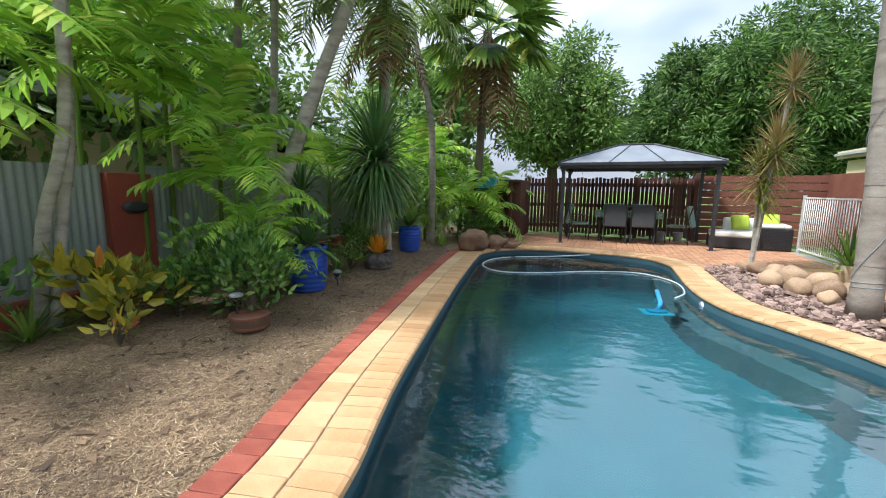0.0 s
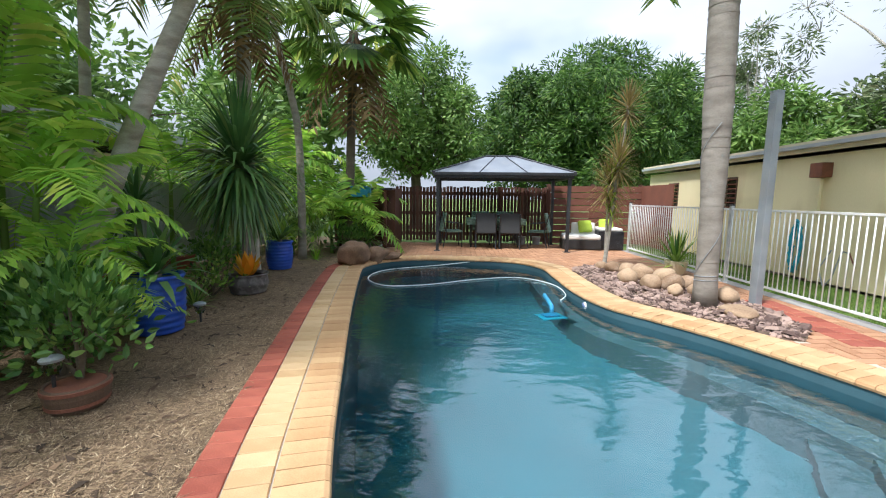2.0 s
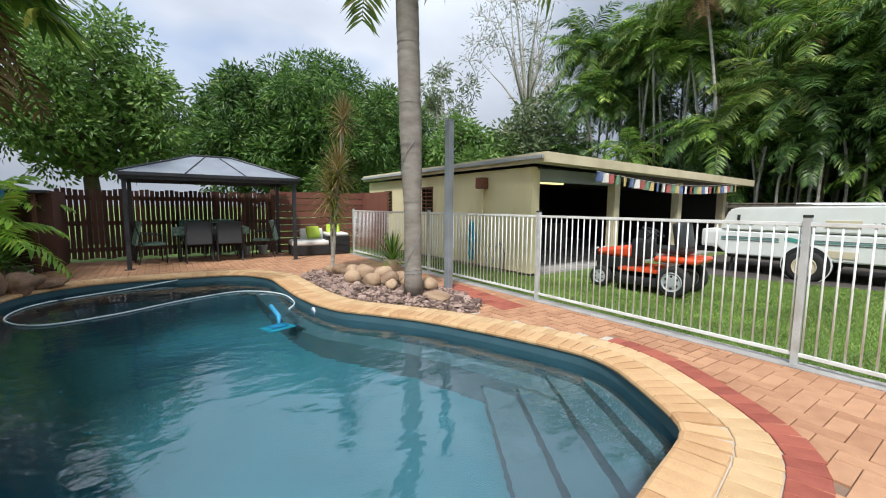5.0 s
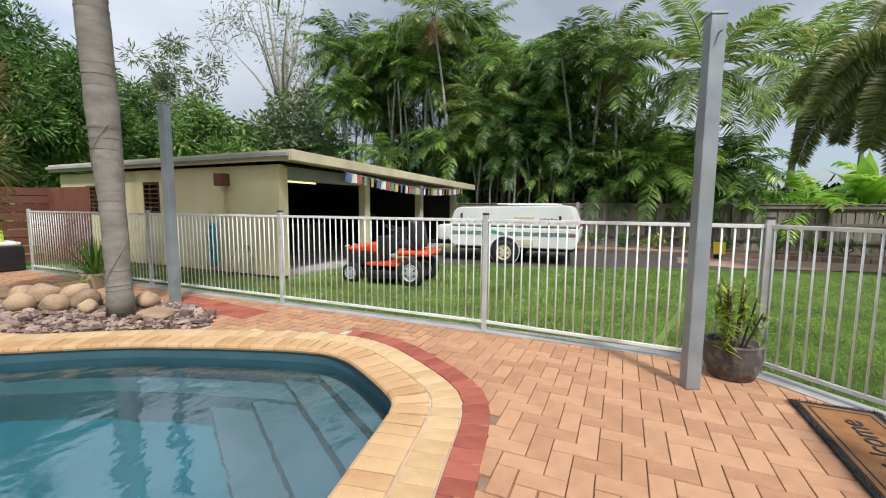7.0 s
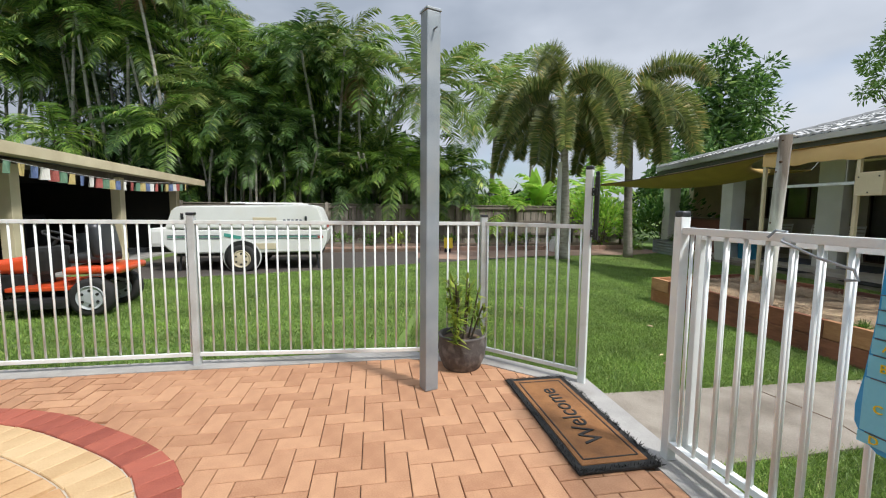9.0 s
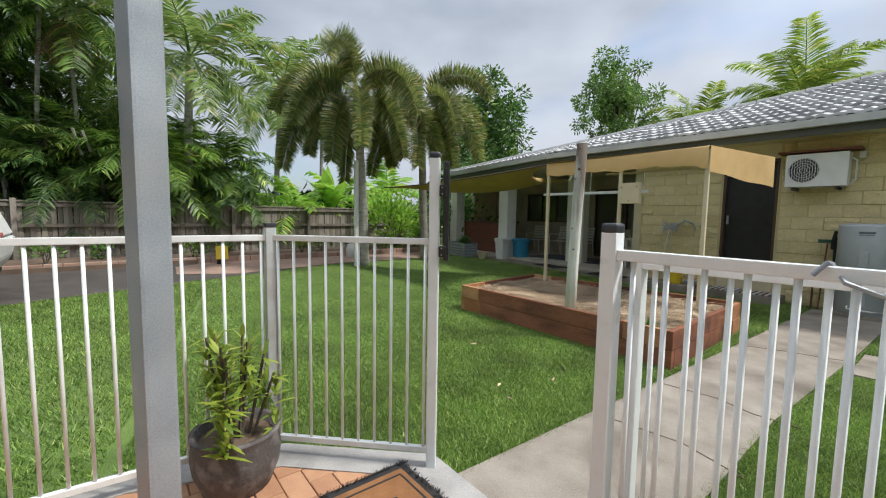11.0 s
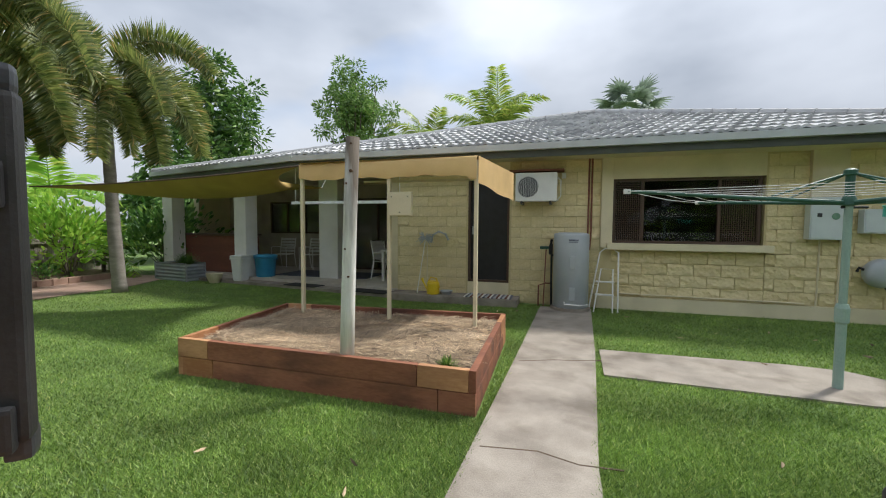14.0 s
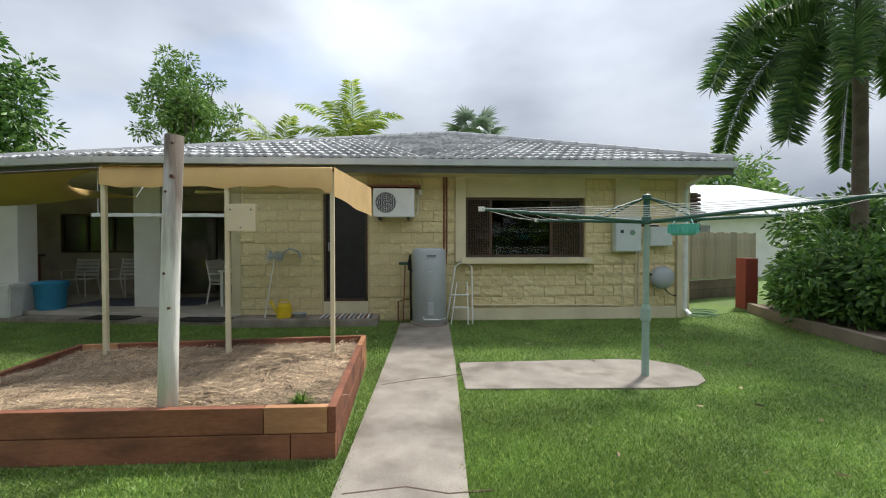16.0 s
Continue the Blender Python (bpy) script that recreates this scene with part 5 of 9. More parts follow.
for k in range(9):
    part("slat", box((-0.02, 0.39, -0.32 + k * 0.08), (0.2, 0.03, 0.05), 0, 0.003, 20), "frame_brown", side_hood)


def hoist():
    t = thing("rotary_clothesline", "green rotary clothesline on a pale green pole", "clothesline", (0.30, -5.93, LAWN_Z))
    part("pole", tube([(0, 0, 0), (0, 0, 0.62)], 0.038, 14), "hoist_pole", t)
    part("collar", lathe([(0.036, 0.60), (0.052, 0.62), (0.052, 0.74), (0.04, 0.78)], 16), "hoist_pole", t)
    part("pole", tube([(0, 0, 0.75), (0, 0, 1.70)], 0.030, 14), "hoist_pole", t)
    part("hub", lathe([(0.03, 1.64), (0.06, 1.65), (0.05, 1.70), (0.033, 1.74), (0.033, 1.90), (0.048, 1.91), (0.048, 1.95), (0.02, 1.965)], 16), "hoist_green", t)
    part("crank", tube([(0.05, 0, 1.63), (-0.16, -0.05, 1.63)], 0.012, 8), "black", t)
    tips = []
    for ang in (10, 112, 190, 292):
        a = radians(ang)
        tip = Vector((1.85 * math.cos(a), 1.85 * math.sin(a), 1.77))
        tips.append(tip)
        part("arm", tube([(0.05 * math.cos(a), 0.05 * math.sin(a), 1.67), tip], [0.020, 0.016], 8), "hoist_green", t)
        part("tip", box(tip, (0.06, 0.03, 0.045), ang, 0.006), "white_plastic", t)
        part("strut", tube([(0, 0, 1.93), (0.62 * math.cos(a), 0.62 * math.sin(a), 1.725)], 0.010, 6), "hoist_green", t)
    for k in range(6):
        f = 0.35 + 0.13 * k
        for i in range(4):
            p, q = tips[i].copy(), tips[(i + 1) % 4].copy()
            hub_z = 1.70
            p2 = Vector((p.x * f, p.y * f, hub_z + (p.z - hub_z) * f))
            q2 = Vector((q.x * f, q.y * f, hub_z + (q.z - hub_z) * f))
            mid = (p2 + q2) / 2 - Vector((0, 0, 0.02))
            part("line", tube([p2, mid, q2], 0.0022, 4), "white_plastic", t)
    return t


hoist()
basket = thing("peg_basket", "aqua plastic peg basket hanging from the clothesline", "basket", (-0.12, -5.95, 1.44))
bm = lathe([(0.10, 0.0), (0.125, 0.02), (0.15, 0.11), (0.158, 0.115), (0.155, 0.12), (0.14, 0.11), (0.11, 0.02)], 20)
part("bowl", bm, "aqua", basket)
bm = bmesh.new()
for k in range(20):
    a = k * math.tau / 20
    add_box(bm, (0.143 * math.cos(a), 0.143 * math.sin(a), 0.06), (0.012, 0.012, 0.07), math.degrees(a))
part("rib", bm, "aqua", basket)
part("hook", tube([(0.12, 0, 0.11), (0.05, 0, 0.26), (0, 0, 0.30), (-0.05, 0, 0.26), (-0.12, 0, 0.11)], 0.006, 6), "white_plastic", basket)

# back step, rug, watering can and mops
tagged(to_obj("door_step", box((4.70, -8.98, -0.03), (2.5, 0.50, 0.16), 0, 0.025), "concrete"), "worn concrete step below the screen door", "step", kind="structure")
rug = thing("striped_rug", "faded striped rag rug on the back step", "rug", (4.0, -8.98, 0.052))
for k in range(22):
    part("stripe", box((-0.42 + k * 0.04, 0, 0.007), (0.036, 0.40, 0.014), random.uniform(-2, 2)), ("stripe", "cushion_white", "red_fence", "heater")[k % 4], rug)
can = thing("watering_can", "bright yellow plastic watering can", "watering can", (5.08, -8.95, 0.05))
part("body", lathe([(0.12, 0), (0.125, 0.02), (0.12, 0.2), (0.10, 0.24), (0.06, 0.25)], 20), "yellow_plastic", can)
part("handle", tube([(0.10, 0, 0.22), (0.05, 0, 0.32), (-0.06, 0, 0.30), (-0.13, 0, 0.12)], 0.014, 8), "yellow_plastic", can)
part("spout", tube([(0.10, 0, 0.05), (0.19, 0, 0.2), (0.23, 0, 0.29)], [0.025, 0.016, 0.03], 8), "yellow_plastic", can)
bowl = thing("pet_bowl", "small grey bowl on the back step", "bowl", (4.82, -8.98, 0.05))
part("dish", lathe([(0.08, 0), (0.12, 0.06), (0.125, 0.07), (0.115, 0.07), (0.07, 0.012)], 20), "heater", bowl)
mop = thing("mop", "string mop leaning upside down on the block wall", "mop", (5.3, -9.08, 0.0))
part("handle", tube([(0.12, 0.15, -0.05), (0.0, -0.02, 1.05)], 0.011, 8), "post_timber", mop)
lv = Leaves(11)
for _ in range(80):
    a = lv.rng.uniform(0, math.tau)
    lv.blade((0, -0.02, 1.1), (math.cos(a) * 0.5, math.sin(a) * 0.3, lv.rng.uniform(-0.5, 0.9)), (0, 0, 1), lv.rng.uniform(0.12, 0.22), 0.016, 1.2)
lv.make("strings", "heater", mop)
broom = thing("green_broom", "broom with a green head propped by the heater", "broom", (2.98, -9.08, 0.0))
part("handle", tube([(0.03, 0.12, LAWN_Z), (0.0, 0.0, 0.95)], 0.011, 8), "rust", broom)
part("head", box((0, 0, 0.98), (0.22, 0.06, 0.05), 0, 0.01), "hoist_green", broom)
part("pipe_stub", tube([(0.12, 0.05, LAWN_Z), (0.12, 0.05, 0.3), (0.0, 0.03, 0.34), (-0.12, 0.03, 0.34)], 0.014, 8), "rust", broom)
hanger = thing("hose_hanger", "curled grey hose on a wall bracket", "hose", (5.0, FY + 0.06, 1.08))
part("hose", tube([(-0.16, 0.02, 0.0), (-0.10, 0.03, 0.12), (0.03, 0.04, 0.17), (0.16, 0.03, 0.10), (0.2, 0.02, -0.05)], 0.022, 8), "heater", hanger)
part("tap", tube([(0.26, 0, 0.05), (0.26, 0.06, 0.05), (0.26, 0.08, -0.9)], 0.010, 8), "shed_trim", hanger)


def bin_thing(name, label, at, w, d, h, mat, lid):
    t = thing(name, label, "bin", at)
    bm = bmesh.new()
    lo = [bm.verts.new((sx * w * 0.40, sy * d * 0.40, 0)) for sx, sy in ((-1, -1), (1, -1), (1, 1), (-1, 1))]
    hi = [bm.verts.new((sx * w * 0.5, sy * d * 0.5, h * 0.88)) for sx, sy in ((-1, -1), (1, -1), (1, 1), (-1, 1))]
    for i in range(4):
        bm.faces.new((lo[i], lo[(i + 1) % 4], hi[(i + 1) % 4], hi[i]))
    bm.faces.new(lo[::-1])
    bm.faces.new(hi)
    bmesh.ops.bevel(bm, geom=bm.edges[:], offset=0.02, segments=2, affect="EDGES")
    part("body", bm, mat, t)
    part("lid", box((0, 0, h * 0.94), (w * 1.06, d * 1.06, h * 0.12), 0, 0.03), lid, t)
    part("rim", box((0, 0, h * 0.86), (w * 1.08, d * 1.08, 0.025), 0, 0.008), lid, t)
    return t


bin_thing("pedal_bin", "white plastic pedal bin on the patio edge", (10.30, -9.66, -0.02), 0.33, 0.32, 0.63, "white_plastic", "white_plastic")
tub = thing("blue_tub", "round blue plastic tub with a loose lid on the patio", "tub", (9.95, -10.12, 0.05))
part("body", lathe([(0.21, 0.0), (0.225, 0.015), (0.255, 0.50), (0.262, 0.505)], 28), "sky_plastic", tub, "", True)
part("rim", lathe([(0.256, 0.47), (0.278, 0.475), (0.278, 0.505), (0.256, 0.51)], 28), "sky_plastic", tub, "", True)
part("lid", lathe([(0.29, 0.508), (0.292, 0.53), (0.25, 0.55), (0.10, 0.565), (0.0, 0.565)], 28), "sky_plastic", tub, "", True)
for sx in (-1, 1):
    part("handle", tube([(sx * 0.27, -0.08, 0.46), (sx * 0.31, -0.06, 0.45), (sx * 0.31, 0.06, 0.45), (sx * 0.27, 0.08, 0.46)], 0.010, 6), "sky_plastic", tub)
pot = thing("cream_pot", "small cream planter bowl by the patio column", "pot", (10.95, -9.50, LAWN_Z))
part("bowl", lathe([(0.11, 0), (0.12, 0.03), (0.17, 0.14), (0.19, 0.21), (0.20, 0.23), (0.17, 0.22), (0.10, 0.12)], 20), "rim_cream", pot)
box_bed = thing("metal_planter", "low corrugated grey metal planter with herbs", "planter", (12.3, -9.72, LAWN_Z), -8)
def corrugated(x0, y0, x1, y1):
    """One ribbed steel side, its waves running level."""
    v, f = [], []
    d = Vector((x1 - x0, y1 - y0, 0)).normalized()
    out = Vector((d.y, -d.x, 0))
    for i in range(49):
        z = 0.44 * i / 48
        o = out * 0.011 * math.sin(math.tau * i / 9.6)
        v += [Vector((x0, y0, z)) + o, Vector((x1, y1, z)) + o, Vector((x1, y1, z)) + o - out * 0.004, Vector((x0, y0, z)) + o - out * 0.004]
        if i < 48:
            a = 4 * i
            f += [(a, a + 1, a + 5, a + 4), (a + 2, a + 3, a + 7, a + 6)]
    return raw("side", v, f, "galv", box_bed, "corrugated zinc side", True)


for p, q in (((-0.62, -0.25), (0.62, -0.25)), ((0.62, -0.25), (0.62, 0.25)), ((0.62, 0.25), (-0.62, 0.25)), ((-0.62, 0.25), (-0.62, -0.25))):
    corrugated(*p, *q)
for x in (-0.62, 0.62):
    for y in (-0.25, 0.25):
        part("corner_post", box((x, y, 0.225), (0.035, 0.035, 0.45), 0, 0.006), "galv", box_bed)
for y in (-0.255, 0.255):
    part("rim", box((0, y, 0.45), (1.27, 0.03, 0.016), 0, 0.005), "galv", box_bed)
part("soil", box((0, 0, 0.39), (1.18, 0.44, 0.03)), "dirt", box_bed)
seedling((12.1, -9.72, 0.28), 420, 0.38, "leaf_shrub", 21, "leafy herbs growing in the metal planter", "herbs")


def patio_chair(name, label, frame_mat, at, rz, group):
    t = thing(name, label, "chair", at, rz, group)
    for sx in (-0.24, 0.24):
        part("leg", tube([(sx, 0.22, 0), (sx, 0.24, 0.64), (sx, 0.15, 0.66), (sx, -0.22, 0.64)], 0.014, 8), frame_mat, t)
        part("leg", tube([(sx, -0.30, 0), (sx, -0.20, 0.44), (sx, -0.30, 0.92)], 0.014, 8), frame_mat, t)
    for k in range(6):
        part("seat_slat", box((0, -0.19 + k * 0.075, 0.43), (0.47, 0.06, 0.016), 0, 0.003), frame_mat, t)
    for k in range(5):
        part("back_slat", box((0, -0.215 - k * 0.021, 0.52 + k * 0.088), (0.47, 0.014, 0.06), 0, 0.003, -13), frame_mat, t)
    return t


pc = patio_chair("patio_chair", "pale metal slatted outdoor chair under the patio roof", "white_paint", (6.85, -10.7, 0.05), 75, "patio chairs")
for x, y, r in ((7.2, -11.4, 80), (9.0, -11.9, 10), (9.9, -12.0, -5), (10.8, -11.9, 5)):
    copy_thing(pc, pose(x, y, 0.05, 0, 0, r))
ptab = thing("patio_table", "white patio table with straight legs", "table", (6.45, -10.9, 0.05))
part("top", box((0, 0, 0.72), (0.7, 1.4, 0.04), 0, 0.006), "white_paint", ptab)
for sx in (-0.3, 0.3):
    for sy in (-0.62, 0.62):
        part("leg", box((sx, sy, 0.35), (0.06, 0.06, 0.70), 0, 0.004), "white_paint", ptab)
ptrug = thing("patio_rug", "dark patterned mat on the patio floor", "rug", (8.6, -11.0, 0.052))
part("weave", box((0, 0, 0.006), (2.6, 1.2, 0.012), 0, 0.004), "stripe", ptrug)
for x, y in ((8.35, -9.48), (6.55, -9.19)):
    dm = thing("door_mat", "dark rubber door mat on the patio step", "mat", (x, y, -0.019), -9)
    part("mat", box((0, 0, 0.008), (0.9, 0.40, 0.016), 0, 0.005), "rubber", dm)
clothes_rail = thing("hanging_rail", "pale drying rail hung across the patio opening", "rail", (7.0, -9.0, 1.83))
part("rail", box((0, 0, 0), (2.6, 0.03, 0.06), 0, 0.006), "fence_metal", clothes_rail)
for x in (-1.2, 0, 1.2):
    part("hanger", bar((x, 0, 0), (x, 0, 0.75), 0.006), "fence_metal", clothes_rail)

# side fence and garden past the house corner
side_fence = thing("side_paling_fence", "pale timber paling fence on a low sleeper wall", "fence")
me = None
for k in range(27):
    p = (-3.2 - k * 0.132, -11.3 - k * 0.05)
    if me is None:
        me = part("paling", box((0, 0, 0.6), (0.088, 0.018, 1.2), 0, 0.004), "paling", side_fence).data
        side_fence.children[0].matrix_basis = pose(*p, 0.42)
    else:
        share("paling", me, side_fence, pose(*p, 0.42 + 0.02 * math.sin(k * 1.7)))
for z in (0.70, 1.35):
    part("rail", box((-4.95, -12.0, z), (3.7, 0.04, 0.07), 21, 0.004), "paling", side_fence)
for k in range(2):
    part("sleeper", box((-4.95, -11.93, LAWN_Z + 0.12 + k * 0.24), (3.8, 0.10, 0.23), 21, 0.01), "retaining", side_fence)
rp = thing("red_brick_pillar", "dark red painted pillar in the side garden", "pillar", (-4.45, -10.25, LAWN_Z))
part("shaft", box((0, 0, 0.55), (0.28, 0.28, 1.1), 0, 0.01), "red_paint", rp)
tagged(to_obj("garden_edging", prism([(-4.05, -9.75), (-3.55, -8.2), (-3.35, -7.1), (-3.2, -6.2), (-3.35, -6.15), (-3.5, -7.1), (-3.7, -8.2), (-4.2, -9.8)], LAWN_Z - 0.1, 0.10), "retaining"), "low stone edging round the side garden", "edging", kind="structure")
tagged(to_obj("side_bed", sheet([(-4.1, -9.75), (-3.6, -8.2), (-3.4, -7.1), (-3.25, -6.2), (-6.5, -5.8), (-8, -9.8)], [], 0.07, 0.15), "dirt"), "dark soil in the side garden", "soil", kind="structure")
neigh = thing("neighbour_house", "white house next door with a pale metal roof", "house", (-11.0, -22, 0))
part("wall", box((0, 0, 1.2), (10, 8, 2.6)), "white_paint", neigh)
bm = bmesh.new()
pts = [(-5.6, 4.6, 2.5), (5.6, 4.6, 2.5), (5.6, -4.6, 2.5), (-5.6, -4.6, 2.5), (-2.6, 0, 4.3), (2.6, 0, 4.3)]
vs = [bm.verts.new(p) for p in pts]
for q in ((0, 1, 5, 4), (1, 2, 5), (2, 3, 4, 5), (3, 0, 4), (3, 2, 1, 0)):
    bm.faces.new([vs[i] for i in q])
part("roof", bm, "roof_far", neigh)
part("window", box((2.6, 4.02, 1.6), (1.8, 0.06, 0.9)), "glass_dark", neigh)
green_hose = thing("green_garden_hose", "tangled green hose on the lawn by the house corner", "hose", (-2.7, -9.25, LAWN_Z))
rng_h = random.Random(3)
part("coil", tube([(0.30 * math.cos(k * 0.7) + rng_h.uniform(-0.08, 0.08), 0.14 * math.sin(k * 0.7), 0.02 + 0.02 * rng_h.random() + 0.004 * k) for k in range(26)], 0.010, 6), "flag_green", green_hose)

# ---- shed and back yard ----
SX0, SX1, SY0, SY1 = 5.85, 15.0, 5.70, 13.2
shed = thing("garage_shed", "cream rendered garage shed with open bays and a flat fascia roof", "shed")


def shed_roof_z(x):
    return 2.13 - (x - SX0) * 0.012


WZ = 2.06
for y0, y1, z0, z1 in ((SY0, 9.20, -0.2, WZ), (9.20, 9.74, -0.2, 1.11), (9.20, 9.74, 1.80, WZ), (9.74, 11.52, -0.2, WZ), (11.52, 12.02, -0.2, 1.09), (11.52, 12.02, 1.76, WZ), (12.02, SY1, -0.2, WZ)):
    part("wall", box((SX0 + 0.075, (y0 + y1) / 2, (z0 + z1) / 2), (0.15, y1 - y0, z1 - z0)), "shed_wall", shed)
# inner faces of the bays are painted near-black for the shade in there
part("wall", box(((SX0 + SX1) / 2, SY1 - 0.075, 0.95), (SX1 - SX0 - 0.3, 0.15, 2.2)), "inside_shade", shed)
part("wall", box((SX1 - 0.075, (SY0 + SY1) / 2 + 0.1, 0.95), (0.15, SY1 - SY0 - 0.2, 2.2)), "inside_shade", shed)
part("inner_lining", box((SX0 + 0.17, 9.5, 0.9), (0.02, 7.2, 2.2)), "inside_shade", shed)
part("floor", box(((SX0 + SX1) / 2, (SY0 + SY1) / 2, -0.09), (SX1 - SX0, SY1 - SY0, 0.10)), "kerb", shed)
part("roof", box(((SX0 + SX1) / 2 + 0.15, (SY0 + SY1) / 2 - 0.1, 2.19 - 0.04), (SX1 - SX0 + 0.7, SY1 - SY0 + 0.6, 0.06), 0, 0, 0, 0.7), "roof_far", shed)
part("ceiling", box(((SX0 + SX1) / 2, (SY0 + SY1) / 2, 2.03), (SX1 - SX0 - 0.3, SY1 - SY0 - 0.3, 0.03), 0, 0, 0, 0.7), "inside_shade", shed)
part("fascia", box((SX0 - 0.12, (SY0 + SY1) / 2 - 0.1, 2.20), (0.035, SY1 - SY0 + 0.62, 0.19), 0, 0.006, 0, 0), "shed_trim", shed)
part("fascia", box(((SX0 + SX1) / 2 + 0.18, SY0 - 0.42, 2.145), (SX1 - SX0 + 0.62, 0.035, 0.19), 0, 0.006, 0, 0.7), "shed_trim", shed)
part("soffit", box(((SX0 + SX1) / 2 + 0.18, SY0 - 0.2, 2.08), (SX1 - SX0 + 0.6, 0.44, 0.012), 0, 0, 0, 0.7), "shed_trim", shed)
for x in (8.72, 11.72, 14.55):
    part("pier", box((x, SY0 + 0.1, 0.93), (0.20, 0.20, 2.1), 0, 0.008), "shed_trim", shed, "cream timber bay post")
part("pier", box((SX0 + 0.12, SY0 + 0.08, 0.93), (0.22, 0.14, 2.15), 0, 0.008), "shed_wall", shed)
part("roller_door", box((7.3, SY0 + 0.2, 1.93), (2.7, 0.16, 0.26), 0, 0.03), "corrugated", shed, "rolled-up grey roller door")
part("beam", box((11.6, SY0 + 0.14, 2.0), (5.9, 0.06, 0.16), 0, 0.006), "grey_timber", shed)
for y0, y1, z0, z1 in ((9.20, 9.74, 1.11, 1.80), (11.52, 12.02, 1.09, 1.76)):
    w = part("louvre_window", box((SX0 + 0.03, (y0 + y1) / 2, z0 + 0.012), (0.10, y1 - y0, 0.03), 0, 0.004), "frame_brown", shed, "brown louvre window in the shed wall")
    for y in (y0 + 0.015, y1 - 0.015):
        part("frame", box((SX0 + 0.03, y, (z0 + z1) / 2), (0.09, 0.03, z1 - z0 - 0.06), 0, 0.003), "frame_brown", w)
    part("frame", box((SX0 + 0.03, (y0 + y1) / 2, z1 - 0.012), (0.10, y1 - y0, 0.03), 0, 0.004), "frame_brown", w)
    for k in range(6):
        part("louvre", box((SX0 + 0.03, (y0 + y1) / 2, z0 + 0.09 + k * 0.098), (0.10, y1 - y0 - 0.07, 0.008), 0, 0.002, 0, 55), "glass_dark", w)
    for k in range(7):
        part("bar", box((SX0 - 0.025, (y0 + y1) / 2, z0 + 0.04 + k * 0.10), (0.012, y1 - y0, 0.02), 0, 0.002), "rust", w)
part("vent_pipe", tube([(SX0 - 0.05, 7.12, -0.05), (SX0 - 0.05, 7.12, 1.72)], 0.028, 10), "shed_wall", shed)
part("vent_cowl", box((SX0 - 0.09, 7.10, 1.80), (0.18, 0.24, 0.24), 0, 0.02), "rust", shed, "rusty square vent cowl")
part("strip_light", box((7.3, 6.6, 1.84), (1.1, 0.07, 0.05), 0, 0.01), "lamp_on", shed, "lit fluorescent tube in the shed")

flags = thing("prayer_flags", "string of small coloured cloth flags along the shed roof", "flags")
part("string", tube([(7.2, SY0 - 0.46, 2.02)] + [(7.2 + 6.9 * u, SY0 - 0.47, 2.02 - 0.16 * math.sin(math.pi * u)) for u in [i / 14 for i in range(1, 14)]] + [(14.1, SY0 - 0.46, 1.98)], 0.004, 5), "cushion_white", flags)
cols = ("flag_blue", "cushion_white", "flag_red", "flag_green", "flag_yellow")
for k in range(30):
    u = (k + 0.5) / 30
    x, z = 7.2 + 6.9 * u, 2.02 - 0.04 * u - 0.16 * math.sin(math.pi * u)
    w, h = 0.17, 0.19
    vv, ff = [], []
    for i in range(5):
        a = i / 4
        dy = 0.025 * math.sin(a * 5 + k)
        vv += [(x - w / 2 + w * a, SY0 - 0.47 + dy, z), (x - w / 2 + w * a + 0.01 * math.sin(k * 2), SY0 - 0.47 + dy * 2 + 0.02, z - h)]
        if i < 4:
            ff.append((2 * i, 2 * i + 1, 2 * i + 3, 2 * i + 2))
    raw("flag", vv, ff, cols[k % 5], flags)

hose = thing("blue_hose", "coiled blue garden hose hung on the shed wall", "hose", (SX0 - 0.09, 7.42, 0.5))
rh = random.Random(9)
for k in range(9):
    w, h = rh.uniform(0.06, 0.13), rh.uniform(0.36, 0.46)
    pts = [(rh.uniform(-0.05, 0.03), w * math.cos(a * math.tau / 16), h * math.sin(a * math.tau / 16) + rh.uniform(-0.02, 0.02)) for a in range(17)]
    part("coil", tube(pts, 0.013, 6), "teal_hose", hose)
tap = thing("garden_tap", "garden tap with hose fittings by the shed wall", "tap", (SX0 - 0.12, 6.42, LAWN_Z))
part("riser", tube([(0, 0, 0), (0, 0, 0.62)], 0.012, 8), "galv", tap)
part("spout", tube([(0, 0, 0.6), (-0.06, 0.02, 0.62), (-0.1, 0.02, 0.56)], 0.012, 8), "galv", tap)
part("hose", tube([(-0.1, 0.02, 0.56), (-0.12, 0.1, 0.2), (-0.1, 0.24, 0.02), (-0.12, 0.34, 0.3), (-0.08, 0.2, 0.62)], 0.010, 6), "galv", tap)
part("hose", tube([(0.0, -0.1, 0.0), (0.0, -0.12, 0.4), (-0.04, -0.05, 0.62)], 0.010, 6), "rust", tap)


def clutter(name, label, at, size, mat, cat="box"):
    t = thing(name, label, cat, at)
    part("body", box((0, 0, size[2] / 2), size, random.uniform(-8, 8), 0.02), mat, t)
    part("rim", box((0, 0, size[2]), (size[0] * 0.96, size[1] * 0.96, 0.03), random.uniform(-8, 8), 0.01), "black", t)
    return t


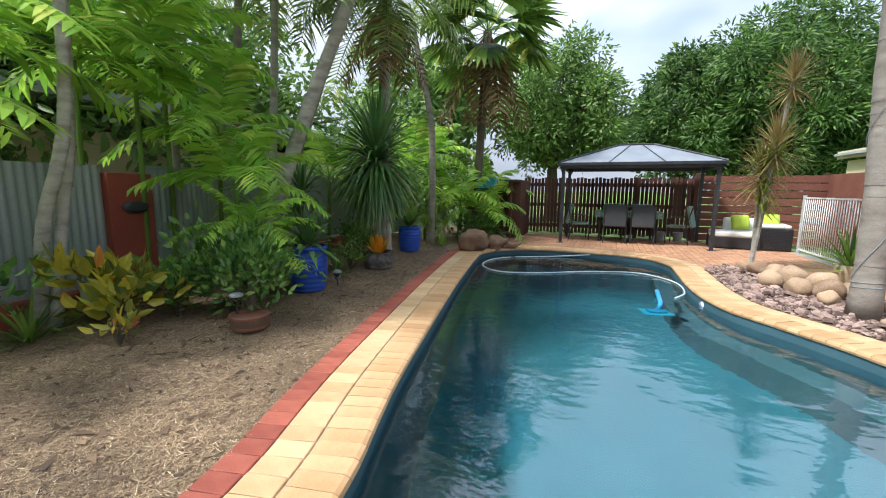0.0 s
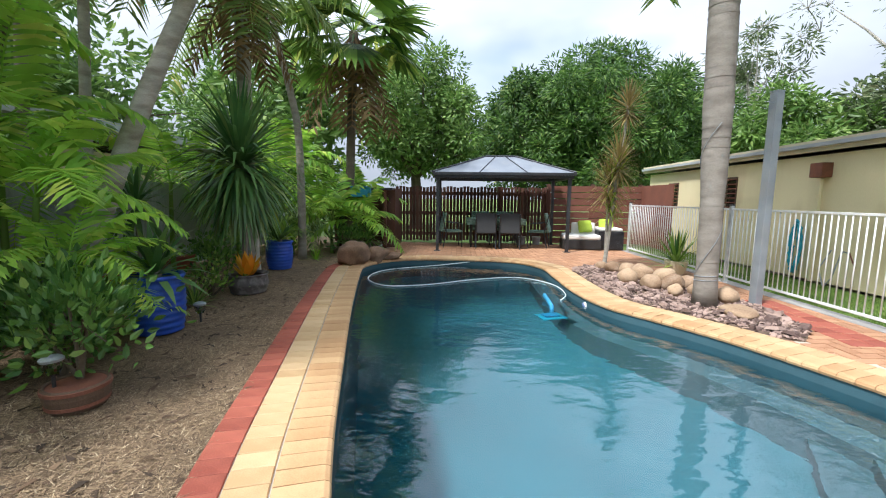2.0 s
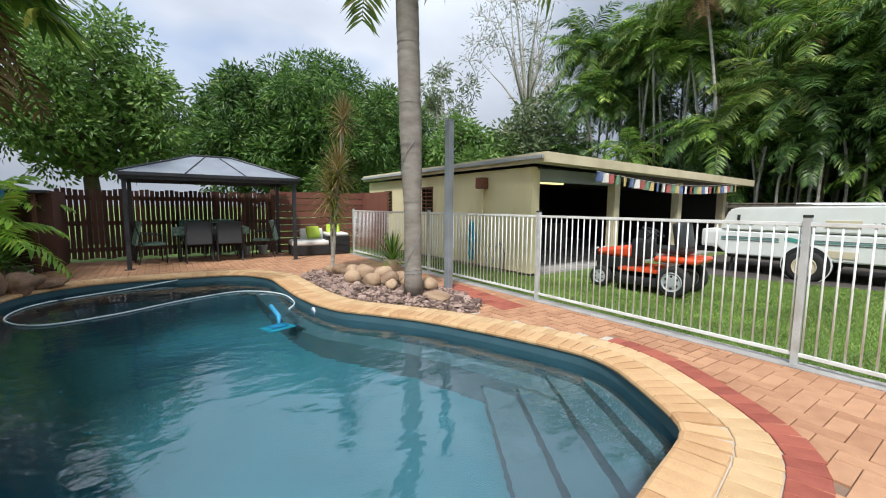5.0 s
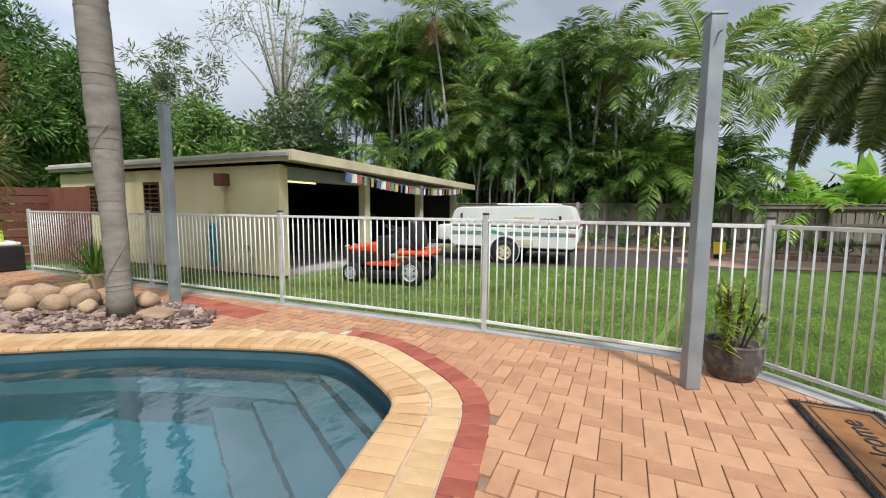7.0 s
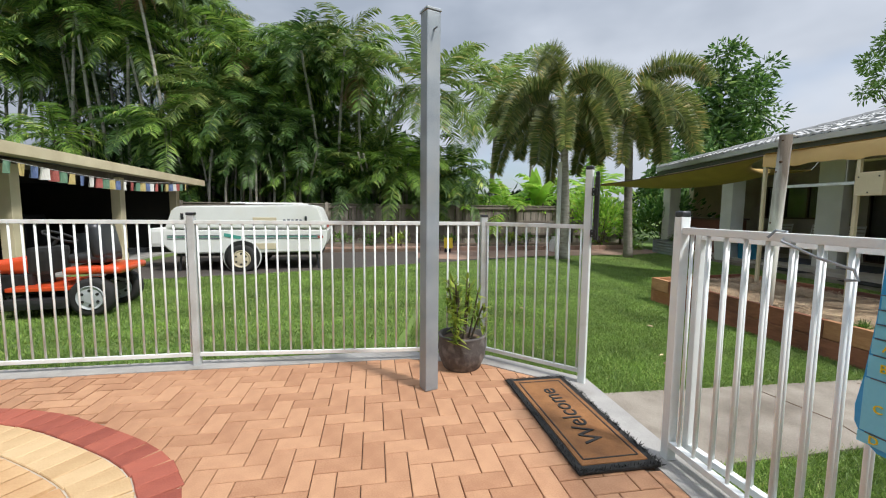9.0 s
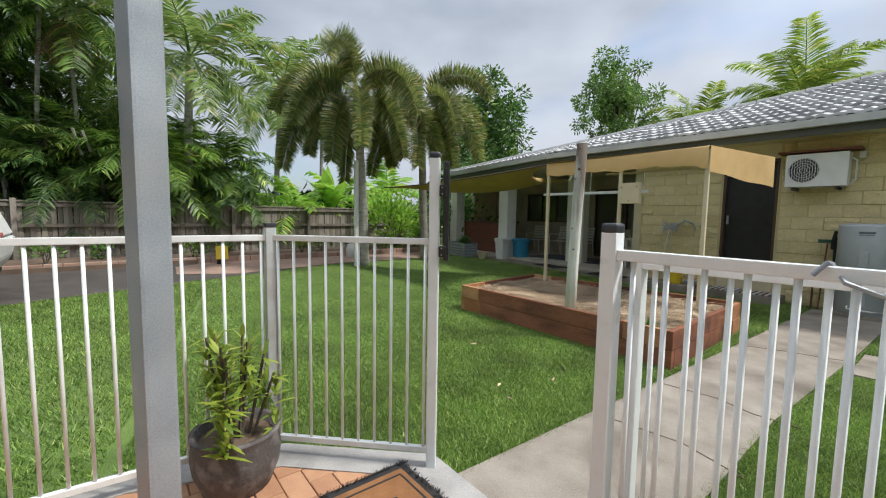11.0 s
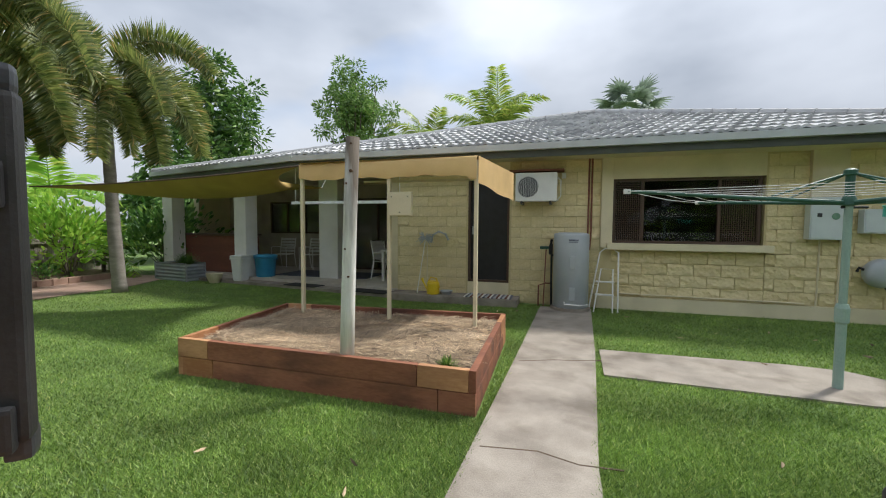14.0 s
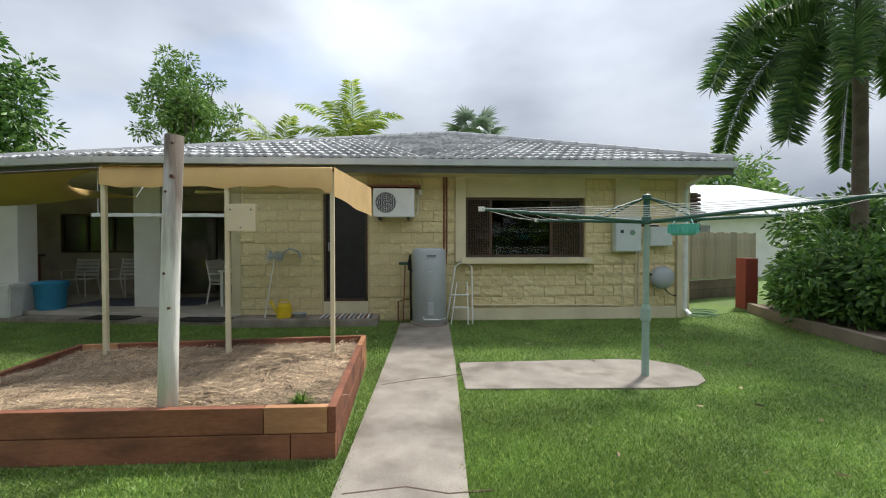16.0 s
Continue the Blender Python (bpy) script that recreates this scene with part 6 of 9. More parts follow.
for at, s, m_, nm in (((7.0, 9.0, -0.04), (0.6, 0.5, 0.7), "dark_metal", "tool_chest"), ((8.1, 9.6, -0.04), (0.5, 0.5, 0.9), "rust", "storage_drum"), ((10.2, 9.0, -0.04), (0.9, 0.6, 0.8), "grey_timber", "work_bench"), ((12.8, 8.6, -0.04), (0.8, 0.5, 1.1), "dark_metal", "storage_cabinet"), ((13.6, 7.6, -0.04), (0.5, 0.4, 0.6), "heater", "storage_box")):
    clutter(nm, "dim stored " + nm.replace("_", " ") + " inside the dark shed", at, s, m_)


def wheel(parent, c, r, w, rim_mat, axis="x", name="wheel"):
    rot = pose(*c, 0, 90, 0)
    tyre = part(name, lathe([(r * 0.58, -w * 0.42), (r * 0.8, -w * 0.5), (r * 0.96, -w * 0.42), (r, -w * 0.25), (r, w * 0.25), (r * 0.96, w * 0.42), (r * 0.8, w * 0.5), (r * 0.58, w * 0.42)], 28), "rubber", parent, "black rubber tyre", True)
    tyre.matrix_basis = rot
    rim = part("rim", lathe([(0.02, -w * 0.50), (r * 0.25, -w * 0.50), (r * 0.5, -w * 0.44), (r * 0.6, -w * 0.52), (r * 0.63, -w * 0.44), (r * 0.63, w * 0.44), (r * 0.6, w * 0.52), (r * 0.5, w * 0.44), (r * 0.25, w * 0.50), (0.02, w * 0.50)], 24), rim_mat, tyre)
    bm = bmesh.new()
    for k in range(6):
        a = k * math.tau / 6
        for s in (-1, 1):
            add_bar(bm, (r * 0.38 * math.cos(a), r * 0.38 * math.sin(a), s * w * 0.40), (r * 0.38 * math.cos(a), r * 0.38 * math.sin(a), s * w * 0.505), r * 0.075, seg=8)
    part("rim_hole", bm, "black", tyre)["kind"] = "stuff"
    return tyre


def mower():
    """Nose towards +y."""
    t = thing("ride_on_mower", "orange ride-on lawn mower with black tyres, parked on the lawn", "mower", (6.62, 3.72, LAWN_Z), 6)
    for sx in (-1, 1):
        wheel(t, (sx * 0.36, -0.52, 0.24), 0.24, 0.22, "heater")
        wheel(t, (sx * 0.36, 0.66, 0.18), 0.18, 0.15, "heater")
    bm = box((0, 0.52, 0.63), (0.42, 0.62, 0.22), 0, 0.07)
    for v in bm.verts:
        if v.co.z > 0.62:
            v.co.z -= max(0, v.co.y - 0.3) * 0.18
    part("bonnet", bm, "orange_paint", t, "orange bonnet", True)
    part("grille", box((0, 0.89, 0.52), (0.42, 0.06, 0.22), 0, 0.02), "black", t)
    part("engine_side", box((0, 0.50, 0.42), (0.44, 0.66, 0.2), 0, 0.02), "black", t)
    part("dash", box((0, 0.10, 0.68), (0.44, 0.24, 0.34), 0, 0.05), "black", t)
    bm = box((0, -0.52, 0.55), (0.80, 0.60, 0.09), 0, 0.04)
    for v in bm.verts:
        v.co.z += 0.06 * (1 - abs((v.co.y + 0.52) / 0.36))
    part("rear_fender", bm, "orange_paint", t, "orange rear mudguards", True)
    part("foot_board", box((0, 0.02, 0.36), (0.86, 0.62, 0.05), 0, 0.015), "orange_paint", t)
    part("seat", box((0, -0.40, 0.70), (0.46, 0.42, 0.12), 0, 0.05), "black", t, "", True)
    part("seat_back", box((0, -0.50, 0.92), (0.48, 0.16, 0.46), 0, 0.07, -10), "dark_metal", t, "", True)
    part("steering_column", tube([(0, 0.10, 0.80), (0, -0.02, 0.96)], 0.022, 8), "black", t)
    part("steering_wheel", tube([(0.17 * math.cos(k * math.tau / 20), -0.03 + 0.16 * math.sin(k * math.tau / 20), 0.97 + 0.07 * math.sin(k * math.tau / 20)) for k in range(21)], 0.016, 8), "black", t)
    bm = box((0, 0.02, 0.19), (1.0, 0.66, 0.13), 0, 0.05)
    part("cutting_deck", bm, "black", t)
    part("frame", box((0, 0.0, 0.30), (0.3, 1.3, 0.10), 0, 0.01), "black", t)
    for sx in (-0.13, 0.13):
        part("headlight", box((sx, 0.885, 0.62), (0.12, 0.03, 0.07), 0, 0.012), "white_plastic", t)
    return t


mower()


def trailer():
    """Long axis along y; near side faces -x."""
    t = thing("camper_trailer", "white folded camper trailer with faded stripes and a cream wheel", "trailer", (10.95, 2.45, -0.11), 3)
    prof = [(-1.62, 0.62), (-1.52, 0.42), (1.45, 0.42), (1.70, 0.66), (1.62, 0.92), (-1.66, 0.92)]
    bm = bmesh.new()
    a = [bm.verts.new((-0.95, y, z)) for y, z in prof]
    b = [bm.verts.new((0.95, y, z)) for y, z in prof]
    n = len(prof)
    for i in range(n):
        bm.faces.new((a[i], a[(i + 1) % n], b[(i + 1) % n], b[i]))
    bm.faces.new(a[::-1])
    bm.faces.new(b)
    bmesh.ops.recalc_face_normals(bm, faces=bm.faces)
    bmesh.ops.bevel(bm, geom=bm.edges[:], offset=0.025, segments=2, affect="EDGES")
    part("body", bm, "trailer", t)
    prof = [(-1.64, 0.94), (1.60, 0.94), (1.44, 1.36), (1.30, 1.42), (-1.30, 1.47), (-1.46, 1.42)]
    bm = bmesh.new()
    a = [bm.verts.new((-0.95, y, z)) for y, z in prof]
    b = [bm.verts.new((0.95, y, z)) for y, z in prof]
    for i in range(n):
        bm.faces.new((a[i], a[(i + 1) % n], b[(i + 1) % n], b[i]))
    bm.faces.new(a[::-1])
    bm.faces.new(b)
    bmesh.ops.recalc_face_normals(bm, faces=bm.faces)
    bmesh.ops.bevel(bm, geom=bm.edges[:], offset=0.03, segments=2, affect="EDGES")
    part("lid", bm, "trailer", t, "white pop-up lid")
    for z, m_ in ((0.80, "stripe"), (0.77, "stripe_green"), (0.735, "stripe")):
        for y0, y1 in ((-1.55, 0.05), (0.55, 1.55)):
            part("stripe", box((-0.957, (y0 + y1) / 2, z), (0.006, y1 - y0, 0.012)), m_, t)
    part("logo", box((-0.957, 0.30, 0.78), (0.006, 0.34, 0.07), 0, 0, 12), "stripe_green", t)
    bm = bmesh.new()
    for k in range(5):
        add_box(bm, (-0.957, -0.95 + k * 0.085 * -1 + 0.2, 1.12), (0.006, 0.05, 0.05 + 0.02 * (k % 2)), 0, 0, 15)
    part("lettering", bm, "stripe", t)
    bm = bmesh.new()
    for k in range(6):
        add_box(bm, (-0.957, 1.35 - k * 0.07, 1.10), (0.006, 0.045, 0.04 + 0.02 * (k % 2)), 0, 0, 15)
    part("lettering", bm, "stripe", t)
    for y, z in ((-0.35, 1.12), (-0.35, 0.56)):
        part("vent", box((-0.958, y, z), (0.012, 0.48, 0.13), 0, 0.004), "rim_cream", t)
    for y in (-1.2, 1.25):
        part("latch", box((-0.962, y, 1.18 + 0.02 * y), (0.02, 0.05, 0.12), 0, 0.004), "dark_metal", t)
    part("tail_light", box((-0.80, -1.66, 1.0), (0.16, 0.05, 0.07), 0, 0.02), "flag_red", t)
    part("tail_light", box((-0.955, -1.5, 0.76), (0.02, 0.12, 0.05), 0, 0.01), "flag_red", t)
    bm = bmesh.new()
    add_bar(bm, (-0.965, 0.12, 0.34), (-0.90, 0.12, 0.34), 0.38, seg=28)
    part("wheel_arch", bm, "trailer", t)
    bm = bmesh.new()
    add_bar(bm, (-0.972, 0.12, 0.33), (-0.60, 0.12, 0.33), 0.36, seg=28)
    part("wheel_well", bm, "black", t)
    for sx in (-1, 1):
        wheel(t, (sx * 0.98, 0.12, 0.30), 0.30, 0.2, "rim_cream")
    part("chassis", box((0, 0.0, 0.38), (1.3, 3.0, 0.10), 0, 0.01), "black", t)
    part("axle", tube([(-0.9, 0.12, 0.34), (0.9, 0.12, 0.34)], 0.04, 8), "black", t)
    part("draw_bar", box((0, 2.1, 0.42), (0.12, 1.2, 0.10), 0, 0.01), "dark_metal", t)
    part("gas_bottle_box", box((0, 1.95, 0.72), (0.7, 0.42, 0.42), 0, 0.08), "trailer", t)
    for sx in (-0.7, 0.7):
        part("roof_bar", box((sx * 0.9, -0.35, 1.50), (0.04, 1.5, 0.03), 0, 0.006), "trailer", t)
    part("support_leg", tube([(-0.8, -1.4, 0.44), (-0.8, -1.45, 0.0)], 0.025, 8), "dark_metal", t)
    part("support_leg", tube([(-0.8, 1.35, 0.44), (-0.8, 1.4, 0.0)], 0.025, 8), "dark_metal", t)
    return t


trailer()

# driveway, beds and the back fence
tagged(to_obj("driveway", sheet([(9.6, 5.3), (8.9, 4.6), (9.5, 2.0), (10.3, -0.3), (11.4, -3.0), (12.1, -5.0), (12.2, -8.4), (12.9, -10.0), (14.0, -10.0), (14.0, 5.3)], [], LAWN_Z + 0.008), "tarmac"), "dark damp driveway behind the lawn", "driveway", kind="structure")
tagged(to_obj("side_path", sheet([(11.45, -2.6), (12.1, -5.0), (12.2, -8.4), (12.9, -10.0), (14.4, -10.0), (13.9, -2.4), (13.3, -1.6), (12.0, -1.5)], [], LAWN_Z + 0.016), "brick_path"), "pinkish paved path along the back garden", "path", kind="structure")
tagged(to_obj("back_bed", sheet([(13.9, 5.3), (13.7, 1.0), (13.9, -2.4), (14.3, -10.0), (15.9, -10.0), (15.9, 5.3)], [], 0.02, 0.12), "dirt"), "dark garden bed along the back fence", "garden bed", kind="structure")
be = thing("bed_edging", "row of pink-brown edging blocks along the back bed", "edging")
em = None
for k in range(44):
    u = k / 44
    y = 4.4 - 14.0 * u
    x = 13.72 + 0.12 * math.sin(u * 6) + (0.4 * u)
    if em is None:
        o = part("block", box((0, 0, 0.07), (0.13, 0.30, 0.18), 0, 0.015), "brick_path", be)
        em = o.data
        o.matrix_basis = pose(x, y, LAWN_Z)
    else:
        share("block", em, be, pose(x, y, LAWN_Z, 0, 0, 3 * math.sin(k)))
back_fence = thing("back_paling_fence", "tall weathered grey timber paling fence", "fence")
pm = None
for k in range(170):
    y = 6.4 - k * 0.102
    zj = 0.03 * noise.noise((k * 0.7, 0, 0))
    if pm is None:
        o = part("paling", box((0, 0, 0.76), (0.016, 0.094, 1.52), 0, 0.003), "grey_timber", back_fence)
        pm = o.data
        o.matrix_basis = pose(16.0, y, LAWN_Z)
    else:
        share("paling", pm, back_fence, pose(16.0 + 0.01 * (k % 2), y, LAWN_Z + zj, 0.6 * math.sin(k * 2.1), 0, 0))
for z in (0.35, 0.85, 1.36):
    part("rail", box((15.96, -2.2, z), (0.045, 17.4, 0.085), 0, 0.006), "grey_timber", back_fence)
for k in range(8):
    part("post", box((15.93, 6.2 - k * 2.4, 0.72), (0.10, 0.10, 1.6), 0, 0.008), "grey_timber", back_fence)
part("cap_rail", box((15.98, -2.2, 1.455), (0.12, 17.4, 0.04), 0, 0.006), "grey_timber", back_fence)
gas = thing("gas_bottle", "white gas bottle standing in the back bed", "gas bottle", (13.4, -6.2, LAWN_Z))
part("tank", lathe([(0.13, 0), (0.15, 0.04), (0.155, 0.3), (0.12, 0.4), (0.05, 0.44)], 20), "white_plastic", gas, "", True)
part("collar", lathe([(0.08, 0.42), (0.085, 0.52), (0.07, 0.52)], 16), "white_plastic", gas)
yp = thing("yellow_sign_stand", "small yellow stand in the back garden", "stand", (13.3, -2.6, LAWN_Z))
part("board", box((0, 0, 0.32), (0.03, 0.28, 0.34), 0, 0.01, 0, 12), "yellow_plastic", yp)
part("leg", box((0.08, 0, 0.2), (0.03, 0.2, 0.42), 0, 0.005, 0, -18), "dark_metal", yp)

# ---- pool surrounds ----
# steps and bench under water
bench_steps = thing("pool_steps", "four concrete steps across the shallow corner under the water", "steps")


def cut(poly, a, b):
    """Keeps the part of a polygon that lies to the right of the line from a to b."""
    side = lambda p: (b[0] - a[0]) * (p[1] - a[1]) - (b[1] - a[1]) * (p[0] - a[0])
    out = []
    for p, q in zip(poly, poly[1:] + poly[:1]):
        sp_, sq = side(p), side(q)
        if sp_ <= 0:
            out.append(p)
        if (sp_ < 0) != (sq < 0):
            u = sp_ / (sp_ - sq)
            out.append((p[0] + (q[0] - p[0]) * u, p[1] + (q[1] - p[1]) * u))
    return out


for a, b, z in (((2.31, 1.29), (2.95, 2.38), -0.36), ((2.03, 1.30), (2.70, 2.42), -0.54), ((1.76, 1.42), (2.50, 2.66), -0.72), ((1.50, 1.56), (2.38, 3.02), -0.90)):
    part("step", prism(cut(plan(offset(pool_loop, -0.004)), a, b), z - 0.18, z), "pool_step", bench_steps)
# ledge along the right-hand wall
ledge_pts = [i for i, p in enumerate(pool_loop) if p.x > 1.35 and 2.3 < p.y < 7.6]
lo = offset(pool_loop, -0.30)
bm = bmesh.new()
hi_o = [bm.verts.new((pool_loop[i].x, pool_loop[i].y, -0.62)) for i in ledge_pts]
hi_i = [bm.verts.new((lo[i].x, lo[i].y, -0.66)) for i in ledge_pts]
dn = [bm.verts.new((lo[i].x, lo[i].y, -1.42)) for i in ledge_pts]
for i in range(len(ledge_pts) - 1):
    bm.faces.new((hi_o[i], hi_o[i + 1], hi_i[i + 1], hi_i[i]))
    bm.faces.new((hi_i[i], hi_i[i + 1], dn[i + 1], dn[i]))
tagged(to_obj("pool_ledge", bm, "pool_step"), "pale underwater ledge along the pool wall", "ledge", kind="structure")

cleaner = thing("pool_cleaner", "turquoise robotic pool cleaner head under the water", "pool cleaner", (0.98, 5.15, -0.30), 20)
part("skirt", box((0, 0, 0), (0.34, 0.26, 0.03), 0, 0.012), "teal_hose", cleaner)
part("head", box((0, 0, 0.05), (0.20, 0.14, 0.08), 0, 0.03), "sky_plastic", cleaner)
part("neck", tube([(0.05, 0.05, 0.08), (0.16, 0.22, 0.18), (0.3, 0.62, 0.23)], 0.028, 10), "sky_plastic", cleaner)
hose_f = thing("pool_hose", "thin pale floating pool cleaner hose", "hose")
pts = smooth_loop([(1.26, 5.75, -0.12), (1.42, 6.1, -0.115), (1.38, 6.8, -0.115), (0.9, 7.32, -0.115), (0.1, 7.08, -0.115), (-0.7, 6.6, -0.115), (-1.35, 6.5, -0.115), (-1.74, 7.1, -0.115), (-1.55, 7.9, -0.115), (-0.6, 8.5, -0.11), (0.1, 8.72, -0.06)], 70, False)
part("tube", tube(pts, 0.010, 8), "pale_hose", hose_f, "", True)
flo = thing("chlorine_floater", "small white and purple floating dispenser", "floater", (1.55, 5.5, -0.13))
part("cap", lathe([(0.03, -0.05), (0.055, -0.03), (0.06, 0.02), (0.04, 0.05), (0.01, 0.055)], 16), "white_plastic", flo)
part("ring", lathe([(0.058, -0.012), (0.072, -0.005), (0.072, 0.012), (0.058, 0.018)], 16), "flag_blue", flo)
flo.rotation_euler = (0.5, 0.3, 0)


def lump(name, label, cat, at, size, seed, mat, rz=0.0, rough=0.25, group=""):
    t = thing(name, label, cat, at, rz, group)
    bm = bmesh.new()
    bmesh.ops.create_icosphere(bm, subdivisions=3, radius=1.0)
    for v in bm.verts:
        n = noise.noise(v.co * 1.3 + Vector((seed, 0, 0))) * rough + noise.noise(v.co * 3.5 + Vector((0, seed, 0))) * rough * 0.25
        v.co *= 1 + n
        v.co.x *= size[0] / 2
        v.co.y *= size[1] / 2
        v.co.z *= size[2] / 2
        v.co.z += size[2] * 0.42
    part("stone", bm, mat, t, "", True)
    return t


for i, (x, y, sx, sy, sz) in enumerate(((2.58, 7.35, 0.30, 0.26, 0.22), (2.72, 7.05, 0.34, 0.30, 0.24), (2.46, 6.45, 0.30, 0.30, 0.24), (2.78, 6.70, 0.38, 0.32, 0.28), (2.62, 6.02, 0.28, 0.26, 0.24), (2.98, 6.35, 0.40, 0.34, 0.28), (2.88, 5.92, 0.34, 0.30, 0.26),
                                        (3.15, 6.05, 0.26, 0.26, 0.22), (3.02, 5.62, 0.20, 0.18, 0.18), (2.75, 5.62, 0.20, 0.20, 0.18), (3.20, 5.25, 0.34, 0.28, 0.22), (2.98, 4.72, 0.50, 0.34, 0.12), (2.50, 7.7, 0.24, 0.2, 0.16))):
    lump("boulder", "rounded sandy brown boulder in the pebble bed", "boulder", (x, y, 0.0), (sx, sy, sz), i * 3.7, "stone", i * 40, 0.22, "boulders in the pebble bed")
lump("waterfall_rock", "large rugged brown rock at the pool's corner", "rock", (-2.18, 7.85, -0.02), (0.60, 0.5, 0.52), 51, "rock", 20, 0.5)
lump("waterfall_rock", "flat broken brown rock at the pool's edge", "rock", (-1.82, 8.35, -0.02), (0.55, 0.42, 0.30), 63, "rock", 60, 0.6)
lump("waterfall_rock", "low ledge rock over the water", "rock", (-1.55, 8.55, 0.0), (0.40, 0.30, 0.16), 71, "rock", 10, 0.6)

BED = [(1.98, 7.6), (2.30, 8.05), (2.75, 8.0), (3.30, 6.9), (3.48, 5.9), (3.48, 4.8), (3.36, 4.2), (3.02, 3.86)] + [(p.x, p.y) for p in cope_out_loop if p.x > 1.7 and 3.9 < p.y < 7.5][::1]
bed_in = sorted([(p.x, p.y) for p in cope_out_loop if p.x > 1.7 and 3.86 < p.y < 7.6], key=lambda q: q[1])
BED = [(3.02, 3.86)] + bed_in + [(1.98, 7.6), (2.30, 8.05), (2.75, 8.0), (3.30, 6.9), (3.48, 5.9), (3.48, 4.8), (3.36, 4.2)]
tagged(to_obj("pebble_bed", prism(BED, -0.06, 0.004), "dirt"), "dark soil under the pebbles", "soil", kind="structure")


def chip_field(name, poly, n, size, z, mat, parent, seed):
    """Many flat broken stones lying on a bed."""
    rng = random.Random(seed)
    xs, ys = [p[0] for p in poly], [p[1] for p in poly]
    v, f, done = [], [], 0
    while done < n:
        x, y = rng.uniform(min(xs), max(xs)), rng.uniform(min(ys), max(ys))
        if not inside(x, y, poly):
            continue
        done += 1
        r, h, a0 = size * rng.uniform(0.5, 1.3), size * rng.uniform(0.25, 0.6), rng.uniform(0, math.tau)
        tx, ty = rng.uniform(-0.35, 0.35), rng.uniform(-0.35, 0.35)
        k, m = len(v), rng.choice((4, 5, 6))
        zz = z + rng.uniform(0, size * 0.5)
        ring = []
        for i in range(m):
            a = a0 + i * math.tau / m
            q = r * rng.uniform(0.7, 1.15)
            ring.append((x + q * math.cos(a), y + q * 0.7 * math.sin(a)))
        for (px, py) in ring:
            v.append((px, py, zz + (px - x) * tx + (py - y) * ty - h * 0.5))
        for (px, py) in ring:
            v.append((x + (px - x) * 0.75, y + (py - y) * 0.75, zz + (px - x) * tx + (py - y) * ty + h * 0.5))
        f.append(tuple(range(k + m, k + 2 * m)))
        for i in range(m):
            f.append((k + i, k + (i + 1) % m, k + m + (i + 1) % m, k + m + i))
    o = raw(name, v, f, mat, parent)
    return o


tagged(chip_field("river_pebbles", BED, 2600, 0.035, 0.012, "pebble", None, 4), "mixed brown and grey river pebbles round the palm", "pebbles", kind="stuff")
tagged(chip_field("leaf_litter_stones", BED, 160, 0.075, 0.02, "pebble", None, 8), "larger flat slate pieces in the pebble bed", "pebbles", kind="stuff")


# gazebo
def gazebo():
    t = thing("gazebo", "dark grey metal gazebo with a hipped panel roof", "gazebo")
    x0, x1, y0, y1 = -0.66, 2.50, 10.08, 12.0 - 0.25
    for x in (x0, x1):
        for y in (y0, y1):
            part("post", box((x, y, 0.9), (0.075, 0.075, 1.8), 0, 0.006), "dark_metal", t)
            part("foot", box((x, y, 0.006), (0.16, 0.16, 0.012), 0, 0.003), "dark_metal", t)
    e = 0.06
    zc = 1.83
    for a, b in (((x0 - e, y0 - e), (x1 + e, y0 - e)), ((x1 + e, y0 - e), (x1 + e, y1 + e)), ((x1 + e, y1 + e), (x0 - e, y1 + e)), ((x0 - e, y1 + e), (x0 - e, y0 - e))):
        a, b = Vector((*a, 0)), Vector((*b, 0))
        d = b - a
        part("beam", box(((a.x + b.x) / 2, (a.y + b.y) / 2, zc), (d.length, 0.05, 0.12), math.degrees(math.atan2(d.y, d.x)), 0.006), "dark_metal", t)
    ex0, ex1, ey0, ey1, ze, zr = x0 - 0.12, x1 + 0.12, y0 - 0.12, y1 + 0.12, 1.90, 2.36
    ym = (ey0 + ey1) / 2
    r0, r1 = Vector((0.55, ym, zr)), Vector((1.30, ym, zr))
    A, Bc, C, Dd = Vector((ex0, ey0, ze)), Vector((ex1, ey0, ze)), Vector((ex1, ey1, ze)), Vector((ex0, ey1, ze))
    for quad in ((A, Bc, r1, r0), (Bc, C, r1), (C, Dd, r0, r1), (Dd, A, r0)):
        part("roof_panel", plane_mesh(quad, 0.012), "gazebo_roof", t)
    for a, b in ((A, r0), (Bc, r1), (C, r1), (Dd, r0), (r0, r1)):
        part("rib", tube([a + Vector((0, 0, 0.012)), b + Vector((0, 0, 0.012))], 0.022, 6), "dark_metal", t)
    for u in (0.33, 0.66):
        part("rib", tube([A.lerp(Bc, u) + Vector((0, 0, 0.01)), r0.lerp(r1, u) + Vector((0, 0, 0.012))], 0.012, 6), "dark_metal", t)
    part("gutter", box(((ex0 + ex1) / 2, ey0, ze - 0.03), (ex1 - ex0, 0.05, 0.07), 0, 0.008), "dark_metal", t)
    return t


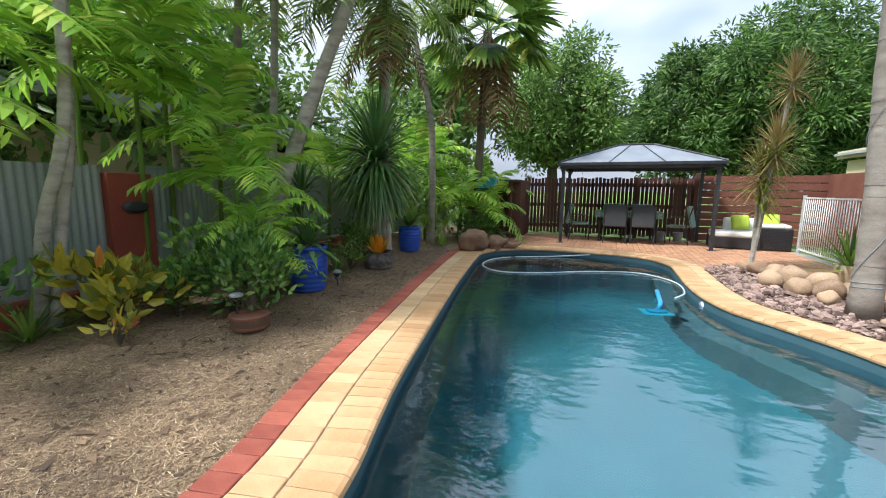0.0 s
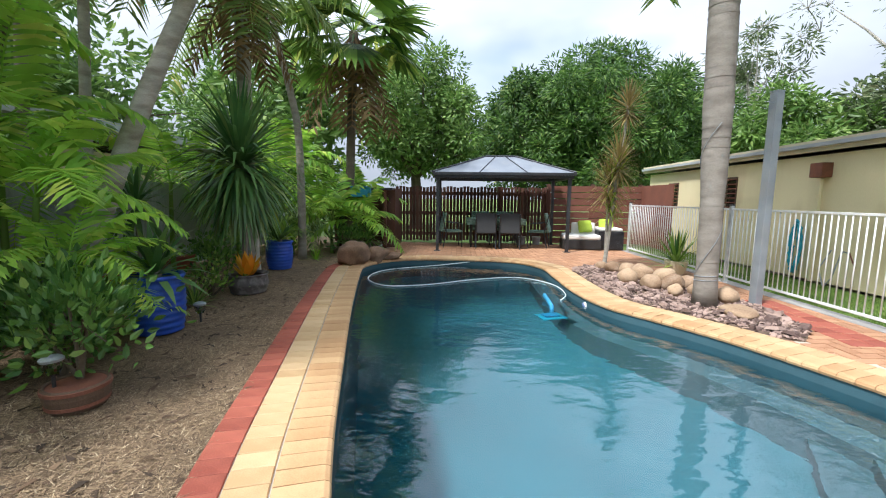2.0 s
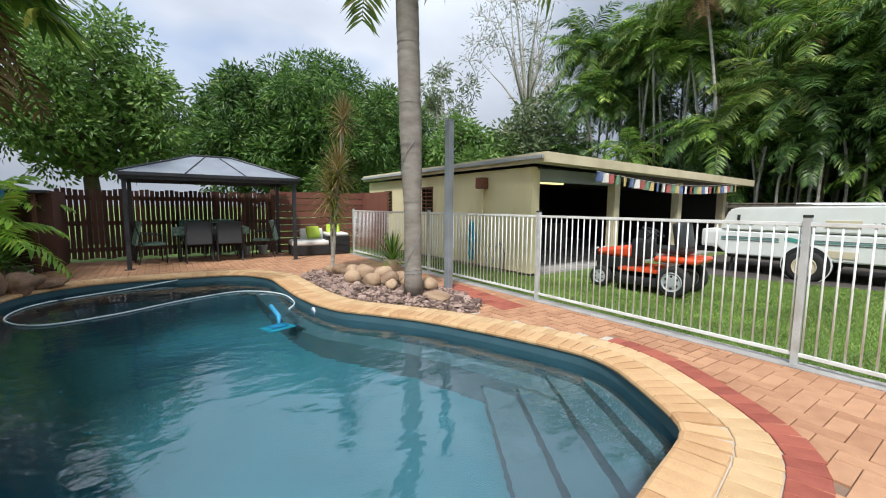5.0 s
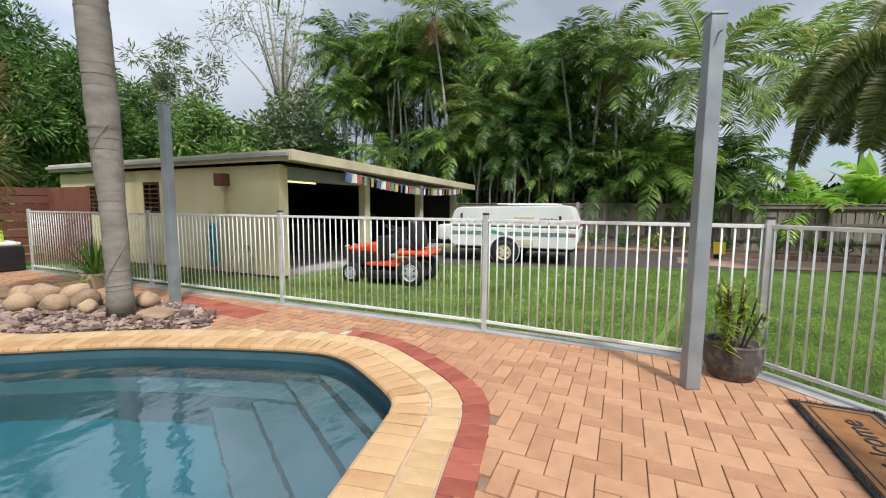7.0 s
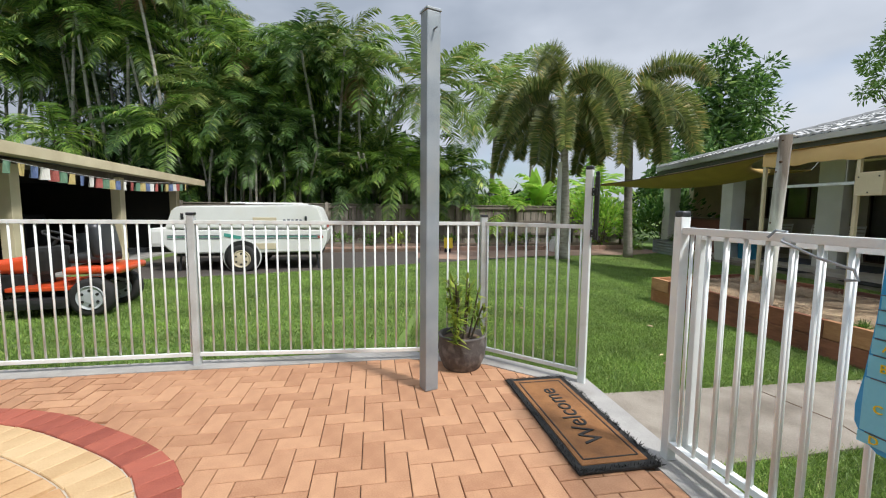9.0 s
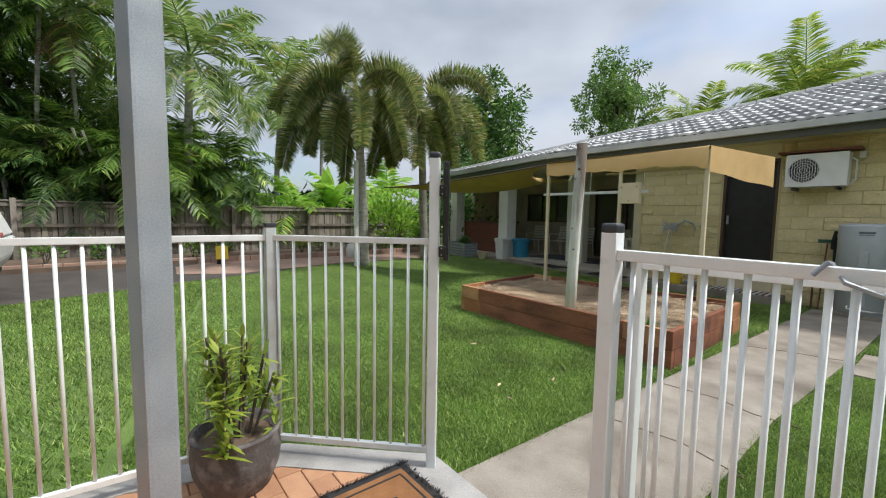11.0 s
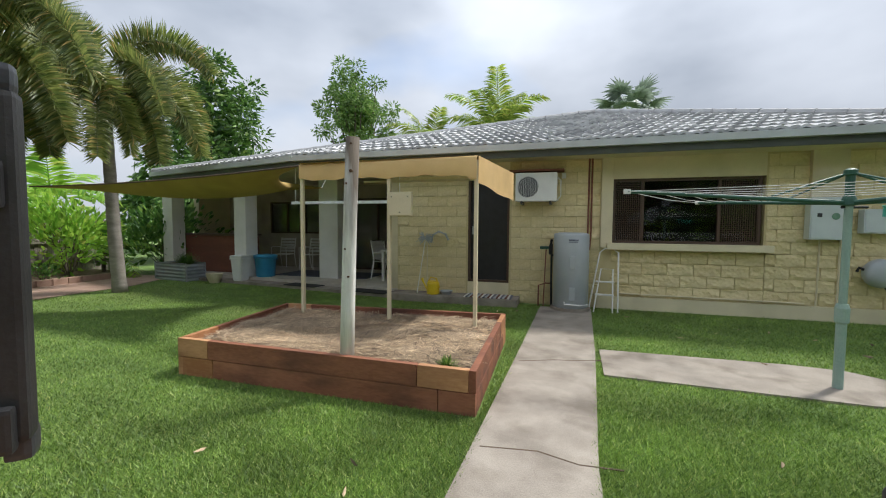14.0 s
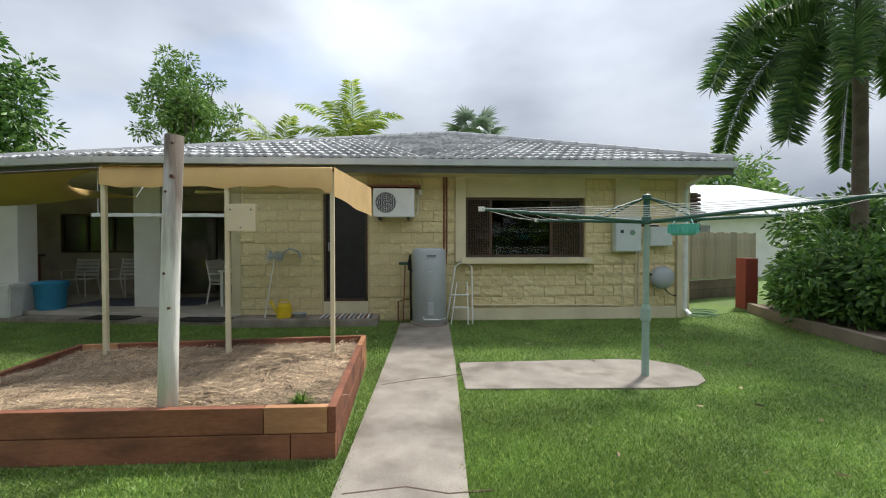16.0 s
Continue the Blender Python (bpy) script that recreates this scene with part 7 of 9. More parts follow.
gazebo()
dtab = thing("dining_table", "outdoor dining table laid with a leaf-patterned cloth", "table", (0.85, 11.25, 0))
part("top", box((0, 0, 0.73), (1.5, 0.85, 0.03), 0, 0.006), "dark_metal", dtab)
for sx in (-0.65, 0.65):
    for sy in (-0.35, 0.35):
        part("leg", tube([(sx, sy, 0), (sx, sy, 0.72)], 0.022, 8), "dark_metal", dtab)
cloth = thing("tablecloth", "green leaf-patterned cloth draped over the dining table", "tablecloth", (0.85, 11.25, 0.747))
part("cloth", box((0, 0, 0.004), (1.54, 0.89, 0.008), 0, 0.002), "leaf_fabric", cloth)
for dy in (-0.446, 0.446):
    part("drop", box((0, dy, -0.07), (1.54, 0.008, 0.15), 0, 0.002), "leaf_fabric", cloth)
bowl = thing("table_bowl", "dark bowl with greenery on the dining table", "bowl", (0.85, 11.3, 0.756))
part("dish", lathe([(0.07, 0), (0.16, 0.08), (0.19, 0.10), (0.15, 0.09), (0.05, 0.02)], 18), "dark_metal", bowl)
seedling((0.85, 11.3, 0.80), 50, 0.22, "leaf_shrub", 31, "green sprigs in the table bowl", "table_plant")


def sling_chair(at, rz, fabric, label, group):
    t = thing("garden_chair", label, "chair", at, rz, group)
    for sx in (-0.25, 0.25):
        part("leg", tube([(sx, 0.24, 0), (sx, 0.24, 0.62), (sx, -0.14, 0.66)], 0.014, 8), "dark_metal", t)
        part("leg", tube([(sx, -0.26, 0), (sx, -0.18, 0.40), (sx, -0.30, 0.90)], 0.014, 8), "dark_metal", t)
    part("seat", box((0, 0.02, 0.42), (0.48, 0.46, 0.05), 0, 0.02), fabric, t)
    part("backrest", box((0, -0.235, 0.66), (0.48, 0.05, 0.52), 0, 0.02, -13), fabric, t)
    return t


ch = sling_chair((0.56, 10.72, 0), 0, "black", "black mesh garden chair with its back to the pool", "chairs round the table")
copy_thing(ch, pose(1.18, 10.74, 0, 0, 0, -3))
lc = sling_chair((-0.32, 11.05, 0), -80, "leaf_fabric", "garden chair with leaf-patterned cushions", "chairs round the table")
copy_thing(lc, pose(2.02, 11.15, 0, 0, 0, 70))
copy_thing(lc, pose(0.5, 11.78, 0, 0, 0, 180))
copy_thing(lc, pose(1.2, 11.78, 0, 0, 0, 178))
for x, y, r in ((1.66, 11.72, 0.13), (2.08, 11.72, 0.12)):
    p_ = thing("grey_pot", "small grey planter pot by the slatted fence", "pot", (x, y, 0))
    part("bowl", lathe([(r * 0.75, 0), (r, 0.2), (r * 1.05, 0.22), (r * 0.9, 0.22), (r * 0.7, 0.1)], 18), "heater", p_)


def daybed():
    t = thing("wicker_daybed", "dark wicker daybed with white cushions", "daybed", (3.30, 11.0, 0), -8)
    part("base", box((-0.22, -0.1, 0.14), (0.95, 0.75, 0.24), 0, 0.02), "black", t)
    part("arm_block", box((0.50, 0.05, 0.25), (0.62, 0.85, 0.48), 0, 0.03), "black", t)
    bm = bmesh.new()
    for k in range(14):
        add_box(bm, (0.50, -0.382, 0.05 + k * 0.032), (0.60, 0.008, 0.016))
    part("weave", bm, "dark_metal", t)
    part("seat_cushion", box((-0.22, -0.1, 0.32), (0.92, 0.72, 0.13), 0, 0.05), "cushion_white", t, "white seat cushion", True)
    part("back_cushion", box((-0.1, 0.24, 0.50), (0.6, 0.16, 0.34), 0, 0.06, -12), "cushion_white", t, "", True)
    part("seat_cushion", box((0.50, 0.05, 0.52), (0.56, 0.78, 0.08), 0, 0.035), "cushion_white", t, "", True)
    return t


daybed()
for x, y, z, r in ((3.20, 10.98, 0.56, 15), (3.75, 11.0, 0.60, -10)):
    cu = thing("throw_cushion", "lime green throw cushion on the daybed", "cushion", (x, y, z), r)
    part("pad", box((0, 0, 0.02), (0.36, 0.12, 0.32), 0, 0.055, -20), "cushion_lime", cu, "", True)

# slatted fence at the far end
sf = thing("slat_fence", "dark brown slatted timber fence behind the gazebo", "fence")
sm = None
for k in range(44):
    x = -1.92 + k * 0.098
    if sm is None:
        o = part("slat", box((0, 0, 0.80), (0.080, 0.018, 1.56), 0, 0.003), "brown_fence", sf)
        sm = o.data
        o.matrix_basis = pose(x, 12.08, 0.03)
    else:
        share("slat", sm, sf, pose(x, 12.08, 0.03 + 0.02 * math.sin(k * 1.3)))
for z in (0.25, 0.85, 1.42):
    part("rail", box((0.2, 12.12, z), (4.4, 0.05, 0.10), 0, 0.006), "brown_fence", sf)
for x in (-0.7, 1.1, 2.4):
    part("post", box((x, 12.16, 0.8), (0.10, 0.10, 1.64), 0, 0.006), "brown_fence", sf)
bf = thing("board_fence", "red-brown horizontal board fence beside the daybed", "fence")
for k in range(9):
    part("board", box((3.75, 12.02, 0.10 + k * 0.185), (2.7, 0.022, 0.165), -1, 0.003), "red_fence", bf)
for x in (2.45, 3.7, 5.05):
    part("post", box((x, 12.07, 0.86), (0.10, 0.08, 1.72), 0, 0.006), "brown_fence", bf)
part("return_board", box((5.1, 11.2, 0.85), (0.03, 1.7, 1.66), 0, 0.004), "red_fence", bf)
pf = thing("equipment_screen", "dark brown timber screen end by the pool equipment", "screen")
part("end_panel", box((-1.95, 11.3, 0.76), (0.34, 1.3, 1.52), 0, 0.01), "brown_fence", pf)
part("side_panel", box((-2.9, 11.95, 0.76), (1.7, 0.05, 1.52), 0, 0.006), "brown_fence", pf)
part("shelf", box((-2.55, 10.6, 1.50), (1.5, 0.5, 0.05), 0, 0.006), "dark_metal", pf)
part("leg", box((-3.2, 10.6, 0.75), (0.06, 0.06, 1.5), 0, 0.004), "brown_fence", pf)
part("leg", box((-2.0, 10.45, 0.75), (0.06, 0.06, 1.5), 0, 0.004), "brown_fence", pf)
bt = thing("blue_tub_box", "blue plastic crate hung off the equipment shelf", "crate", (-2.52, 10.05, 1.28))
part("crate", box((0, 0, 0.13), (0.46, 0.30, 0.24), 4, 0.03), "sky_plastic", bt)
part("rim", box((0, 0, 0.25), (0.50, 0.34, 0.03), 4, 0.01), "sky_plastic", bt)

# corrugated side fence with a red post
cf = thing("corrugated_fence", "grey corrugated iron fence on a red painted base", "fence")


def corrugated(a, b, z0, z1, parent, mat="corrugated"):
    a, b = Vector((*a, 0)), Vector((*b, 0))
    d = b - a
    nrm = Vector((-d.y, d.x, 0)).normalized()
    n = int(d.length / 0.019)
    v, f = [], []
    for i in range(n + 1):
        p = a + d * i / n + nrm * 0.009 * math.sin(i * math.tau / 4)
        v += [(p.x, p.y, z0), (p.x, p.y, z1)]
        if i < n:
            f.append((2 * i, 2 * i + 2, 2 * i + 3, 2 * i + 1))
    return raw("sheet", v, f, mat, parent, "", True)


corrugated((-4.35, -1.6), (-4.62, 2.52), 0.12, 1.46, cf)
corrugated((-4.66, 3.0), (-5.2, 7.6), 0.12, 1.46, cf)
corrugated((-5.2, 7.6), (-5.4, 12.4), 0.0, 1.62, cf)
part("post", box((-4.60, 2.76, 0.69), (0.10, 0.48, 1.40), 4, 0.01), "red_paint", cf, "dark red painted masonry post")
part("base_wall", box((-4.42, 0.45, 0.08), (0.16, 4.2, 0.24), 4, 0.015), "red_paint", cf)
part("base_wall", box((-4.9, 5.3, 0.08), (0.16, 4.6, 0.24), 7, 0.015), "red_paint", cf)
part("cap_rail", box((-4.95, 5.3, 1.47), (0.05, 4.7, 0.04), 6.7, 0.006), "galv", cf)
pl = thing("wall_plaque", "small dark oval lamp on the red post", "wall lamp", (-4.53, 2.78, 1.02))
part("bezel", lathe([(0.0001, -0.03), (0.09, -0.03), (0.12, -0.01), (0.12, 0.01), (0.08, 0.03), (0.02, 0.035)], 20), "dark_metal", pl)
pl.children[0].matrix_basis = pose(0, 0, 0, 0, 90, 0) @ Matrix.Diagonal((0.55, 1.15, 1, 1))
for y, h, w in ((8.7, 1.5, 0.5), (9.4, 1.3, 0.35)):
    lb = thing("leaning_board", "spare timber board leaning on the side fence", "board", (-5.15, y, 0))
    part("board", box((0, 0, h / 2), (0.03, w, h), 0, 0.004, 0, 6), "grey_timber", lb)
nb = thing("neighbour_roof", "low pale neighbouring roof beyond the side fence", "house", (-11, 8, 0))
part("wall", box((0, 0, 1.1), (6, 16, 2.2)), "render_cream", nb)
part("roof", box((0, 0, 2.35), (7, 17, 0.2), 0, 0, 0, -6), "roof_far", nb)


def ribbed_pot(at, r, h, label, mat="blue_plastic", rings=8):
    t = thing("glazed_planter", label, "planter", at)
    prof = [(r * 0.78, 0.0)]
    for k in range(rings * 4 + 1):
        u = k / (rings * 4)
        prof.append((r * (0.80 + 0.24 * math.sin(0.35 + u * 2.0)) + 0.005 * math.cos(k * math.pi / 2), h * (0.02 + 0.90 * u)))
    prof += [(r * 1.05, h * 0.94), (r * 1.08, h * 0.97), (r * 1.05, h), (r * 0.95, h), (r * 0.9, h * 0.9)]
    part("pot", lathe(prof, 32), mat, t, "", True)
    part("soil", lathe([(r * 0.9, h * 0.86), (r * 0.88, h * 0.90)], 24), "dirt", t)
    return t


ribbed_pot((-3.03, 3.80, 0), 0.225, 0.55, "ribbed cobalt blue glazed planter")
ribbed_pot((-3.36, 7.26, 0), 0.22, 0.50, "ribbed cobalt blue planter by a palm trunk")
dp = ribbed_pot((-2.99, 5.42, 0), 0.24, 0.26, "dark ribbed bowl planter with an orange bromeliad", "dark_pot", 2)
hb = thing("half_barrel_planter", "low brown barrel planter with dark bands", "planter", (-2.52, 2.42, 0))
part("barrel", lathe([(0.135, 0), (0.15, 0.03), (0.165, 0.09), (0.168, 0.14), (0.158, 0.155), (0.145, 0.15), (0.14, 0.12)], 24), "terracotta", hb)
for z, r in ((0.04, 0.155), (0.132, 0.169)):
    part("band", lathe([(r - 0.004, z - 0.012), (r + 0.003, z - 0.010), (r + 0.003, z + 0.010), (r - 0.004, z + 0.012)], 24), "rust", hb)
part("soil", lathe([(0.14, 0.12), (0.05, 0.135)], 20), "dirt", hb)
for x, y, z in ((-2.60, 2.36, 0.13), (-2.82, 4.10, 0.0)):
    so = thing("solar_light", "small chrome and glass solar garden light", "solar light", (x, y, z))
    part("stake", bar((0, 0, 0), (0, 0, 0.10), 0.010), "dark_metal", so)
    part("lens", lathe([(0.03, 0.09), (0.045, 0.12), (0.05, 0.17), (0.048, 0.18)], 16), "glass_dark", so)
    part("cap", lathe([(0.058, 0.175), (0.06, 0.19), (0.04, 0.205), (0.01, 0.21)], 16), "galv", so)

# pot by the gate, mat and pool sign
gp = thing("black_planter", "round black textured planter on the paving by the fence", "planter", (3.80, -0.98, 0))
part("pot", lathe([(0.14, 0), (0.15, 0.01), (0.185, 0.10), (0.195, 0.17), (0.185, 0.24), (0.19, 0.26), (0.195, 0.275), (0.17, 0.275), (0.16, 0.22)], 32), "dark_pot", gp, "", True)
part("soil", lathe([(0.165, 0.22), (0.16, 0.235)], 20), "dirt", gp)
mat = thing("welcome_mat", "brown coir doormat lettered Welcome, with a black border", "doormat", (2.90, -1.46, 0.004), 180)
part("border", box((0, 0, 0.008), (1.10, 0.44, 0.016), 0, 0.008), "rubber", mat)
part("mat_face", box((0, 0, 0.012), (1.00, 0.36, 0.018), 0, 0.006), "coir", mat, "worn brown coir")
lv = Leaves(77)
for _ in range(1500):
    e = lv.rng.random()
    x, y = (lv.rng.uniform(-0.56, 0.56), lv.rng.choice((-1, 1)) * 0.21) if e < 0.7 else (lv.rng.choice((-1, 1)) * 0.54, lv.rng.uniform(-0.22, 0.22))
    lv.blade((x, y + lv.rng.uniform(-0.015, 0.015), 0.008), (lv.rng.uniform(-1, 1), lv.rng.uniform(-1, 1), 0.6), (1, 0, 0), 0.03, 0.006, 0.3)
fr = lv.make("fringe", "rubber", mat)
for x in (-0.46, 0.46):
    part("line", box((x, 0, 0.022), (0.008, 0.30, 0.003)), "rubber", mat)
for y in (-0.15, 0.15):
    part("line", box((0, y, 0.022), (0.92, 0.008, 0.003)), "rubber", mat)


def lettering(text, size, mat_name, parent, m, name="lettering"):
    cu = bpy.data.curves.new(name, "FONT")
    cu.body, cu.size, cu.extrude, cu.align_x, cu.align_y = text, size, 0.002, "CENTER", "CENTER"
    tmp = new("text_source", cu)
    me = bpy.data.meshes.new_from_object(tmp.evaluated_get(bpy.context.evaluated_depsgraph_get()))
    bpy.data.objects.remove(tmp)
    me.materials.clear()
    me.materials.append(M[mat_name])
    o = new(name, me)
    o.parent = parent
    o.matrix_basis = m
    return o


lettering("Welcome", 0.17, "rubber", mat, pose(0, 0, 0.024, 0, 0, 180))
sg = thing("pool_safety_sign", "blue and white pool safety sign tied to the fence", "sign", (1.34, -1.712, 0.895), 181)
bm = prism([(0.28, -0.32), (0.30, -0.30), (0.30, 0.275), (0.28, 0.295), (-0.225, 0.295), (-0.235, 0.07), (-0.25, -0.10), (-0.265, -0.20), (-0.262, -0.25), (-0.24, -0.29), (-0.20, -0.32)], -0.002, 0.002)
o = part("panel", bm, "sign_blue", sg)
o.matrix_basis = pose(0, 0, 0, 90, 0, 0)
part("inset", box((0.08, -0.005, -0.085), (0.40, 0.004, 0.45), 0, 0.001), "white_plastic", sg)
part("heading", box((0.03, -0.005, 0.21), (0.44, 0.004, 0.035), 0, 0.001), "yellow_plastic", sg)
for k in range(3):
    part("text_bar", box((-0.10 + 0.02 * k, -0.005, 0.182 - 0.016 * k), (0.18 + 0.03 * k, 0.003, 0.007)), "white_plastic", sg)
CELLS = ((0.118, 0.140, "D"), (0.075, 0.097, "R"), (0.035, 0.055, "S"), (-0.011, 0.013, "A"), (-0.070, -0.036, "B"), (-0.190, -0.105, "C"), (-0.285, -0.268, "D"))
for k, (z, top, tx) in enumerate(CELLS):
    low = CELLS[k + 1][1] if k < 6 else -0.305
    part("cell", box((-0.175 - 0.004 * k, -0.0055, (top + low) / 2), (0.10, 0.004, top - low - 0.005), 0, 0.001), "cell_blue", sg)
    part("rule", box((0.02, -0.0085, top), (0.50, 0.002, 0.003)), "stripe", sg)
    lettering(tx, 0.034, "yellow_plastic", sg, pose(-0.19 - 0.003 * k, -0.0095, z, 90, 0, 0))
lettering("START", 0.040, "stripe", sg, pose(-0.055, -0.009, -0.18, 90, 0, 0))
lettering("DEFIB", 0.034, "stripe", sg, pose(-0.06, -0.009, -0.29, 90, 0, 0))
for k in range(5):
    part("text_bar", box((0.0 + 0.03 * (k % 2), -0.009, 0.10 - k * 0.045), (0.20 - 0.04 * (k % 3), 0.003, 0.012)), "stripe", sg)
part("text_bar", box((-0.03, -0.009, -0.213), (0.16, 0.003, 0.008)), "stripe", sg)
for x in (-0.21, 0.27):
    part("cable_tie", tube([(x, -0.006, 0.27), (x, 0.02, 0.30), (x, 0.0, 0.33)], 0.004, 6), "black", sg)
la = thing("gate_latch", "black magnetic safety latch on the tall gate post", "latch", (3.305, -1.825, 1.08), 47)
part("rod", box((0, 0, 0.22), (0.030, 0.036, 0.42), 0, 0.008), "black", la)
part("knob", box((0, 0, 0.445), (0.026, 0.030, 0.035), 0, 0.01), "dark_metal", la)
for z in (0.03, 0.32):
    part("bracket", box((0.014, 0.022, z), (0.036, 0.022, 0.055), 0, 0.006), "black", la)
    for dz in (-0.015, 0.015):
        part("screw", bar((0.018, 0.032, z + dz), (0.018, 0.036, z + dz), 0.004, seg=8), "galv", la)
part("hook", box((0.0, -0.01, 0.0), (0.028, 0.036, 0.035), 0, 0.008), "dark_metal", la)
hg = thing("self_closer", "black self-closing spring on the short gate post", "gate closer", (2.443, -1.84, 1.06))
part("barrel", lathe([(0.008, 0), (0.0125, 0.008), (0.0125, 0.048), (0.0105, 0.052), (0.0125, 0.056), (0.0125, 0.118), (0.009, 0.125)], 14), "black", hg)
part("plate", box((-0.008, 0.004, 0.129), (0.022, 0.02, 0.008), 0, 0.004), "dark_metal", hg)
hk = thing("wire_hook", "bent black wire hook hung over the gate rail", "hook", (1.93, -1.765, 1.192))
part("wire", tube([(0.02, 0.03, -0.02), (0.0, 0.02, 0.008), (0.0, -0.03, 0.004), (-0.03, 0.025, -0.03), (-0.16, 0.03, -0.075), (-0.27, 0.035, -0.10), (-0.285, 0.035, -0.13), (-0.25, 0.035, -0.135)], 0.005, 6), "galv", hk)
gt = thing("pool_gate", "cream tubular gate swung open along the fence", "gate")
fence_panel(gt, (2.36, -1.825), (1.42, -1.885), "gate_metal", 0.10, 1.15, 0.09, (0.032, 0.034), 0.0082)
for p in ((2.36, -1.825), (1.42, -1.885)):
    part("stile", box((*p, 0.63), (0.036, 0.036, 1.09), -4, 0.004), "gate_metal", gt)

# ---- plants ----
def trunk_mesh(pts, r0, r1, seg=10, ring_step=0.0, depth=0.0):
    """A tapered trunk along points, with leaf-scar rings where asked."""
    path = smooth_loop([tuple(p) for p in pts], 26, False)
    bm = bmesh.new()
    n = len(path)
    radii = [(r0 + (r1 - r0) * i / (n - 1)) * (1 + 0.10 * max(0, 1 - i / (n * 0.06))) * (1 + 0.03 * math.sin(i * 2.3)) for i in range(n)]
    add_tube(bm, path, radii, seg)
    if ring_step:
        total = sum((b - a).length for a, b in zip(path, path[1:]))
        k = int(total / ring_step)
        fine = smooth_loop([tuple(p) for p in pts], max(3, k), False)
        for i, p in enumerate(fine[1:-1]):
            u = (i + 1) / max(2, k)
            r = (r0 + (r1 - r0) * u) * 1.0 + depth
            q = (fine[i + 2] - fine[i]).normalized()
            ring = [p + Vector((math.cos(a * math.tau / seg) * r, math.sin(a * math.tau / seg) * r, 0)) for a in range(seg)]
            lo_ = [bm.verts.new(v - Vector((0, 0, 0.012))) for v in ring]
            hi_ = [bm.verts.new(v + Vector((0, 0, 0.012))) for v in ring]
            for a in range(seg):
                bm.faces.new((lo_[a], lo_[(a + 1) % seg], hi_[(a + 1) % seg], hi_[a]))
    return bm


CROWNS = {}


def crown_mesh(key, build):
    """Builds a crown once and keeps its mesh for the palms that share it."""
    if key not in CROWNS:
        lv = Leaves(len(CROWNS) * 17 + 3)
        mat_name = build(lv)
        o = lv.make("crown_source", mat_name)
        CROWNS[key] = o.data
        bpy.data.objects.remove(o)
    return CROWNS[key]


def feather(n, length, leaflet, width, count, mat_name, e0=-0.2, e1=1.25, droop=1.3, lift=0.3, hang=0.5, stem=0.02, start=0.15):
    def build(lv):
        for i in range(n):
            az = i * 2.399 + lv.rng.uniform(-0.2, 0.2)
            u = (i + 0.5) / n
            elev = e1 + (e0 - e1) * u + lv.rng.uniform(-0.1, 0.1)
            lv.frond((0.03 * math.cos(az), 0.03 * math.sin(az), 0), az, elev, length * lv.rng.uniform(0.8, 1.1), leaflet, width, count, droop * lv.rng.uniform(0.8, 1.25), lift, hang, start, stem)
        return mat_name
    return build


def bushy(n, length, leaflet, width, count, mat_name):
    """Foxtail fronds: leaflets stand out all round the rib."""
    def build(lv):
        for i in range(n):
            az, u = i * 2.399, (i + 0.5) / n
            elev = 1.25 - 1.5 * u
            ln = length * lv.rng.uniform(0.85, 1.1)
            for q in (-1.7, -0.6, 0.4, 1.5):
                lv.frond((0, 0, 0), az, elev, ln, leaflet, width, count, 2.7, q, 0.35, 0.20, 0.018)
        return mat_name
    return build


def fan(n, leaf_r, petiole, mat_name, skirt=0):
    def build(lv):
        rng = lv.rng
        for i in range(n):
            az, u = i * 2.399, (i + 0.5) / n
            el = 1.2 - 1.7 * u
            d = Vector((math.cos(az) * math.cos(el), math.sin(az) * math.cos(el), math.sin(el)))
            side = Vector((-math.sin(az), math.cos(az), 0))
            tip = d * petiole * rng.uniform(0.8, 1.1) + Vector((0, 0, -0.1))
            lv.blade((0, 0, 0), tip, side, tip.length, 0.05, 0.1, 3)
            up = side.cross(d)
            for k in range(22):
                a = -1.9 + 3.8 * k / 21
                way = d * math.cos(a) + side * math.sin(a) + up * 0.15
                lv.blade(tip, way, side * math.cos(a) - d * math.sin(a), leaf_r * rng.uniform(0.85, 1.05) * (1 - 0.12 * abs(a)), leaf_r * 0.13, 0.75 * rng.uniform(0.6, 1.3), 3)
        return mat_name
    return build


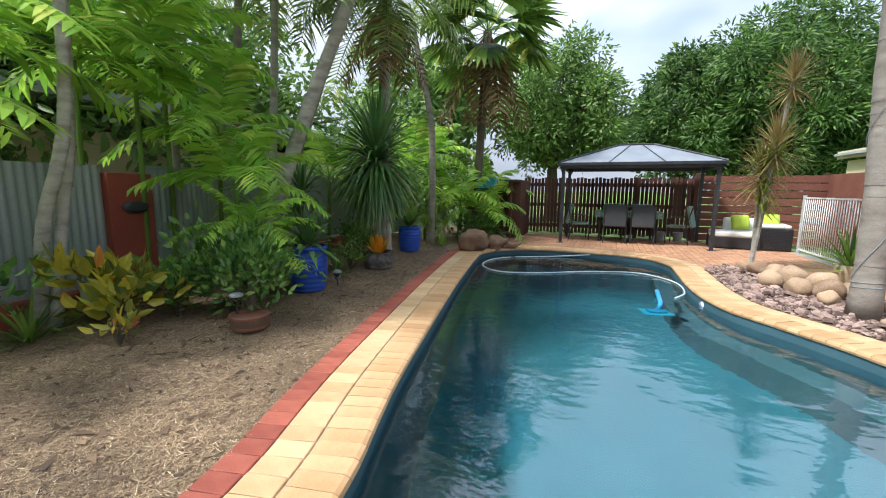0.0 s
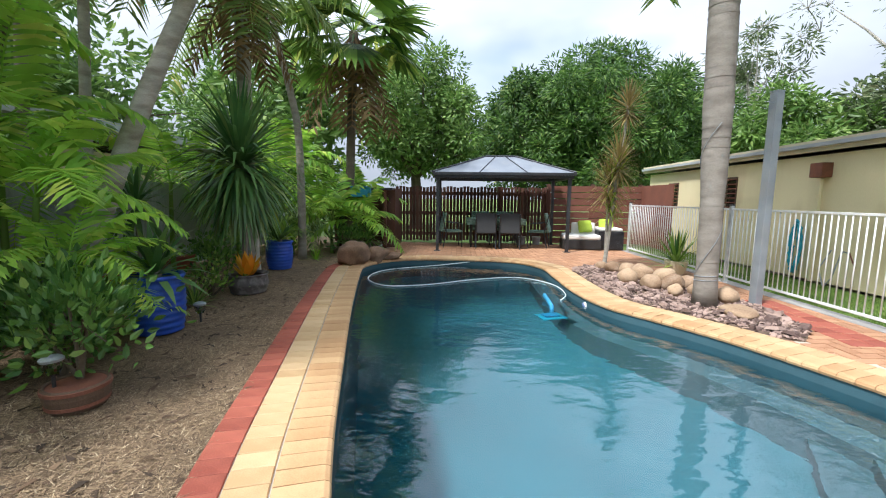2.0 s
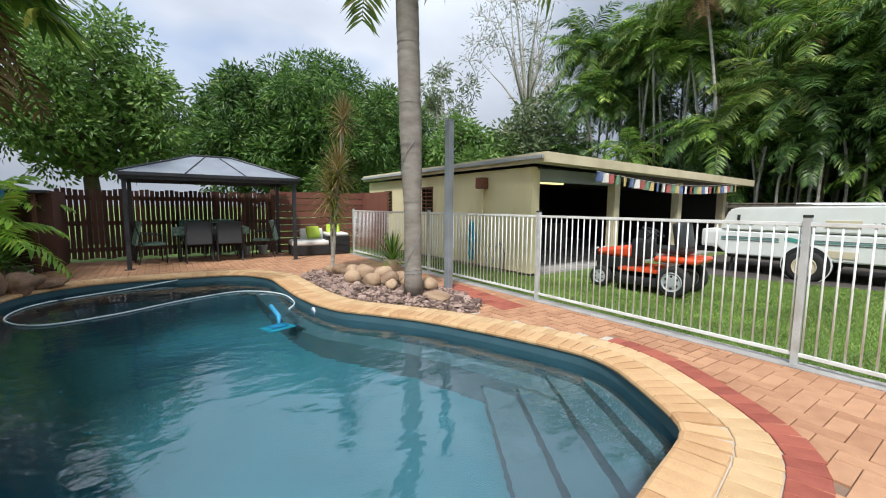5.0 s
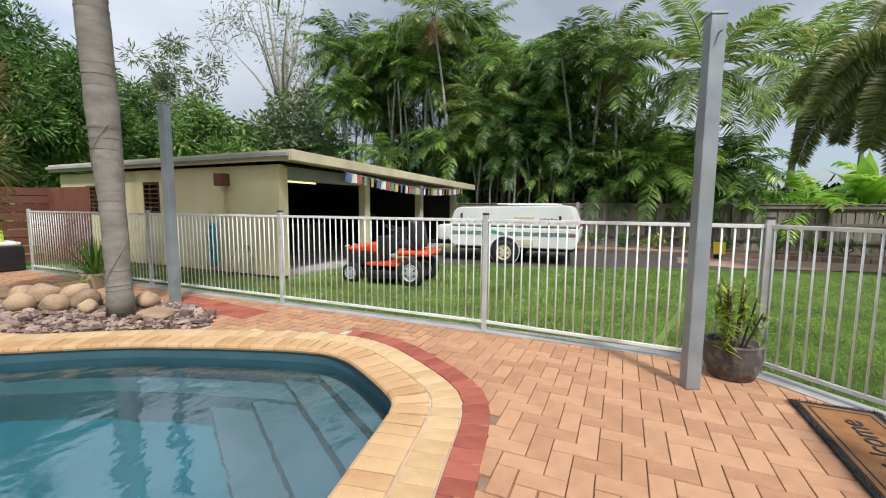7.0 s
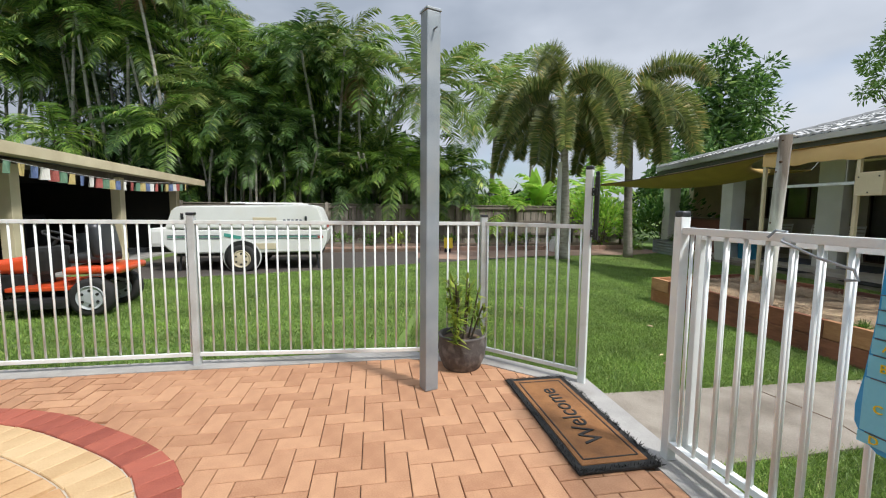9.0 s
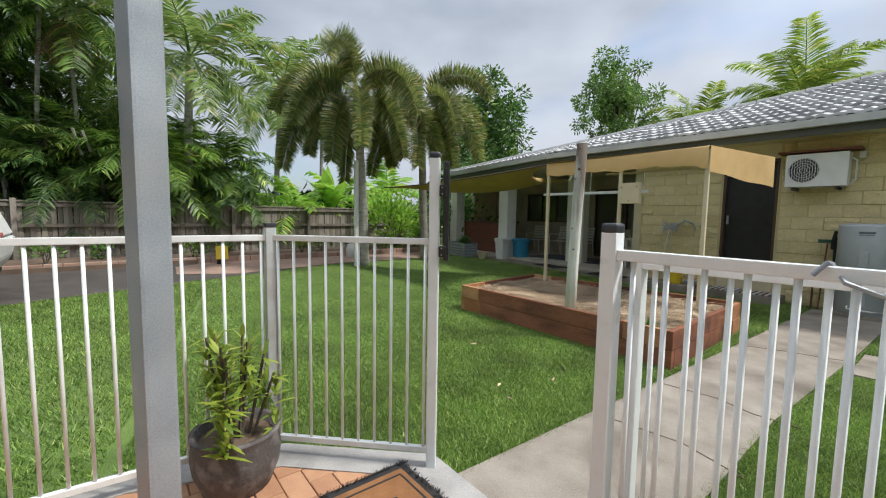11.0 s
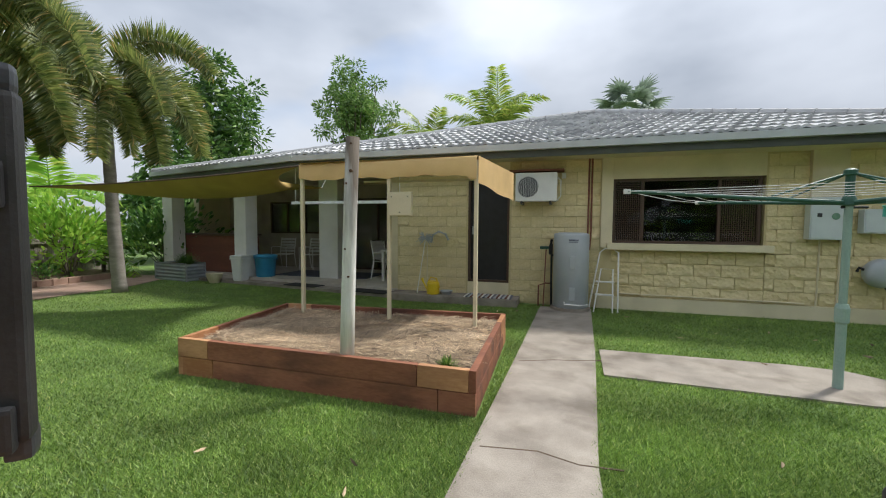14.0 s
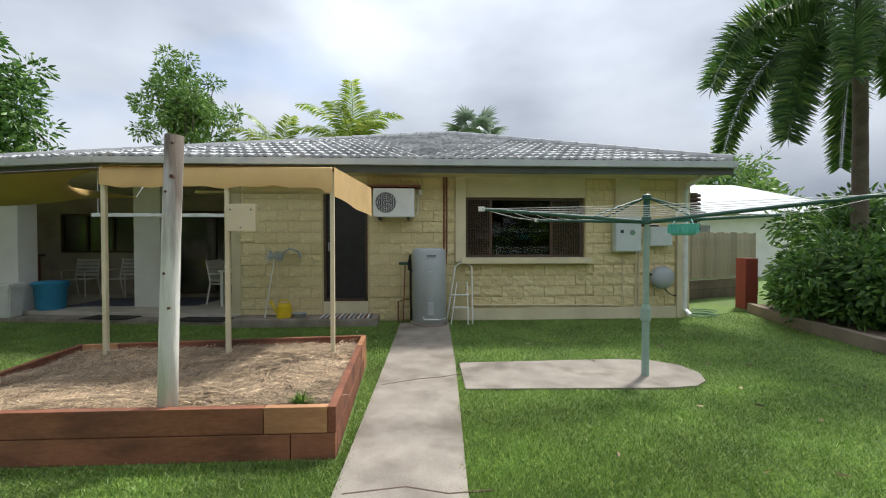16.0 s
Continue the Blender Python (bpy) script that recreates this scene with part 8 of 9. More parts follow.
PALM_KINDS = {
    "cane": feather(10, 1.6, 0.46, 0.080, 18, "frond_bright", 0.2, 1.35, 1.45, 0.22, 0.7, 0.012),
    "grove_a": feather(20, 2.2, 0.62, 0.062, 27, "frond", -0.5, 1.3, 1.6, 0.1, 0.9, 0.02),
    "grove_b": feather(20, 2.1, 0.60, 0.062, 26, "frond_dark", -0.5, 1.2, 1.7, 0.0, 1.0, 0.02),
    "grove_c": feather(19, 2.2, 0.62, 0.060, 27, "frond_olive", -0.4, 1.3, 1.5, 0.2, 0.8, 0.02),
    "coconut": feather(20, 3.3, 0.85, 0.085, 40, "frond_coco", -0.5, 1.3, 1.3, 0.05, 0.9, 0.035),
    "slim": feather(11, 1.9, 0.60, 0.042, 30, "frond_coco", -0.4, 1.2, 1.7, 0.0, 1.1, 0.018),
    "foxtail": bushy(15, 2.1, 0.36, 0.024, 92, "frond_fox"),
    "foxtail_dark": bushy(14, 2.3, 0.40, 0.034, 70, "frond_dark"),
    "golden": feather(24, 1.9, 0.55, 0.046, 50, "frond_gold", -0.2, 1.35, 1.5, 0.15, 0.7, 0.02),
    "fan": fan(24, 1.15, 1.05, "frond"),
    "fan_grey": fan(22, 1.1, 1.1, "frond_silver"),
    "dead": feather(9, 1.3, 0.4, 0.05, 14, "dead_frond", -1.3, -0.9, 0.6, 0.0, 1.2, 0.02),
}


def palm(label, path, r0, r1, kind, trunk="trunk_pale", scale=1.0, rz=0.0, dead=False, rings=0.0, group="", seg=10, name="palm_tree", cat="palm", dead_scale=1.0):
    base = Vector(path[0])
    t = thing(name, label, cat, tuple(base), 0, group)
    pts = [Vector(p) - base for p in path]
    part("trunk", trunk_mesh(pts, r0, r1, seg, rings, 0.004), trunk, t, "", True)
    top = pts[-1]
    share("crown", crown_mesh(kind, PALM_KINDS[kind]), t, pose(top.x, top.y, top.z, 0, 0, rz) @ Matrix.Scale(scale, 4))
    if dead:
        share("dead_frond", crown_mesh("dead", PALM_KINDS["dead"]), t, pose(top.x, top.y, top.z - 0.1, 0, 0, rz + 40) @ Matrix.Scale(scale * dead_scale, 4))
    return t


# big smooth palm in the pebble bed
bp = thing("royal_palm", "stout ringed grey palm trunk bound with wire in the pebble bed", "palm", (2.83, 5.10, 0))
bm = trunk_mesh([(0, 0, 0), (-0.01, 0.0, 1.2), (-0.05, 0.02, 3.0), (-0.12, 0.03, 5.2), (-0.18, 0.05, 6.6)], 0.15, 0.15, 24, 0.11, 0.0015)
for v in bm.verts:
    # slimmer below, swelling above head height
    u = min(1, max(0, (v.co.z - 1.0) / 1.4))
    k = (0.81 + 0.20 * u * u * (3 - 2 * u)) * (1 + 0.06 * max(0, 1 - v.co.z / 0.25))
    cx, cy = -0.025 * max(0, v.co.z - 0.9), 0.008 * v.co.z
    v.co.x, v.co.y = cx + (v.co.x - cx) * k, cy + (v.co.y - cy) * k
part("trunk", bm, "trunk_grey", bp, "", True)
share("crown", crown_mesh("coconut", PALM_KINDS["coconut"]), bp, pose(-0.18, 0.05, 6.6, 0, 0, 30) @ Matrix.Scale(0.9, 4))
share("hanging_frond", crown_mesh("dead", PALM_KINDS["dead"]), bp, pose(-0.25, 0.1, 6.0, 0, 0, 10) @ Matrix.Scale(1.3, 4))
wire = []
for k in range(90):
    z = 0.30 + 0.0 * k + (0.05 * k / 24 if k < 60 else 0.125 + (k - 60) * 0.06)
    a = k * math.tau / 24
    u = min(1, max(0, (z - 1.0) / 1.4))
    rr = 0.15 * (0.81 + 0.20 * u * u * (3 - 2 * u)) + 0.005
    wire.append((rr * math.cos(a) - 0.015 * z, rr * math.sin(a), z))
part("wire", tube(wire, 0.004, 5), "galv", bp, "thin wire wound round the trunk")

# garden palms on the fence side
palm("pale slender palm stem leaning from the fence corner", [(-4.25, 1.72, -0.05), (-4.18, 1.80, 0.9), (-4.05, 2.0, 2.0), (-4.05, 2.1, 4.6)], 0.055, 0.042, "slim", "trunk_pale", 1.0, 20, rings=0.16)
palm("pale slender palm stem beside its twin", [(-4.15, 1.78, -0.05), (-4.22, 1.95, 0.9), (-4.3, 2.15, 2.0), (-4.35, 2.3, 4.9)], 0.05, 0.04, "slim", "trunk_pale", 1.0, 70, rings=0.16)
palm("leaning ringed palm trunk behind the blue planter", [(-4.05, 3.7, -0.05), (-3.75, 3.98, 0.9), (-3.4, 4.3, 2.2), (-2.9, 4.75, 3.9), (-2.65, 5.0, 5.0)], 0.10, 0.075, "slim", "trunk_pale", 1.1, 10, rings=0.15)
palm("thin dark palm trunk leaning with its neighbour", [(-4.3, 3.9, -0.05), (-4.0, 4.3, 1.0), (-3.5, 4.7, 2.6), (-3.1, 5.1, 4.6)], 0.07, 0.05, "slim", "trunk_grey", 0.9, 130)
palm("slim palm trunk by the side fence", [(-5.1, 4.6, -0.05), (-5.1, 4.7, 2.0), (-5.0, 4.9, 5.2)], 0.07, 0.05, "slim", "trunk_grey", 1.1, 40)
palm("slim grey palm trunk among the canes", [(-4.7, 4.9, -0.05), (-4.65, 5.0, 2.0), (-4.6, 5.2, 5.0)], 0.07, 0.05, "slim", "trunk_pale", 1.0, 200)
palm("slim palm trunk behind the cane palms", [(-5.1, 3.6, -0.05), (-5.1, 3.7, 2.0), (-5.1, 3.8, 5.4)], 0.06, 0.045, "slim", "trunk_grey", 1.0, 290)
palm("upright pale palm trunk behind the yucca", [(-3.35, 6.25, -0.05), (-3.4, 6.35, 2.0), (-3.45, 6.5, 4.6)], 0.12, 0.09, "slim", "trunk_pale", 1.15, 0, True, rings=0.13)
palm("slender curved palm trunk at the end of the bed", [(-3.42, 8.5, -0.05), (-3.42, 8.55, 1.6), (-3.5, 8.6, 2.9), (-3.9, 8.7, 4.5), (-4.05, 8.75, 5.2)], 0.085, 0.06, "slim", "trunk_grey", 1.1, 55)
palm("fan palm with a skirt of dead fronds", [(-2.85, 10.1, -0.05), (-2.8, 10.2, 2.2), (-2.72, 10.4, 5.2)], 0.10, 0.11, "fan", "trunk_dark", 1.05, 0, True, dead_scale=1.7)
for i, (x, y, h, r, s) in enumerate(((-3.75, 3.35, 1.25, 0, 0.72), (-3.3, 3.1, 0.75, 100, 0.55), (-4.25, 3.6, 1.9, 200, 0.85), (-4.45, 1.2, 2.3, 50, 0.9), (-4.2, 0.6, 1.7, 150, 0.95), (-4.75, 2.4, 2.5, 250, 0.85), (-4.6, 2.9, 2.6, 80, 0.9), (-4.7, 3.3, 3.0, 10, 0.9), (-3.35, 3.3, 0.4, 20, 0.5))):
    b = [(x, y, -0.02), (x + 0.04, y, h * 0.5), (x + 0.08 * math.cos(r), y + 0.05, h)]
    palm("bright green cane palm with arching feathered fronds", b, 0.035, 0.022, "cane", "frond", s, r, group="cane palms", seg=8, name="cane_palm")
for i, (x, y, h, r, s) in enumerate(((-3.9, 9.2, 0.9, 0, 0.85), (-3.1, 9.5, 1.0, 90, 0.9), (-2.6, 9.6, 0.7, 200, 0.8), (-4.4, 7.8, 1.4, 40, 0.9), (-4.6, 9.8, 1.8, 170, 1.1), (-4.7, 6.4, 1.5, 10, 0.9), (-3.5, 10.8, 1.3, 280, 1.0), (-4.9, 11.5, 2.2, 30, 1.1), (-2.9, 11.3, 1.2, 130, 0.9))):
    palm("green cane palm at the end of the garden bed", [(x, y, -0.02), (x, y + 0.03, h * 0.5), (x + 0.05, y, h)], 0.04, 0.025, "grove_a" if i % 3 == 0 else "cane", "frond", s * (0.62 if i % 3 == 0 else 1), r, group="cane palms", seg=8, name="cane_palm")


def rosette(label, at, stem_h, n, length, width, mat_name, seed, droop=0.5, name="spiky_plant", e0=-0.5, e1=1.5, cat="plant", stem_mat="trunk_grey", stem_r=0.04, steps=3):
    t = thing(name, label, cat, at)
    if stem_h > 0.06:
        part("stem", trunk_mesh([(0, 0, -0.02), (0.02, 0, stem_h * 0.5), (0, 0.01, stem_h)], stem_r, stem_r * 0.8, 8), stem_mat, t)
    lv = Leaves(seed)
    for i in range(n):
        az, u = i * 2.399, (i + 0.5) / n
        el = e1 + (e0 - e1) * u + lv.rng.uniform(-0.1, 0.1)
        d = (math.cos(az) * math.cos(el), math.sin(az) * math.cos(el), math.sin(el))
        lv.blade((0.02 * math.cos(az), 0.02 * math.sin(az), stem_h - 0.15 * u * length), d, (-math.sin(az), math.cos(az), 0), length * lv.rng.uniform(0.85, 1.1), width, droop * lv.rng.uniform(0.6, 1.4), steps)
    lv.make("foliage", mat_name, t)
    return t


rosette("large spiky green yucca with a drooping skirt of leaves", (-3.15, 5.65, 0), 1.75, 420, 1.10, 0.05, "leaf_yucca", 41, 1.1, "yucca", -1.25, 1.5)
rosette("small dark spiky cordyline beside the fence", (-4.2, 5.1, 0), 1.2, 80, 0.7, 0.05, "leaf_yucca", 42, 0.9, "cordyline", -0.9, 1.4)
rosette("spiky green dracaena in a clay pot", (3.62, 7.25, 0.22), 0.02, 60, 0.62, 0.045, "frond", 43, 0.55, "dracaena", 0.0, 1.5)
sp = thing("clay_pot", "round clay pot holding the dracaena", "pot", (3.62, 7.25, 0.0))
part("bowl", lathe([(0.12, 0), (0.17, 0.14), (0.185, 0.23), (0.19, 0.25), (0.17, 0.25), (0.14, 0.16)], 24), "rim_cream", sp)
part("soil", lathe([(0.165, 0.20), (0.16, 0.21)], 20), "dirt", sp)
rosette("variegated spiky plant by the equipment screen", (-2.3, 9.9, 0.0), 0.35, 70, 0.62, 0.045, "frond", 44, 0.7, "dracaena", -0.4, 1.5)
rosette("green strap-leaved plant in the blue planter", (-3.03, 3.80, 0.49), 0.1, 44, 0.55, 0.07, "leaf_yucca", 45, 0.9, "potted_plant", -0.2, 1.4)
rosette("broad green leaves in the far blue planter", (-3.36, 7.26, 0.45), 0.12, 26, 0.5, 0.12, "frond", 46, 0.6, "potted_plant", 0.2, 1.4)
rosette("orange bromeliad in the dark bowl planter", (-2.99, 5.42, 0.22), 0.02, 16, 0.34, 0.10, "leaf_orange", 47, 0.15, "bromeliad", 0.7, 1.5)
rosette("low strappy clump at the garden edge", (-3.9, 1.5, 0.0), 0.02, 40, 0.45, 0.03, "frond", 48, 1.0, "strap_plant", 0.1, 1.4)
rosette("low strappy clump beside the mulch", (-4.1, 2.1, 0.0), 0.02, 36, 0.40, 0.04, "frond_dark", 49, 1.0, "strap_plant", 0.1, 1.4)
rosette("low green clump by the planters", (-3.3, 4.75, 0.0), 0.02, 50, 0.35, 0.02, "frond", 50, 0.8, "strap_plant", 0.2, 1.4)
rosette("tuft of green at a palm's foot", (-3.1, 8.4, 0.0), 0.02, 36, 0.3, 0.02, "frond_bright", 52, 0.7, "strap_plant", 0.2, 1.4)

# tall thin cordyline in the pebble bed
co = thing("tall_cordyline", "tall thin cordyline with tan tufts along pale canes", "cordyline", (2.60, 7.85, 0))
for k, (dx, dy, h, r) in enumerate(((0.30, 0.06, 3.05, 0.040), (0.16, -0.02, 2.05, 0.034), (0.05, 0.10, 1.65, 0.03))):
    part("cane", trunk_mesh([(0.02 * k, 0.02 * k, -0.02), (dx * 0.5, dy * 0.5, h * 0.5), (dx, dy, h)], r, r * 0.7, 8), "trunk_pale", co)
    lv = Leaves(60 + k)
    for i in range(140):
        az, u = i * 2.399, i / 140
        el = 1.45 - 2.2 * u
        lv.blade((dx, dy, h - 0.25 * u), (math.cos(az) * math.cos(el), math.sin(az) * math.cos(el), math.sin(el)), (-math.sin(az), math.cos(az), 0), lv.rng.uniform(0.36, 0.54) * (1.0 if k == 0 else 1.25), 0.026, 0.45, 3)
    lv.make("tuft", "leaf_tan", co)
lv = Leaves(66)
for i in range(150):
    z = lv.rng.uniform(0.9, 1.9)
    az, el = lv.rng.uniform(0, math.tau), lv.rng.uniform(-0.6, 1.0)
    f_ = z / 3.05
    lv.blade((0.30 * f_ * lv.rng.choice((0.4, 1.0)), 0.06 * f_, z), (math.cos(az) * math.cos(el), math.sin(az) * math.cos(el), math.sin(el)), (-math.sin(az), math.cos(az), 0), lv.rng.uniform(0.3, 0.55), 0.028, 0.6, 3)
lv.make("side_foliage", "leaf_lime", co)


def shrub(label, at, size, n, leaf, mat_name, seed, name="shrub", stems=5, cat="shrub", leafw=0.5, stem_mat="trunk_dark"):
    """A bush of twigs with leaves gathered near their ends."""
    t = thing(name, label, cat, at)
    lv = Leaves(seed)
    rng = lv.rng
    bm = bmesh.new()
    tips = []
    for s in range(stems):
        a, e = s * math.tau / stems + rng.uniform(-0.4, 0.4), rng.uniform(0.5, 1.3)
        end = Vector((math.cos(a) * math.cos(e) * size[0] * 0.4, math.sin(a) * math.cos(e) * size[1] * 0.4, math.sin(e) * size[2] * 0.75))
        add_tube(bm, [(0, 0, -0.02), end * 0.5 + Vector((rng.uniform(-0.03, 0.03), 0, 0.02)), end], [0.016, 0.011, 0.006], 5)
        tips.append(end)
        for _ in range(3):
            e2 = end * rng.uniform(0.5, 1.0) + Vector((rng.uniform(-0.3, 0.3) * size[0], rng.uniform(-0.3, 0.3) * size[1], rng.uniform(-0.1, 0.25) * size[2]))
            add_tube(bm, [end * 0.6, e2], [0.008, 0.004], 4)
            tips.append(e2)
    part("branch", bm, stem_mat, t)
    for _ in range(n):
        c = rng.choice(tips)
        p = c + Vector((rng.gauss(0, 0.13) * size[0], rng.gauss(0, 0.13) * size[1], rng.gauss(0, 0.10) * size[2]))
        p.z = max(0.03, p.z)
        way = (p - c * 0.7) + Vector((rng.uniform(-0.2, 0.2), rng.uniform(-0.2, 0.2), rng.uniform(-0.05, 0.25)))
        lv.leaf(p, way, leaf * rng.uniform(0.7, 1.3), leaf * leafw)
    lv.make("foliage", mat_name, t)
    return t


shrub("yellow and red croton bush against the red wall", (-3.75, 2.05, 0), (0.75, 0.75, 0.62), 170, 0.20, "leaf_croton", 81, "croton", 7, "croton", 0.48)
shrub("small croton seedling with yellow leaves", (-3.2, 1.75, 0), (0.35, 0.35, 0.3), 30, 0.13, "leaf_croton", 82, "croton", 4, "croton", 0.4)
shrub("dense dark green shrub behind the barrel planter", (-2.95, 2.75, 0), (1.05, 0.95, 0.95), 1300, 0.085, "leaf_shrub", 83)
shrub("leafy green shrub in the barrel planter", (-2.55, 2.48, 0.15), (0.7, 0.6, 0.75), 600, 0.08, "leaf_shrub", 84)
shrub("dark leafy shrub below the red post", (-3.45, 2.45, 0), (0.75, 0.7, 0.62), 360, 0.10, "leaf_shrub", 85)
shrub("sparse weedy shrub beside the dark planter", (-3.35, 5.15, 0), (0.7, 0.6, 0.55), 260, 0.07, "frond", 86)
shrub("green shrub at the foot of the side fence", (-4.2, 6.7, 0), (0.9, 0.9, 0.8), 380, 0.10, "leaf_shrub", 87)
shrub("dark shrub by the equipment screen", (-2.6, 9.3, 0), (0.9, 0.7, 0.8), 420, 0.10, "leaf_shrub", 88)
shrub("leafy shrub under the palm stems", (-4.0, 1.0, 0), (0.9, 0.9, 0.9), 420, 0.11, "leaf_shrub", 89)
lime = thing("potted_dracaena", "yellow-green variegated shrub with bare stems in the black planter", "plant", (3.80, -0.98, 0.22))
lv = Leaves(90)
for i in range(16):
    a, r_ = lv.rng.uniform(0, math.tau), lv.rng.uniform(0.03, 0.14)
    h = lv.rng.uniform(0.25, 0.52)
    end = Vector((math.cos(a) * r_ * 1.5, math.sin(a) * r_ * 1.5, h))
    part("stem", tube([(math.cos(a) * r_ * 0.6, math.sin(a) * r_ * 0.6, 0), end], [0.008, 0.006], 5), "trunk_dark", lime)
    for k in range(24):
        az, el = lv.rng.uniform(0, math.tau), lv.rng.uniform(-0.3, 1.3)
        lv.blade(end - Vector((0, 0, 0.30 * lv.rng.random())), (math.cos(az) * math.cos(el), math.sin(az) * math.cos(el), math.sin(el)), (-math.sin(az), math.cos(az), 0), lv.rng.uniform(0.06, 0.12), 0.022, 0.4, 3)
lv.make("foliage", "leaf_lime", lime)


def tree(label, at, trunk_h, crown_c, crown_r, clumps, leaves, leaf, mat_name, seed, trunk_r=0.25, name="tree", trunk="trunk_dark", leafw=0.4, spread=0.24, fill=0.8):
    """A trunk with limbs that reach to clumps of leaves, with gaps between the clumps."""
    t = thing(name, label, "tree", at)
    rng = random.Random(seed)
    bm = bmesh.new()
    fork = Vector((0, 0, trunk_h))
    add_tube(bm, [(0, 0, -0.2), (0.05, 0.03, trunk_h * 0.5), fork], [trunk_r * 1.3, trunk_r, trunk_r * 0.85], 10)
    cs = []
    C, R = Vector(crown_c), Vector(crown_r)
    for i in range(clumps):
        while True:
            q = Vector((rng.uniform(-1, 1), rng.uniform(-1, 1), rng.uniform(-0.85, 1)))
            if 0.35 < q.length < 1:
                break
        q *= (0.72 + 0.28 * rng.random()) / max(q.length, 0.6) if rng.random() < 0.7 else 1
        cs.append(C + Vector((q.x * R.x, q.y * R.y, q.z * R.z)))
    for i, c in enumerate(cs):
        if i % 3 == 0:
            mid = fork.lerp(c, 0.5) + Vector((rng.uniform(-0.3, 0.3), rng.uniform(-0.3, 0.3), 0.3))
            add_tube(bm, [fork, mid, c], [trunk_r * 0.45, trunk_r * 0.22, trunk_r * 0.06], 6)
    if fill < 0.1:
        for c in cs:
            for _ in range(7):
                d = Vector((rng.uniform(-1, 1), rng.uniform(-1, 1), rng.uniform(-0.2, 1))) * spread * R.x
                add_tube(bm, [c, c + d * 0.5 + Vector((0, 0, 0.1)), c + d], [trunk_r * 0.07, trunk_r * 0.045, trunk_r * 0.02], 4)
            near_c = min(cs, key=lambda q: (q - c).length if q is not c else 99)
            add_tube(bm, [near_c, near_c.lerp(c, 0.5) + Vector((0, 0, 0.15)), c], [trunk_r * 0.10, trunk_r * 0.08, trunk_r * 0.06], 5)
    part("trunk", bm, trunk, t)
    lv = Leaves(seed + 1)
    s = spread * (R.x + R.y + R.z) / 3
    for _ in range(leaves):
        c = rng.choice(cs)
        d = Vector((rng.gauss(0, 1), rng.gauss(0, 1), rng.gauss(0, 0.8)))
        d *= s * (0.4 + 0.6 * rng.random()) / max(0.6, d.length)
        way = d.normalized() + Vector((rng.uniform(-0.6, 0.6), rng.uniform(-0.6, 0.6), rng.uniform(-0.7, 0.2)))
        lv.leaf(c + d, way, leaf * rng.uniform(0.7, 1.35), leaf * leafw)
    for _ in range(leaves // 4 if fill > 0.1 else 0):
        q = Vector((rng.gauss(0, 1), rng.gauss(0, 1), rng.gauss(0, 1)))
        q *= fill * rng.random() ** 0.4 / q.length
        way = Vector((rng.uniform(-1, 1), rng.uniform(-1, 1), rng.uniform(-1, 0.4)))
        lv.leaf(C + Vector((q.x * R.x, q.y * R.y, q.z * R.z)), way, leaf * 1.9, leaf * 1.5 * leafw)
    lv.make("crown", mat_name, t)
    return t


tree("large dense dark green mango tree behind the gazebo", (8.0, 24.0, 0), 2.5, (0, 0, 5.0), (5.2, 4.0, 4.4), 190, 56000, 0.27, "leaf_mango", 101, 0.4, "mango_tree", leafw=0.26, spread=0.20)
tree("second dark green mango tree beside the shed", (13.0, 25.5, 0), 2.5, (0, 0, 4.4), (4.0, 3.0, 3.6), 110, 28000, 0.27, "leaf_mango", 103, 0.35, "mango_tree", leafw=0.26, spread=0.22)
tree("rounded dark tree behind the slatted fence", (4.0, 26.0, 0), 2.5, (0, 0, 5.2), (3.4, 3.0, 3.6), 90, 18000, 0.27, "frond_dark", 105, 0.3, spread=0.24)
tree("airy light green tree behind the slatted fence", (-2.0, 18.5, 0), 2.2, (0, 0, 4.6), (3.0, 2.6, 3.0), 76, 15000, 0.19, "leaf_soft", 107, 0.25, spread=0.24)
tree("soft green tree beyond the side fence", (-7.5, 16.0, 0), 2.2, (0, 0, 3.9), (3.4, 3.0, 3.2), 55, 7000, 0.28, "leaf_soft", 109, 0.25, spread=0.26)
tree("dense green tree over the side fence", (-9.5, 8.5, 0), 2.2, (0, 0, 3.4), (2.4, 4.5, 2.9), 70, 7000, 0.26, "leaf_soft", 111, 0.25, spread=0.26, fill=0.5)
tree("dense green tree behind the corrugated fence", (-8.5, 3.4, 0), 2.2, (0, 0, 3.6), (2.0, 4.0, 3.2), 70, 7000, 0.26, "leaf_soft", 113, 0.25, spread=0.26, fill=0.5)
tree("tall thin gum tree with open foliage", (17.6, 26.2, 0), 6.0, (0, 0, 9.2), (2.8, 2.8, 2.2), 26, 2600, 0.32, "leaf_gum", 115, 0.2, "gum_tree", "trunk_pale", 0.25, 0.24, 0.05)
tree("tall sparse gum tree with bare grey branches", (23.0, 22.5, 0), 8.0, (0, 0, 13.2), (5.0, 4.5, 4.2), 60, 2000, 0.26, "leaf_gum", 117, 0.3, "gum_tree", "trunk_pale", 0.22, 0.20, 0.05)
tree("bright green tree behind the shed", (16.5, 21.0, 0), 2.0, (0, 0, 4.4), (3.2, 2.6, 2.6), 40, 5000, 0.30, "leaf_soft", 119, 0.25, spread=0.26)
tree("dark tree behind the shed roof", (21.0, 19.0, 0), 2.0, (0, 0, 5.4), (3.4, 2.6, 3.2), 40, 5000, 0.32, "leaf_gum", 121, 0.25, spread=0.26)
